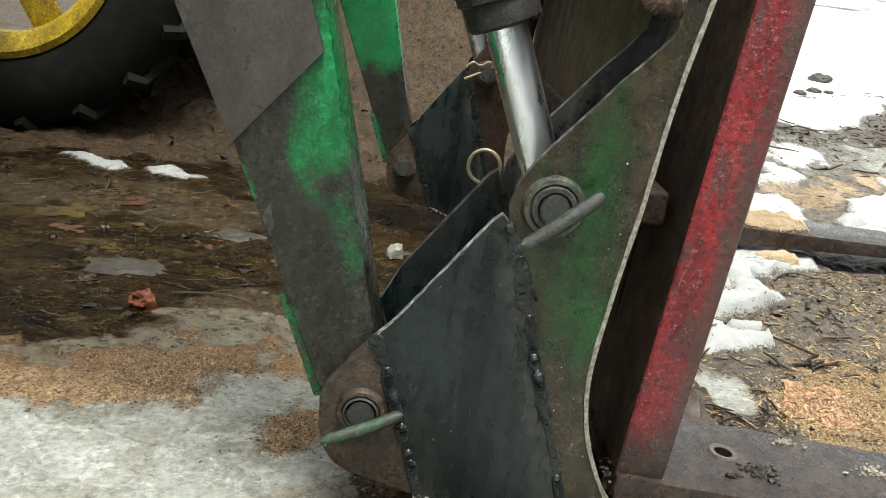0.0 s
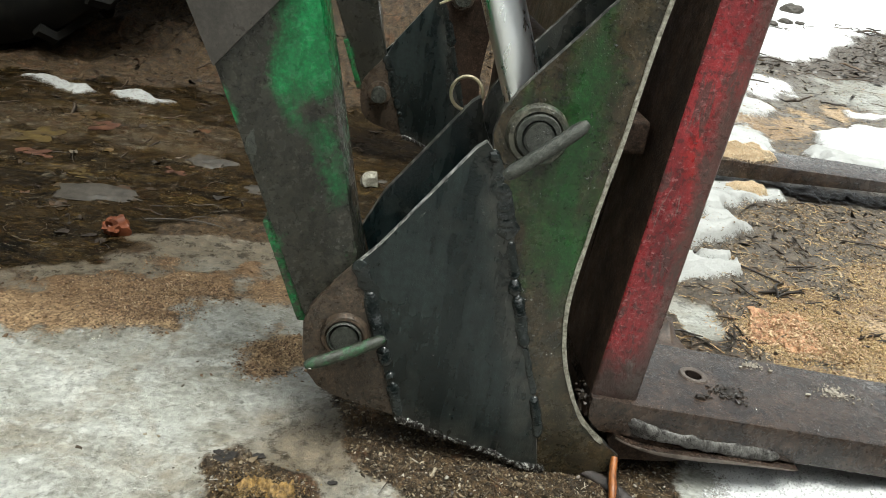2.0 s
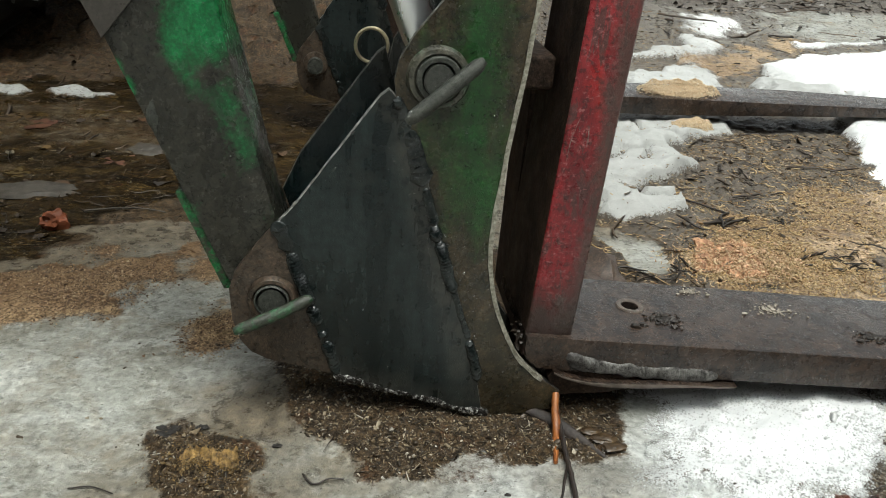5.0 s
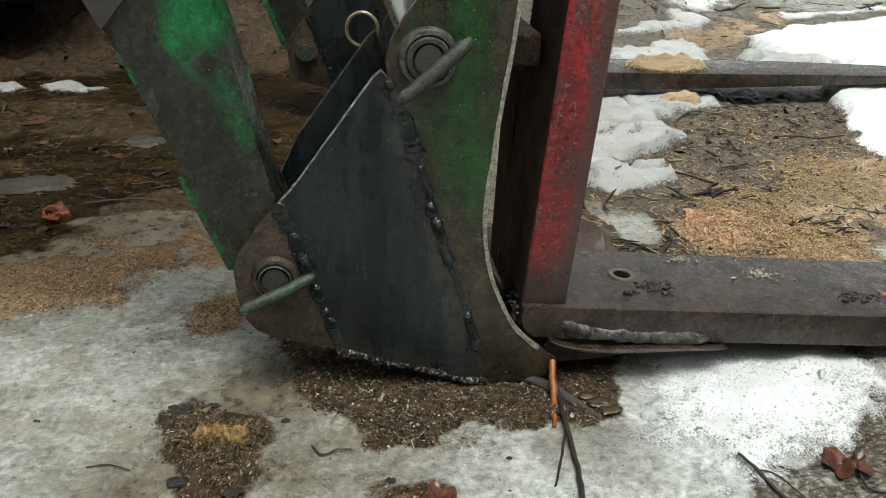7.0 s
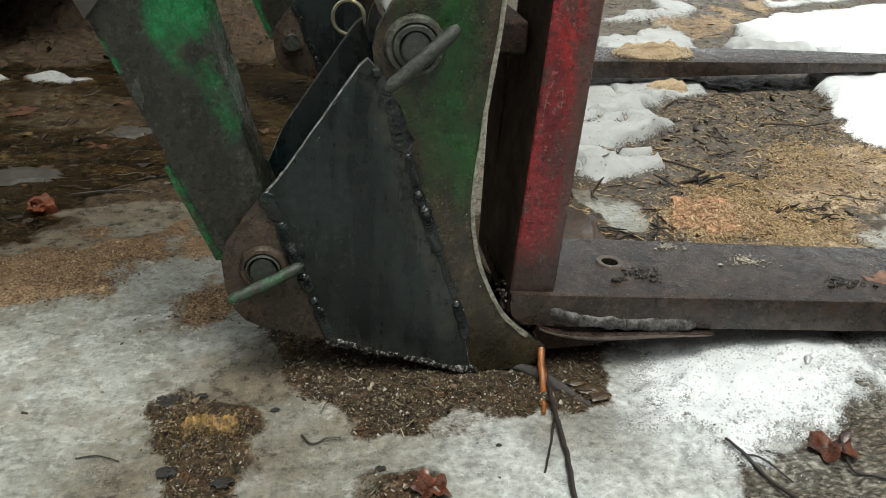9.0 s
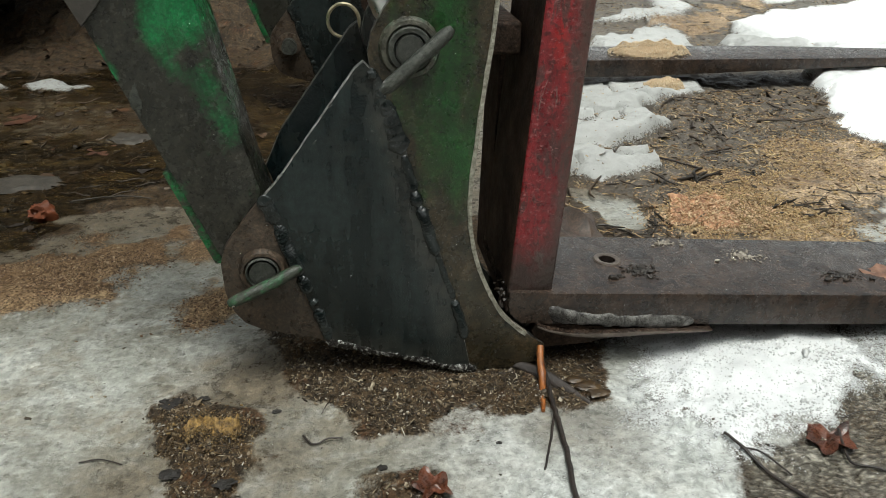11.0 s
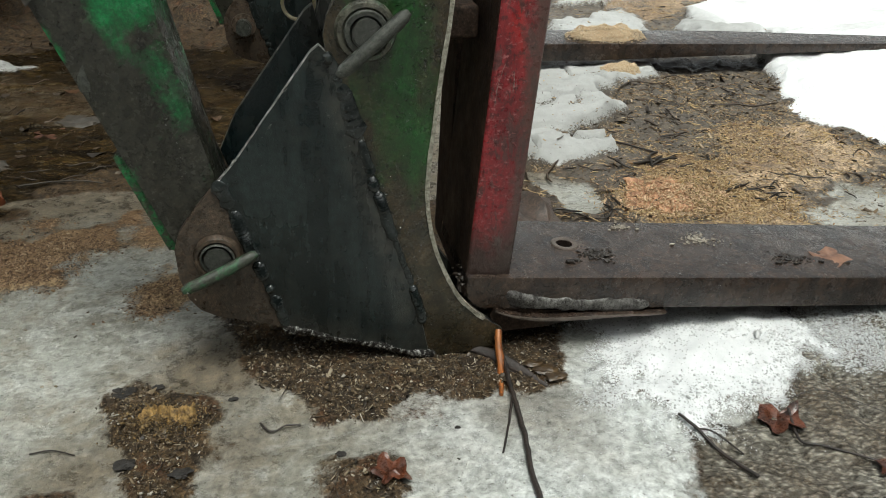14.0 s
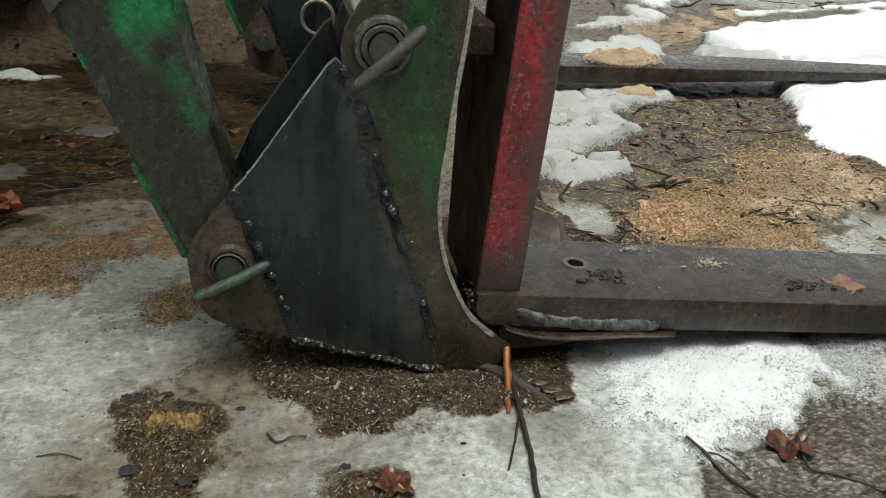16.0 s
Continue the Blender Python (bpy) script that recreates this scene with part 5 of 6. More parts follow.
def pallet_fork():
    th = thing("pallet_fork", (0.319, 0.775, 0.06), "heavy L-shaped pallet fork with chipped red shank and wet brown tine", "pallet fork", "pallet forks")

    def here(bm):
        bm.transform(TILT)
        return bm

    bm = box(-0.050, 0.0, 0.708, 0.850, -0.030, 0.75, 0.004, 3)
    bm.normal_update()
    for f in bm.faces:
        f.material_index = 0 if f.normal.y < -0.3 else 1
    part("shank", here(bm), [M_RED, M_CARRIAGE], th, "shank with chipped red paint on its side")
    tip = 1.45
    prof = [(-0.050, 0.0), (-0.010, 0.0), (0.86, 0.0), (tip, 0.0), (tip, -0.010), (0.86, -0.0285), (0.50, -0.040), (0.0, -0.040), (-0.034, -0.038), (-0.046, -0.028), (-0.050, -0.015)]
    bm2 = slab(prof, 0.700, 0.852, 0.003)
    for v in bm2.verts:
        if v.co.x > 0.9:
            v.co.y = 0.70 + (v.co.y - 0.70) * 0.5
    part("tine", here(drilled(bm2, 0.088, 0.785, 0.0098)), [M_TINE, M_TINE], th, "wet brown flat tine")
    part("hole_rim", here(hole_rim(0.088, 0.785)), M_RIM, th, "worn rim of the drilled hole")
    part("weld_bead", here(bead([(0.0, -0.028), (0.05, -0.0325), (0.10, -0.0345), (0.17, -0.0355)], 0.700, 0.0165, 0.0036, 0.0050, 4)), M_WELD_GREY, th, "long silvery weld bead", 60)
    part("weld_bead", here(bead([(-0.004, -0.020), (0.014, -0.027), (0.034, -0.030)], 0.6995, 0.0170, 0.0062, 0.0070, 7)), M_WELD_GREY, th, "long silvery weld bead", 60)
    lip = flat_curve([(-0.016, -0.036), (0.0, -0.042), (0.03, -0.0465), (0.07, -0.0460), (0.12, -0.0435), (0.192, -0.0425)], 6)
    part("shoe_plate", here(slab([*lip, (0.185, -0.0445), *[(x, z - 0.003 - 0.0025 * math.sin(max(0, min(1, x / 0.15)) * 3.14)) for x, z in lip[::-1] if x < 0.17]], 0.692, 0.80, 0.0010)), [M_RIM, M_TINE], th, "rusted shoe plate with a worn lip")
    part("shoe_wedge", here(slab([(-0.014, -0.040), (0.10, -0.046), (0.085, -0.056), (0.05, -0.066), (-0.008, -0.072), (-0.018, -0.05)], 0.704, 0.80, 0.002)), [M_CARRIAGE, M_CARRIAGE], th, "dark rusted wedge under the shoe plate")
    return th


def hole_rim(hx, hy):
    bm = bmesh.new()
    rings = []
    for r, z in ((0.0170, -0.0006), (0.0158, 0.0016), (0.0125, 0.0018), (0.0100, 0.0010), (0.0098, -0.010)):
        rings.append([bm.verts.new((hx + r * math.cos(a), hy + r * math.sin(a), z)) for a in (k * math.tau / 36 for k in range(36))])
    for a, b in zip(rings, rings[1:]):
        for k in range(36):
            bm.faces.new((a[k], a[(k + 1) % 36], b[(k + 1) % 36], b[k]))
    bmesh.ops.recalc_face_normals(bm, faces=bm.faces)
    return bm


def drilled(bm, hx, hy, r):
    """The same solid with a round hole drilled down through it."""
    solid, drill = bpy.data.meshes.new("solid"), bpy.data.meshes.new("drill")
    bm.to_mesh(solid)
    bm.free()
    cut = bmesh.new()
    bmesh.ops.create_cone(cut, cap_ends=True, segments=36, radius1=r, radius2=r, depth=0.2)
    cut.transform(Matrix.Translation((hx, hy, -0.02)))
    cut.to_mesh(drill)
    cut.free()
    body, tool = new("body", solid), new("tool", drill)
    mod = body.modifiers.new("drill", "BOOLEAN")
    mod.operation, mod.object = "DIFFERENCE", tool
    done = bpy.data.meshes.new_from_object(body.evaluated_get(bpy.context.evaluated_depsgraph_get()))
    out = bmesh.new()
    out.from_mesh(done)
    for ob in (body, tool):
        bpy.data.objects.remove(ob)
    for me in (solid, drill, done):
        bpy.data.meshes.remove(me)
    return out


near_fork = pallet_fork()
copy_thing(near_fork, pose(0.319, 0.775 + 1.10, 0.059, 0, -3.4, 0))

# ---- tractor wheel ----


def tractor_wheel(th, y0):
    cx, cz, w = -1.166, 0.565, 0.30
    yc = y0 + w / 2
    prof = [(0.352, y0 + 0.035), (0.40, y0 + 0.008), (0.47, y0), (0.525, y0 + 0.012), (0.555, y0 + 0.04), (0.565, yc), (0.555, y0 + w - 0.04), (0.525, y0 + w - 0.012), (0.47, y0 + w), (0.40, y0 + w - 0.008), (0.352, y0 + w - 0.035)]
    tyre = part("tyre", lathe(prof, (cx, cz), 72), M_RUBBER, th, "black lugged tyre")
    pts = []
    for u in np.linspace(0, 1, 6):
        r = 0.553 + 0.018 * math.sin(math.pi * min(u + 0.35, 0.9)) if u > 0.15 else 0.535
        pts.append((r * math.cos(0.16 * u), (w / 2 - 0.012) * (1 - u * 1.05), r * math.sin(0.16 * u)))
    lug_mesh = {}
    for s in (1, -1):
        bm = sweep([(x, -s * y, z) for x, y, z in pts], 0.021, 6)
        lug_mesh[s] = bpy.data.meshes.new("lug")
        bm.to_mesh(lug_mesh[s])
        bm.free()
        lug_mesh[s].materials.append(M_RUBBER)
    for k in range(40):
        lug = new("lug", lug_mesh[1 if k % 2 else -1])
        lug.parent = tyre
        lug.matrix_basis = Matrix.Translation(Vector((cx, yc, cz)) - ORIGIN[th]) @ Matrix.Rotation(k * math.tau / 40, 4, "Y")
    rim = part("rim", lathe([(0.362, y0 + 0.030), (0.368, y0 + 0.020), (0.350, y0 + 0.014), (0.315, y0 + 0.035), (0.300, y0 + 0.060), (0.298, y0 + 0.240), (0.305, y0 + 0.240), (0.312, y0 + 0.070)], (cx, cz), 72), M_YELLOW, th, "dirty yellow rim")
    for k in range(4):
        a = math.radians(-62 + 90 * k)
        bm = box(-0.045, 0.045, y0 + 0.085, y0 + 0.095, 0.10, 0.302, 0.003)
        bm.transform(Matrix.Translation((cx, 0, cz)) @ Matrix.Rotation(math.pi / 2 - a, 4, "Y"))
        part("spoke", bm, M_YELLOW, rim)
    part("hub", disc((cx, cz), 0.13, y0 + 0.075, y0 + 0.22), M_YELLOW, rim)


def tractor():
    th = thing("tractor", (-2.0, MIDDLE, -0.015), "green tractor with yellow rims and black lugged tyres", "tractor")
    tractor_wheel(th, 2.30)
    tractor_wheel(th, -0.01)
    part("front_axle", box(-1.24, -1.09, 0.30, 2.29, 0.50, 0.63, 0.02, 2), M_CARRIAGE, th)
    part("hood", box(-3.4, -0.95, 0.81, 1.78, 0.95, 1.55, 0.06, 3), M_FLANGE, th, "green hood")
    part("chassis", box(-3.4, -1.0, 1.05, 1.54, 0.48, 0.96, 0.03, 2), M_CARRIAGE, th)


tractor()

# ---- loose things on the ground ----


def leaf(at, size, turn, seed, curl=0.75):
    """A curled, lobed dead leaf with some thickness."""
    bm = bmesh.new()
    rnd = random.Random(seed)
    n, rings = 30, []
    for j in range(5):
        row = []
        for k in range(n):
            a = k * math.tau / n
            r = (0.56 + 0.34 * noise.noise(Vector((math.cos(a) * 1.5, math.sin(a) * 1.5, seed * 3))) + 0.28 * abs(math.cos(2.5 * a + seed)) ** 1.4 + 0.03 * rnd.uniform(-1, 1)) * (j + 0.15) / 4.15
            x, y = r * math.cos(a), r * math.sin(a) * 0.8
            z = 0.30 * (abs(x) ** 1.6) + 0.36 * noise.noise(Vector((x * 2.6, y * 2.6, seed))) + 0.10 * noise.noise(Vector((x * 7, y * 7, seed))) + 0.12 * math.cos(3 * a + seed) * r * r
            row.append(bm.verts.new((x, y, z)))
        rings.append(row)
    bm.faces.new(rings[0])
    for a, b in zip(rings, rings[1:]):
        for k in range(n):
            bm.faces.new((a[k], b[k], b[(k + 1) % n], a[(k + 1) % n]))
    bmesh.ops.recalc_face_normals(bm, faces=bm.faces)
    bmesh.ops.solidify(bm, geom=bm.faces[:], thickness=0.02)
    bm.transform(pose(*at, 0, 0, turn) @ Matrix.Diagonal((size, size, size * curl, 1)))
    low = min(v.co.z for v in bm.verts)
    for v in bm.verts:
        v.co.z += at[2] - low
    return bm


def on_ground(x, y, up=0.0):
    return (x, y, ground_z(x, y) + up)


def tine_z(x):
    return 0.100 - math.tan(radians(4.4)) * (x - 0.319)


for x, y, s, turn, m, label in (
        (0.564, 0.536, 0.034, 25, M_LEAF, "curled wet brown leaf lying on the gravel ice"),
        (0.160, 0.518, 0.027, 80, M_LEAF, "reddish brown dead leaf frozen into the ice"),
        (0.640, 0.455, 0.030, 10, M_LEAF, "pale brown dead leaf on wet gravel ice"),
        (-0.218, 1.160, 0.022, 15, M_LEAF, "dark red dead leaf on grey ice"),
        (-0.675, 1.68, 0.075, 60, M_OCHRE, "wet ochre leaf in the litter"),
        (-0.64, 1.56, 0.050, 20, M_RUSSET, "orange-brown leaf soaked in the litter"),
        (-0.529, 1.571, 0.034, 140, M_OCHRE, "small yellow leaf in the litter"),
        (-0.58, 1.80, 0.050, 80, M_RUSSET, "pale orange leaf on grey mud"),
        (-0.355, 1.56, 0.045, 30, M_RUSSET, "dark red leaf beside a flat stone"),
        (-0.39, 1.76, 0.040, 200, M_SODDEN, "dark curled leaf on grey mud"),
        (-0.65, 1.84, 0.055, 250, M_SODDEN, "dark brown wet leaf on grey mud"),
        (-0.519, 1.475, 0.036, 300, M_OCHRE, "brown-yellow leaf in the litter")):
    solo("dead_leaf", leaf(on_ground(x, y, -0.003 if s < 0.025 else -0.001), s, turn, x * 10 + y, 0.75 if y < 0.6 else 0.10), m, label, "leaf", "dead leaves")
solo("dead_leaf", leaf((0.745, 0.752, tine_z(0.745) - 0.002), 0.036, 10, 4.4, 0.30), M_TAN, "pale reddish dead leaf lying on the fork tine", "leaf", "dead leaves")

solo("orange_lump", blob(on_ground(-0.374, 1.222, 0.010), (0.021, 0.017, 0.017), 2, 3, 0.7), M_ORANGE, "orange-red crumpled lump lying in wet litter", "lump")
for i, (x, y, s) in enumerate(((0.015, 0.660, 0.0045), (-0.062, 0.688, 0.0058), (-0.088, 0.684, 0.0060), (-0.097, 0.676, 0.0080), (-0.104, 0.692, 0.0050), (0.236, 0.577, 0.003), (-0.080, 0.572, 0.010), (-0.028, 0.552, 0.009), (0.118, 0.555, 0.005))):
    solo("pebble", blob(on_ground(x, y, s * 0.3), (s, s * 0.7, s * 0.28), 20 + i, 3, 0.6), M_PEBBLE, "small dark pebble on grey ice", "pebble", "pebbles")
for i, (x, y, s) in enumerate(((-0.315, 1.63, 0.042), (-0.46, 1.385, 0.062), (-0.195, 1.50, 0.030), (0.03, 1.64, 0.020))):
    solo("stone", blob(on_ground(x, y, -s * 0.14), (s * 1.3, s * 0.8, s * 0.30), 40 + i, 3, 0.55), M_STONE, "flat grey stone in wet leaf litter", "stone", "stones")
solo("pale_chip", blob(on_ground(0.012, 1.60, 0.012), (0.020, 0.012, 0.018), 71, 2, 0.5), M_EDGE, "pale wood splinter stuck in the litter", "wood chip")

# peeled root and dark twigs
solo("peeled_root", sweep(smooth([(0.3055, 0.694, 0.038), (0.3035, 0.684, 0.028), (0.3030, 0.670, 0.014), (0.2985, 0.648, 0.006), (0.292, 0.620, ground_z(0.292, 0.620) + 0.003)], 5),
                          [(0.0044 + 0.0003 * math.sin(k * 0.9) + 0.0003 * math.sin(k * 2.3)) * (0.80 + 0.04 * min(k, 5)) * (1.0 if k < 17 else 1.0 - 0.13 * (k - 16)) for k in range(21)], 12), M_PEEL, "peeled orange root sticking out under the bracket", "root")


def twig(name, pts, r0, r1, label, material=M_BARK):
    path = smooth([on_ground(x, y, up) for x, y, up in pts], 5)
    n = len(path)
    rnd = random.Random(int(pts[0][0] * 1000))
    path = [p + Vector((rnd.uniform(-1, 1), rnd.uniform(-1, 1), rnd.uniform(-1, 1))) * r0 * 0.22 for p in path]
    bm = sweep(path, [r0 + (r1 - r0) * k / (n - 1) * (1 + 0.1 * rnd.uniform(-1, 1)) for k in range(n)], 9)
    return solo(name, bm, material, label, "twig", "twigs")


twig("twig", [(0.307, 0.700, 0.010), (0.307, 0.665, 0.008), (0.303, 0.625, 0.006), (0.301, 0.590, 0.005), (0.297, 0.545, 0.004), (0.290, 0.50, 0.003), (0.288, 0.46, 0.003)], 0.0024, 0.0028, "dark brown wet root lying on the ice")
twig("twig", [(0.302, 0.612, 0.004), (0.294, 0.590, 0.004), (0.288, 0.573, 0.003), (0.278, 0.548, 0.003), (0.271, 0.530, 0.002)], 0.0015, 0.0010, "thin side root on grey ice")
twig("twig", [(0.458, 0.549, 0.006), (0.468, 0.528, 0.005), (0.480, 0.500, 0.004), (0.498, 0.460, 0.004)], 0.0014, 0.0020, "black wet twig beside the snow")
twig("twig", [(0.466, 0.530, 0.004), (0.484, 0.521, 0.003), (0.505, 0.498, 0.002)], 0.0010, 0.0008, "thin twig on gravel ice")
twig("twig", [(0.578, 0.545, 0.010), (0.572, 0.520, 0.007), (0.571, 0.503, 0.004), (0.588, 0.493, 0.003), (0.640, 0.462, 0.003)], 0.0016, 0.0010, "black leaf stalk on gravel ice")
twig("twig", [(0.600, 0.570, 0.004), (0.633, 0.576, 0.006), (0.662, 0.562, 0.004), (0.69, 0.53, 0.002)], 0.0006, 0.0004, "thin brown stalk on gravel ice")
twig("twig", [(0.043, 0.615, 0.003), (0.050, 0.603, 0.003), (0.058, 0.601, 0.003), (0.068, 0.606, 0.004), (0.082, 0.605, 0.003)], 0.0011, 0.0008, "small bent twig on grey ice")
twig("twig", [(-0.17, 0.602, 0.002), (-0.150, 0.603, 0.003), (-0.128, 0.594, 0.003)], 0.0008, 0.0006, "small twig frozen in the ice")
twig("twig", [(-0.345, 1.287, 0.004), (-0.30, 1.288, 0.005), (-0.25, 1.283, 0.005), (-0.215, 1.279, 0.004)], 0.0016, 0.0011, "pale stick lying at the water's edge", M_STONE)
strip = smooth([on_ground(0.262, 0.712, 0.004), on_ground(0.295, 0.690, 0.003), on_ground(0.322, 0.660, 0.003), on_ground(0.346, 0.630, 0.001)], 6)
solo("bark_strip", sweep(strip, [0.0016 + 0.0055 * math.sin(math.pi * min(1, (k + 1) / (len(strip) + 1))) ** 1.5 for k in range(len(strip))], 12, None, 0.35), M_BARK, "black wet strip of bark on the mud", "bark")
twig("twig", [(0.63, 1.40, 0.005), (0.70, 1.355, 0.004), (0.76, 1.30, 0.004)], 0.0024, 0.0016, "brown stick by the snow")
for i, (x, y, s) in enumerate(((0.350, 0.652, 0.009), (0.358, 0.640, 0.008), (0.340, 0.668, 0.007))):
    solo("bark_piece", blob(on_ground(x, y, 0.004), (s * 1.5, s * 0.9, s * 0.35), 60 + i, 3, 0.5), M_SODDEN, "reddish scrap of bark in the mud", "bark", "bark scraps")

# clods and scraps on the near tine and at the heel

def clump(centre, n, reach, size, seed):
    r = random.Random(seed)
    bm = bmesh.new()
    for k in range(n):
        a, d = r.uniform(0, math.tau), reach * min(1.6, abs(r.gauss(0, 0.55)))
        d *= 0.7 + 0.6 * abs(noise.noise(Vector((math.cos(a) * 1.7, math.sin(a) * 1.7, seed))))
        s = size * min(2.2, math.exp(r.gauss(-0.5, 0.5)))
        x, y = centre[0] + d * math.cos(a), centre[1] + d * math.sin(a) * 0.6
        b = blob((x, y, centre[2] + s * 0.3 - math.tan(radians(4.4)) * (x - centre[0])), (s, s * 0.8, s * 0.6), seed + k, 1, 0.6)
        me = bpy.data.meshes.new("tmp")
        b.to_mesh(me)
        b.free()
        bm.from_mesh(me)
        bpy.data.meshes.remove(me)
    return bm


solo("mud_clods", clump((0.440, 0.757, tine_z(0.440)), 260, 0.028, 0.0024, 3), M_MUD, "dark wet mud crumbs on the fork tine", "mud", kind="stuff")
solo("mud_clods", clump((0.408, 0.739, tine_z(0.408)), 8, 0.010, 0.0045, 7), M_MUD, "dark wet mud crumbs on the fork tine", "mud", kind="stuff")
solo("mud_clods", clump((0.690, 0.748, tine_z(0.690)), 220, 0.030, 0.0021, 17), M_MUD, "dark wet mud crumbs on the fork tine", "mud", kind="stuff")
solo("mud_clods", clump((0.283, 0.722, 0.090), 240, 0.030, 0.0042, 29), M_MUD, "mud packed into the heel of the fork", "mud", kind="stuff")
solo("mud_clods", clump((0.293, 0.730, 0.098), 280, 0.028, 0.0040, 37), M_MUD, "rusty mud caked round the foot of the shank", "mud", kind="stuff")
solo("mud_heap", blob((0.290, 0.735, 0.070), (0.024, 0.024, 0.034), 45, 4, 0.8), M_MUD, "dark mud packed between shank and bracket", "mud", kind="stuff")
solo("mud_heap", blob((0.405, 0.985, 0.0), (0.066, 0.125, 0.060), 91, 4, 0.35), M_HEAP, "rusty brown mud heaped behind the fork heel", "mud", kind="stuff")
solo("wood_crumbs", clump((0.590, 0.800, tine_z(0.590)), 300, 0.042, 0.0014, 51), M_CRUST, "pale wood crumbs scattered on the fork tine", "wood crumbs", kind="stuff")
solo("wood_crumbs", clump((0.500, 0.835, tine_z(0.500)), 140, 0.024, 0.0014, 57), M_CRUST, "pale wood crumbs scattered on the fork tine", "wood crumbs", kind="stuff")


def scatter(name, count, material, pick, size, label, seed, up=0.0, boxes=((-0.6, 1.7, 0.42, 2.4),), slim=0.3, thick=0.18, tilt=0.35):
    """Many small slivers that lie on the ground, thicker where pick says so."""
    r = np.random.RandomState(seed)
    co, quads = [], []
    base = np.array([(x, y, z) for x in (-0.5, 0.5) for y in (-0.5, 0.5) for z in (-0.5, 0.5)])
    cube = np.array([(0, 1, 3, 2), (4, 6, 7, 5), (0, 4, 5, 1), (2, 3, 7, 6), (0, 2, 6, 4), (1, 5, 7, 3)])
    made = tries = 0
    while made < count and tries < count * 40:
        tries += 1
        x0, x1, y0, y1 = boxes[made % len(boxes)]
        x, y = r.uniform(x0, x1), r.uniform(y0, y1)
        if r.rand() > pick(x, y, cover_at(x, y)):
            continue
        s = size * math.exp(r.normal(0, 0.45))
        q = base * np.array([s, s * slim * r.uniform(0.5, 1.5), s * thick * r.uniform(0.5, 1.5)])
        q[:4, 1:] *= r.uniform(0.3, 1.0)
        e = np.array(Euler((r.uniform(-tilt, tilt), r.uniform(-tilt, tilt), r.uniform(0, math.tau))).to_matrix())
        q = q @ e.T
        q += np.array([x, y, ground_z(x, y) + up + s * thick * 0.35])
        quads.append(cube + 8 * made)
        co.append(q)
        made += 1
    me = raw_mesh(name, np.concatenate(co), np.concatenate(quads), material)
    return tagged(new(name, me), label, "debris", kind="stuff")


def spots(count, pick, boxes, r):
    """Places in the plan, thicker where pick says so."""
    made = tries = 0
    while made < count and tries < count * 40:
        tries += 1
        x0, x1, y0, y1 = boxes[made % len(boxes)]
        x, y = r.uniform(x0, x1), r.uniform(y0, y1)
        if r.rand() <= pick(x, y, cover_at(x, y)):
            made += 1
            yield x, y


def scatter_leaves(name, count, material, pick, size, label, seed, boxes, tilt=0.25, up=0.0, slim=0.6):
    """Many small curled leaves and flakes that lie on the ground."""
    r = np.random.RandomState(seed)
    co, tris, made = [], [], 0
    ang = np.arange(9) * math.tau / 9
    for x, y in spots(count, pick, boxes, r):
        s = size * math.exp(r.normal(0, 0.45))
        rad = s * (0.8 + 0.18 * r.uniform(-1, 1, 9))
        q = np.stack((rad * np.cos(ang), rad * np.sin(ang) * slim * r.uniform(0.6, 1.3), np.zeros(9)), -1)
        q[:, 2] = s * (0.25 * np.cos(2 * ang + r.uniform(0, 6)) * r.rand() + 0.10 * r.uniform(-1, 1, 9))
        q = np.concatenate((q, [[0, 0, -0.05 * s]]))
        e = np.array(Euler((r.normal(0, tilt), r.normal(0, tilt), r.uniform(0, math.tau))).to_matrix())
        q = q @ e.T + np.array([x, y, ground_z(x, y) + up + s * 0.10])
        k = 10 * made
        tris += [(k + i, k + (i + 1) % 9, k + 9) for i in range(9)]
        co.append(q)
        made += 1
    me = raw_mesh(name, np.concatenate(co), np.array(tris), material)
    return tagged(new(name, me), label, "debris", kind="stuff")


def scatter_fibres(name, count, material, pick, length, width, label, seed, boxes, bend=0.9, up=0.002, tilt=0.2):
    """Many bent sticks, stalks and curled shavings that lie on the ground."""
    r = np.random.RandomState(seed)
    co, quads, made = [], [], 0
    for x, y in spots(count, pick, boxes, r):
        L, w = length * math.exp(r.normal(0, 0.5)), width * math.exp(r.normal(0, 0.35))
        turn, b = r.uniform(0, math.tau), r.normal(0, bend)
        p, rows = np.array([0.0, 0.0, 0.0]), []
        for k in range(6):
            d = np.array([math.cos(turn), math.sin(turn), 0.0])
            side = np.array([-d[1], d[0], 0.0])
            ww = w * (0.5 if k in (0, 5) else r.uniform(0.85, 1.15))
            z = np.array([0, 0, ww * 0.6])
            rows.append([p + side * ww * 0.5 - z * 0.3, p + z, p - side * ww * 0.5 - z * 0.3])
            p = p + d * L / 5 + np.array([0, 0, r.normal(0, tilt) * L / 5])
            turn += b / 5 + r.normal(0, 0.16)
        q = np.array(rows).reshape(-1, 3)
        q += np.array([x, y, ground_z(x, y) + up]) - q.mean(0)
        low = q[:, 2] < min(ground_z(v[0], v[1]) for v in (q[0], q[-1])) - 0.004
        q[low, 2] += 0.003
        base = 18 * made
        quads += [(base + 3 * i + j, base + 3 * i + (j + 1) % 3, base + 3 * i + 3 + (j + 1) % 3, base + 3 * i + 3 + j) for i in range(5) for j in range(3)]
        co.append(q)
        made += 1
    me = raw_mesh(name, np.concatenate(co), np.array(quads), material)
    return tagged(new(name, me), label, "debris", kind="stuff")


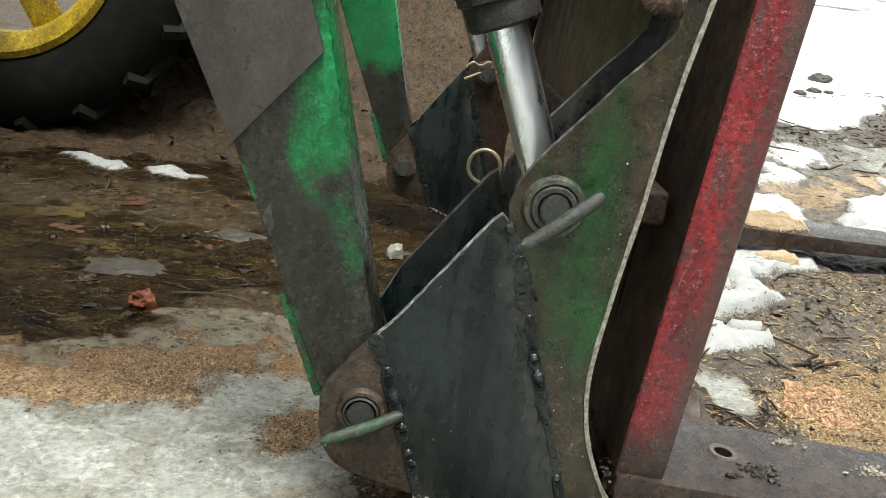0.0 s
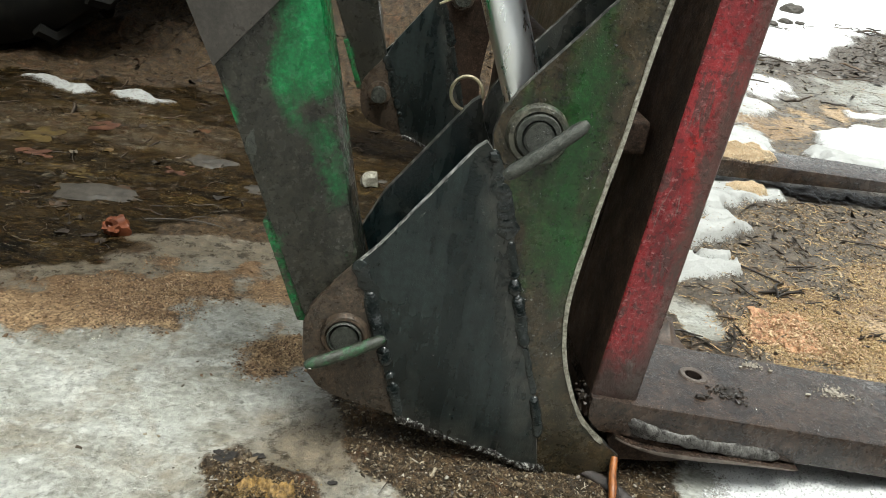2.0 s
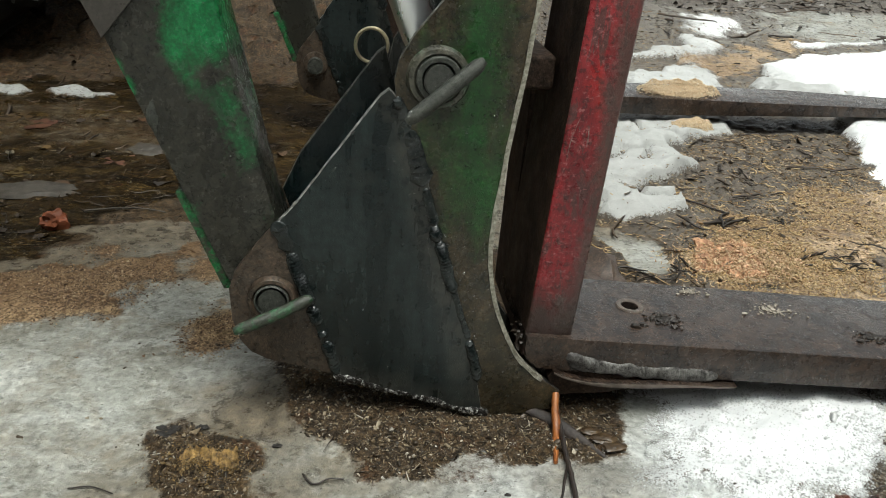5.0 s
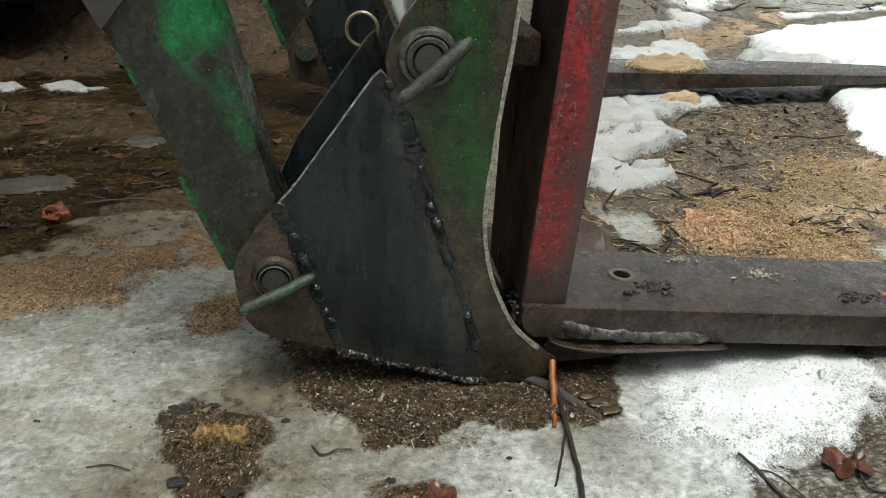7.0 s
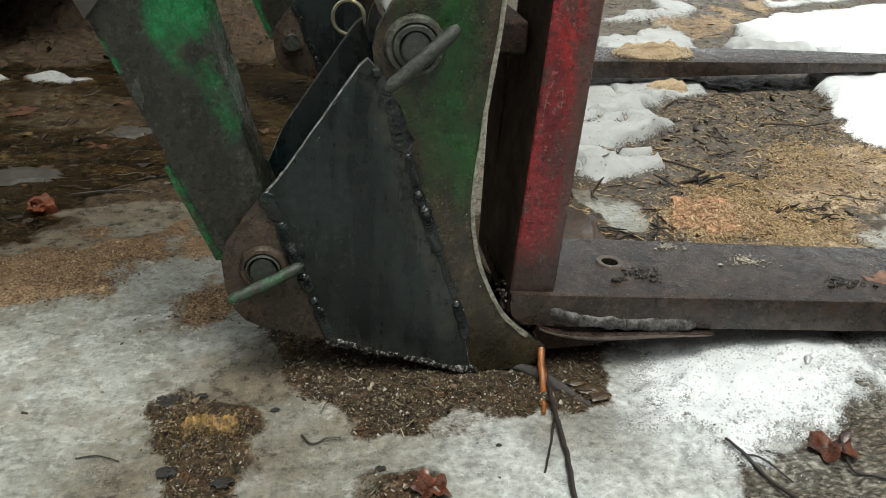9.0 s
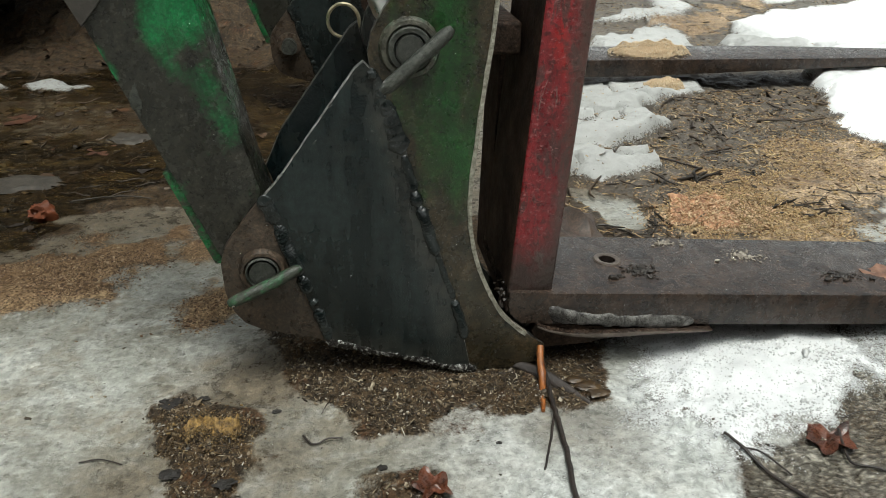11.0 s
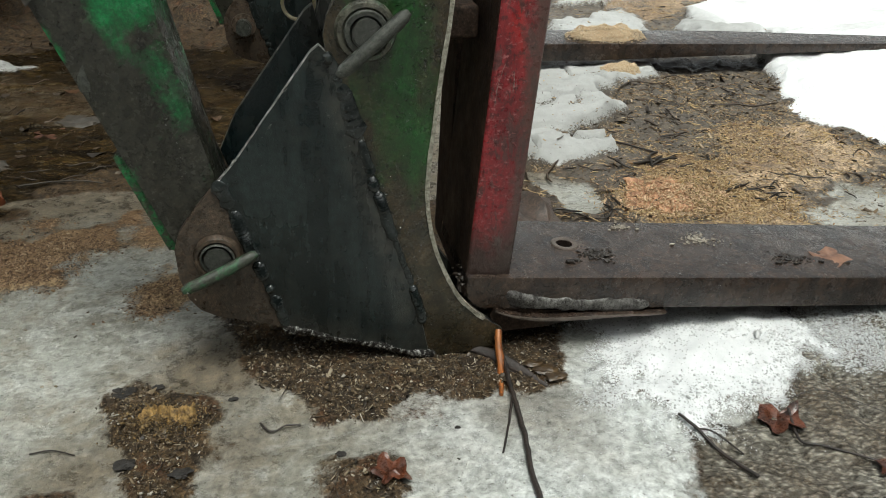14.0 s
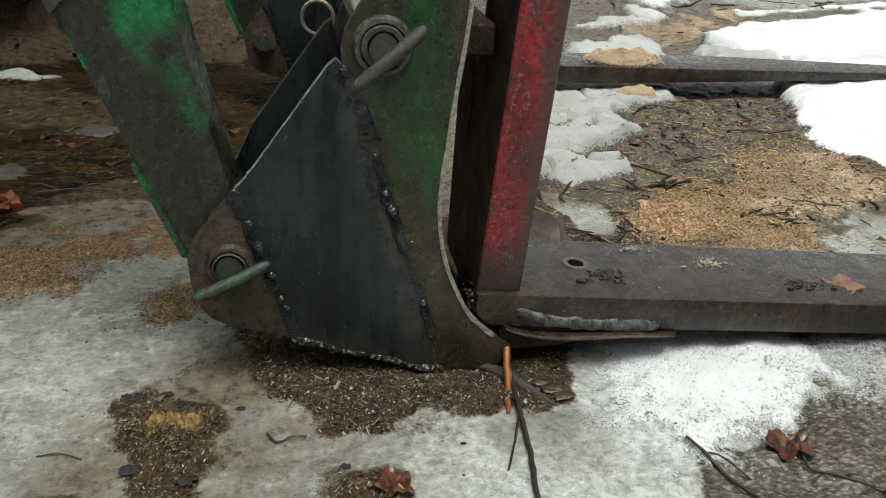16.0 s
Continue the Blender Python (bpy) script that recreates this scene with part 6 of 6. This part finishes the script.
def pad(outline, thick, ragged, seed, step=0.0022, lump=0.0025, fine=160.0):
    """A ragged, broken slab or crust lying on the ground inside an outline of the plan."""
    xs, ys = [p[0] for p in outline], [p[1] for p in outline]
    u, v = np.meshgrid(np.arange(min(xs) - ragged, max(xs) + ragged, step), np.arange(min(ys) - ragged, max(ys) + ragged, step))
    d = outside(outline, u, v) + ragged * vnoise(u, v, 0.35 / ragged, seed, 3)
    bm, rows = bmesh.new(), {}
    for j in range(u.shape[0]):
        for i in range(u.shape[1]):
            if d[j, i] < 0:
                x, y = float(u[j, i]), float(v[j, i])
                w = Vector((x, y, seed))
                top = thick * min(1.0, (-d[j, i] / (thick * 1.5)) ** 0.5) + lump * (noise.noise(w * fine) + 0.6 * noise.noise(w * fine * 2.7))
                rows[i, j] = (bm.verts.new((x, y, ground_z(x, y) + max(top, 0.0006))), bm.verts.new((x, y, ground_z(x, y) - 0.003)))
    for (i, j), (a, low) in rows.items():
        ring = [(i, j), (i + 1, j), (i + 1, j + 1), (i, j + 1)]
        if all(k in rows for k in ring):
            bm.faces.new([rows[k][0] for k in ring])
            bm.faces.new([rows[k][1] for k in ring[::-1]])
    for e in [e for e in bm.edges if len(e.link_faces) == 1]:
        a, b = e.verts
        if a.is_valid and b.is_valid:
            e.tag = True
    twin = {a: low for a, low in rows.values()}
    for e in [e for e in bm.edges if e.tag and e.verts[0] in twin and e.verts[1] in twin]:
        a, b = e.verts
        bm.faces.new((b, a, twin[a], twin[b]))
    bmesh.ops.delete(bm, geom=[v for v in bm.verts if not v.link_faces], context="VERTS")
    bmesh.ops.recalc_face_normals(bm, faces=bm.faces)
    return bm


def where_golden(x, y, c):
    return c[DUST] * c[6] * (0.35 + 1.3 * math.exp(-((x - 0.72) / 0.15) ** 2 - ((y - 1.07) / 0.11) ** 2))


RIGHT, LEFT, FRONT = (0.4, 1.7, 0.85, 1.8), (-0.7, 0.1, 0.82, 1.2), (-0.2, 0.42, 0.45, 0.95)
scatter("sawdust_grains", 27000, M_DUST, lambda x, y, c: c[DUST] ** 1.3 * (0.25 + 0.75 * c[6]) + 0.12 * c[DEBRIS] * c[6], 0.0021, "pale sawdust and shavings strewn over the mud", 1, boxes=(RIGHT, RIGHT, RIGHT, (1.0, 2.1, 2.3, 3.2)))
scatter("sawdust_grains", 15000, M_BROWN, lambda x, y, c: c[DUST] ** 2 * 1.6 * (0.25 + 0.75 * c[6]) * (0.3 + 0.7 * float(ease(-0.42, -0.2, x))), 0.0015, "damp brown sawdust on the ice", 2, boxes=(LEFT,), slim=0.6, thick=0.3, tilt=0.8)
scatter("wood_shavings", 8000, M_DUST, where_golden, 0.0023, "fresh golden wood shavings in a heap", 3, up=0.002, boxes=((0.5, 0.95, 0.9, 1.3), (0.5, 1.5, 0.9, 1.6)), slim=0.35, thick=0.1, tilt=0.7)
scatter("wood_chips", 19000, M_CHIP, lambda x, y, c: (c[DEBRIS] + 0.3 * c[DUST]) * (0.2 + 0.8 * c[6]), 0.0042, "dark wet wood chips trodden into the mud", 4, boxes=(RIGHT, RIGHT, (0.6, 2.6, 2.0, 3.4)), slim=0.3, tilt=0.7)
scatter("soil_crumbs", 15000, M_CRUMB, lambda x, y, c: max(0, c[DEBRIS] - 0.45) * 1.8 if x > -0.16 and y < 0.9 else 0, 0.0019, "dark crumbs of soil and bark under the bracket", 5, boxes=(FRONT,), slim=0.5, thick=0.4, tilt=0.9)
WET = (-1.0, 0.35, 1.15, 2.25)
scatter_leaves("leaf_litter", 320, M_LITTER, lambda x, y, c: (c[LITTER] * 0.8 + c[DEBRIS] * 0.3) * (0.25 + 0.75 * c[6]), 0.0075, "soaked dark leaves and bark scraps in shallow water", 6, (WET,), 0.03, -0.0005)
scatter_leaves("leaf_litter", 46, M_FALLEN, lambda x, y, c: (c[LITTER] + 0.4 * c[DEBRIS]) * c[6], 0.013, "ochre, tan and red-brown fallen leaves in the litter", 33, (WET,), 0.04, 0.0)
scatter_leaves("bark_flakes", 2200, M_CLOD, lambda x, y, c: c[DEBRIS] if x < 0.35 * y else 0, 0.0062, "brown flakes of bark and leaf on the bank", 31, ((-1.6, 1.3, 2.1, 3.8),), 0.3)
scatter_fibres("root_fibres", 420, M_CLOD, lambda x, y, c: c[DEBRIS] + 0.4 * c[LITTER] if x < 0.35 * y else 0, 0.05, 0.0035, "thin brown roots and bark strips on the bank", 36, ((-1.6, 1.2, 1.7, 3.6),), 1.2, 0.004, 0.25)
scatter_fibres("litter_stalks", 260, M_TWIG, lambda x, y, c: c[LITTER] + 0.4 * c[DEBRIS], 0.030, 0.0016, "thin wet stalks in the litter", 37, (WET,), 0.7)
BEYOND = (0.7, 2.6, 2.0, 3.6)
FIELD = (1.3, 3.4, 3.1, 5.0)
scatter_fibres("straw_bits", 2800, M_DUST, lambda x, y, c: 0.5 * c[DEBRIS] + c[DUST], 0.012, 0.0011, "pale straw and curled wood fibre strewn over the mud", 27, (RIGHT, RIGHT, BEYOND), 1.6, 0.003)
scatter_fibres("curled_shavings", 70, M_DUST, lambda x, y, c: 0.6 * c[DEBRIS] + c[DUST], 0.026, 0.0017, "pale curled shavings and splinters in the mud", 28, (RIGHT, RIGHT, BEYOND), 2.2, 0.004)
scatter_fibres("twig_litter", 420, M_TWIG, lambda x, y, c: (max(0, c[DEBRIS] - 0.4) * 1.6 + 0.35 * c[DUST]) * (1.1 - c[6]), 0.022, 0.0020, "broken dark twigs lying in the mud", 7, (RIGHT, RIGHT, BEYOND), 0.6, 0.003)
scatter_fibres("twig_litter", 70, M_TWIG, lambda x, y, c: max(0, c[DEBRIS] - 0.5) * 2 + 0.2 * c[DUST], 0.055, 0.0030, "long dark sticks lying in the mud", 29, (RIGHT, BEYOND), 0.5, 0.005, 0.12)
scatter_leaves("bark_flakes", 2600, M_PEBBLY, lambda x, y, c: max(0, c[DEBRIS] - 0.3) if x > 0.38 * y else 0, 0.0095, "grey and brown scraps of bark and stone on the thawed field", 46, (FIELD,), 0.3, 0.001, 0.6)
scatter_fibres("twig_litter", 160, M_TWIG, lambda x, y, c: (c[DEBRIS] + 0.4 * c[ICE]) if x > 0.38 * y else 0, 0.11, 0.006, "bent dark branches on the thawed field", 47, (FIELD,), 0.8, 0.01, 0.15)
scatter_leaves("bark_flakes", 1500, M_CHIP, lambda x, y, c: c[DEBRIS] + 0.3 * c[DUST], 0.0045, "wet flakes of bark trodden into the mud", 38, (RIGHT, RIGHT, BEYOND), 0.4, 0.0, 0.45)
scatter_leaves("bark_flakes", 420, M_BARKS, lambda x, y, c: max(0, c[DEBRIS] - 0.75) * 3, 0.0050, "black wet bark scraps in the mud", 39, (RIGHT, RIGHT, BEYOND), 0.5, 0.001, 0.45)
scatter_leaves("bark_flakes", 2600, M_CRUMB, lambda x, y, c: max(0, c[DEBRIS] - 0.4) * 1.7 if x > -0.2 and y < 0.9 else 0, 0.0021, "brown scraps of bark and leaf under the bracket", 34, (FRONT,), 0.6, 0.001, 0.55)
scatter_fibres("twig_litter", 260, M_TWIG, lambda x, y, c: max(0, c[DEBRIS] - 0.4), 0.013, 0.0009, "fine dark twigs and needles in the mud", 8, (FRONT,), 0.9, 0.002)
scatter("bark_fibres", 2200, M_CRUMB, lambda x, y, c: max(0, c[DEBRIS] - 0.4) * 1.7 if x > -0.13 and y < 0.9 else 0, 0.0052, "brown bark fibres and needles under the bracket", 18, up=0.001, boxes=(FRONT,), slim=0.09, thick=0.08, tilt=0.5)
scatter("grit", 60, M_CRUMB, lambda x, y, c: c[ICE] + c[SNOW] * 0.5, 0.0019, "dark grit frozen into the ice", 9, boxes=((-0.4, 0.75, 0.42, 0.85),), slim=0.7, thick=0.4)

scatter_fibres("twig_litter", 20, M_BARKS, lambda x, y, c: math.exp(-((x - 0.85) / 0.06) ** 2 - ((y - 1.085) / 0.035) ** 2), 0.042, 0.0026, "tangle of black wet twigs in the sawdust", 19, ((0.70, 1.0, 1.0, 1.2),), 0.5, 0.005, 0.2)
scatter_fibres("twig_litter", 11, M_BARKS, lambda x, y, c: math.exp(-((x - 0.74) / 0.06) ** 2 - ((y - 1.245) / 0.022) ** 2), 0.050, 0.0028, "tangle of black wet twigs in the mud", 22, ((0.60, 0.95, 1.15, 1.35),), 0.5, 0.005, 0.2)
scatter_fibres("twig_litter", 12, M_BARKS, lambda x, y, c: math.exp(-((x - 0.56) / 0.05) ** 2 - ((y - 1.04) / 0.02) ** 2), 0.045, 0.0030, "black wet twigs beside the fork tine", 24, ((0.45, 0.70, 0.98, 1.10),), 0.5, 0.005, 0.2)
scatter("soil_crumbs", 1600, M_GOLD, lambda x, y, c: math.exp(-((x + 0.050) / 0.032) ** 2 - ((y - 0.630) / 0.022) ** 2), 0.0012, "yellow-brown crumbs round the clod", 23, up=0.005, boxes=((-0.15, 0.03, 0.58, 0.72),), slim=0.6, thick=0.5, tilt=0.9)
scatter("snow_grains", 11000, M_SNOW, lambda x, y, c: min(1.0, 4 * c[SNOW] * (1.15 - c[SNOW])) * (0.3 + 0.7 * c[6]) if c[SNOW] > 0.3 else 0, 0.0012, "loose grains of wet snow beside the fork", 41, boxes=((0.36, 0.95, 0.48, 0.86),), slim=0.8, thick=0.6, tilt=0.9)


def dust_pile(cx, cy, cz, rx, ry, h, slope, seed, label, material=M_PALE, grain=0.0021):
    """A ragged heap of sawdust with loose grains."""
    r = np.random.RandomState(seed)
    bm = blob((cx, cy, cz), (rx * 0.80, ry * 0.75, h * 0.60), seed, 4, 0.20)
    for v in bm.verts:
        v.co.z = max(v.co.z, cz - 0.002) - slope * (v.co.x - cx) + 0.0035 * noise.noise(v.co * 110)
    for k in range(4600):
        a, d = r.uniform(0, math.tau), math.sqrt(r.rand()) * 1.10
        wide = 1 + 0.25 * noise.noise(Vector((math.cos(a) * 2, math.sin(a) * 2, seed)))
        x, y = cx + rx * d * wide * math.cos(a), cy + ry * d * wide * math.sin(a)
        lump = 0.80 + 0.45 * noise.noise(Vector((x * 40, y * 40, seed)))
        z = cz + h * lump * math.sqrt(max(0, 1 - d * d)) - slope * (x - cx)
        s = grain * math.exp(r.normal(0, 0.4))
        m = Matrix.LocRotScale((x, y, z + 0.001), Euler((r.rand() * 3, r.rand() * 3, r.rand() * 3)), (s, s * 0.6, s * 0.35))
        v = [bm.verts.new(m @ Vector((p, q, w))) for p in (-0.5, 0.5) for q in (-0.5, 0.5) for w in (-0.5, 0.5)]
        for f in ((0, 1, 3, 2), (4, 6, 7, 5), (0, 4, 5, 1), (2, 3, 7, 6), (0, 2, 6, 4), (1, 5, 7, 3)):
            bm.faces.new([v[q] for q in f])
    return solo("sawdust_heap", bm, material, label, "sawdust", "", 60, "stuff")


dust_pile(0.866, 1.866, 0.0860, 0.102, 0.056, 0.036, math.tan(radians(1.0)), 3, "pale heap of sawdust lying on a fork tine")
dust_pile(0.880, 1.785, ground_z(0.880, 1.785) - 0.003, 0.050, 0.022, 0.022, 0.0, 9, "small heap of sawdust on the ground beside the fork")

solo("clod", pad([(-0.083, 0.631), (-0.068, 0.646), (-0.040, 0.646), (-0.024, 0.651), (-0.016, 0.636), (-0.022, 0.619), (-0.040, 0.616), (-0.055, 0.625), (-0.072, 0.621)], 0.013, 0.007, 5, 0.0013, 0.0060, 150.0), M_ROCK, "yellow-brown clod half sunk in the ice", "clod")
solo("bark_flake", pad([(0.602, 1.045), (0.628, 1.11), (0.652, 1.172), (0.678, 1.145), (0.705, 1.160), (0.755, 1.178), (0.735, 1.13), (0.717, 1.092), (0.722, 1.05), (0.695, 1.030), (0.65, 1.045)], 0.004, 0.016, 14, 0.0026, 0.0065, 60.0), M_FLAKE_BARK, "broken pale orange slab of inner bark on the sawdust", "bark")
scatter("wood_shavings", 2600, M_FLAKE, lambda x, y, c: 0.5 * math.exp(-((x - 0.70) / 0.08) ** 2 - ((y - 1.08) / 0.06) ** 2), 0.0030, "pale orange bark shavings strewn round the slab", 43, up=0.007, boxes=((0.55, 0.90, 0.93, 1.24),), slim=0.4, thick=0.12, tilt=0.7)
scatter("wood_shavings", 7000, M_DUST, lambda x, y, c: math.exp(-((x - 0.77) / 0.07) ** 2 - ((y - 1.06) / 0.09) ** 2), 0.0020, "golden sawdust drifted against the fork tine", 44, up=0.004, boxes=((0.62, 0.95, 0.86, 1.26),), slim=0.4, thick=0.2, tilt=0.8)

# stones on the snow field, and a dark body added behind the wheel
for i, (x, y, r) in enumerate(((2.48, 5.25, 0.056), (2.14, 4.72, 0.030), (2.27, 4.84, 0.034), (2.38, 4.88, 0.022))):
    solo("stone", blob(on_ground(x, y, r * 0.1), (r * 1.3, r, r * 0.7), 80 + i, 4, 0.25), M_STONE, "grey stone in the snow field", "stone", "stones")


def log(points, radius, seed):
    bm = sweep(smooth(points, 12), radius, 40)
    for v in bm.verts:
        v.co += Vector((0.5, 0.2, 1)) * (0.10 * radius * noise.noise(v.co * (1.1 / radius) + Vector((seed, 0, 0))) + 0.05 * radius * noise.noise(v.co * (4.0 / radius)))
    return bm


# made up: fills the unidentified black area between tyre and boom
solo("log", log([(-1.15, 2.95, 0.50), (-0.85, 2.78, 0.47), (-0.62, 2.66, 0.44), (-0.40, 2.56, 0.41)], 0.15, 3), M_BARK, "added dark rounded body filling the black area behind the wheel", "log")

# ---- rain drops on the steel ----


def droplets(name, spots, seed, label, size=0.00030):
    """Beads on flat faces. A spot: corner, two edge vectors, outward normal, count, and the outline in x and z that it keeps to."""
    r = np.random.RandomState(seed)
    ang = np.arange(6) * math.tau / 6
    co, quads, made = [], [], 0
    for corner, eu, ev, out, count, fence in spots:
        corner, eu, ev, out = (np.array(v, dtype=float) for v in (corner, eu, ev, out))
        out /= np.linalg.norm(out)
        a, b = eu / np.linalg.norm(eu), ev / np.linalg.norm(ev)
        ring = np.outer(np.cos(ang), a) + np.outer(np.sin(ang), b)
        at = corner + np.outer(r.rand(count), eu) + np.outer(r.rand(count), ev)
        if fence:
            at = at[outside(fence, at[:, 0], at[:, 2]) < -0.002]
        for c in at:
            s = size * math.exp(r.normal(0, 0.45))
            co.append(np.concatenate((c + ring * s, c + ring * s * 0.7 + out * s * 0.5)))
            k = 12 * made
            quads += [(k + i, k + (i + 1) % 6, k + 6 + (i + 1) % 6, k + 6 + i) for i in range(6)]
            quads += [(k + 6, k + 7, k + 8, k + 9), (k + 6, k + 9, k + 10, k + 11)]
            made += 1
    me = raw_mesh(name, np.concatenate(co), np.array(quads), M_WATER)
    me.shade_smooth()
    return tagged(new(name, me), label, "water drops", kind="stuff")


FRONT_WAY = (0, -1, 0)


def along_bar(a, b, r, count):
    """Spots on the near and upper side of a round bar."""
    a, b = Vector(a), Vector(b)
    d = (b - a).normalized()
    side = Vector((0, -1, 0)) - d * d.dot(Vector((0, -1, 0)))
    up = d.cross(side)
    up = up if up.z > 0 else -up
    out = []
    for k in range(9):
        n = (side * math.cos(-0.7 + k * 0.25) + up * math.sin(-0.7 + k * 0.25)).normalized()
        e = d.cross(n) * 0.001
        out.append((tuple(a + d * 0.004 + n * r * 0.97), tuple((b - a) * 0.88), tuple(e), tuple(n), count, None))
    return out


def ring_fence(centre, r):
    return [(centre[0] + r * math.cos(a), centre[1] + r * math.sin(a)) for a in np.linspace(0, math.tau, 24)[:-1]]


PLATE_TUBE = [(-0.052, 0.520), (0.010, 0.247), (0.018, 0.20), (-0.012, 0.20), (-0.030, 0.29), (-0.075, 0.50)]
droplets("water_drops", [
    ((0.13, 0.6998, 0.02), (0.15, 0, 0), (0, 0, 0.50), FRONT_WAY, 1500, HORN),
    ((-0.03, 0.6998, 0.06), (0.10, 0, 0), (0, 0, 0.17), FRONT_WAY, 420, EAR),
    ((-0.10, 0.7118, 0.20), (0.13, 0, 0), (0, 0, 0.32), FRONT_WAY, 1100, PLATE_TUBE)],
    4, "fine rain drops beaded on the steel plates", 0.00042)
droplets("water_drops", [
    ((0.149, 0.6839, 0.356), (0.028, 0, 0), (0, 0, 0.028), FRONT_WAY, 80, ring_fence(PIN_HIGH, 0.0130)),
    ((0.130, 0.6918, 0.340), (0.066, 0, 0), (0, 0, 0.062), FRONT_WAY, 160, ring_fence(PIN_HIGH, 0.0285)),
    ((0.13, 0.6998, 0.30), (0.13, 0, 0), (0, 0, 0.20), FRONT_WAY, 140, HORN),
    ((-0.015, 0.6899, 0.12), (0.05, 0, 0), (0, 0, 0.05), FRONT_WAY, 60, ring_fence(PIN_LOW, 0.0125)),
    *along_bar((0.134, 0.6625, 0.339), (0.198, 0.6665, 0.393), 0.0066, 14),
    *along_bar((-0.023, 0.672, 0.127), (0.050, 0.688, 0.155), 0.0062, 7)],
    6, "larger rain drops on the pins and their handles", 0.00062)
droplets("water_drops", [
    ((0.0, 0.6978, 0.02), (0.22, 0, 0), (0, 0, 0.34), FRONT_WAY, 60, patch_outline(0)),
    ((0.17, 0.6998, 0.02), (0.05, 0, 0), (0, 0, 0.20), FRONT_WAY, 500, HORN)],
    7, "scattered rain drops along the weld seams", 0.00055)
down = math.tan(radians(4.4))
droplets("water_drops", [
    ((0.322, 0.703, 0.1002), (0.55, 0, -0.55 * down), (0, 0.145, 0), (down, 0, 1), 400, None),
    ((0.322, 0.6998, 0.062), (0.55, 0, -0.55 * down), (0.0, 0, 0.036), FRONT_WAY, 260, None)],
    5, "fine rain drops and slush specks on the fork tine", 0.0005)
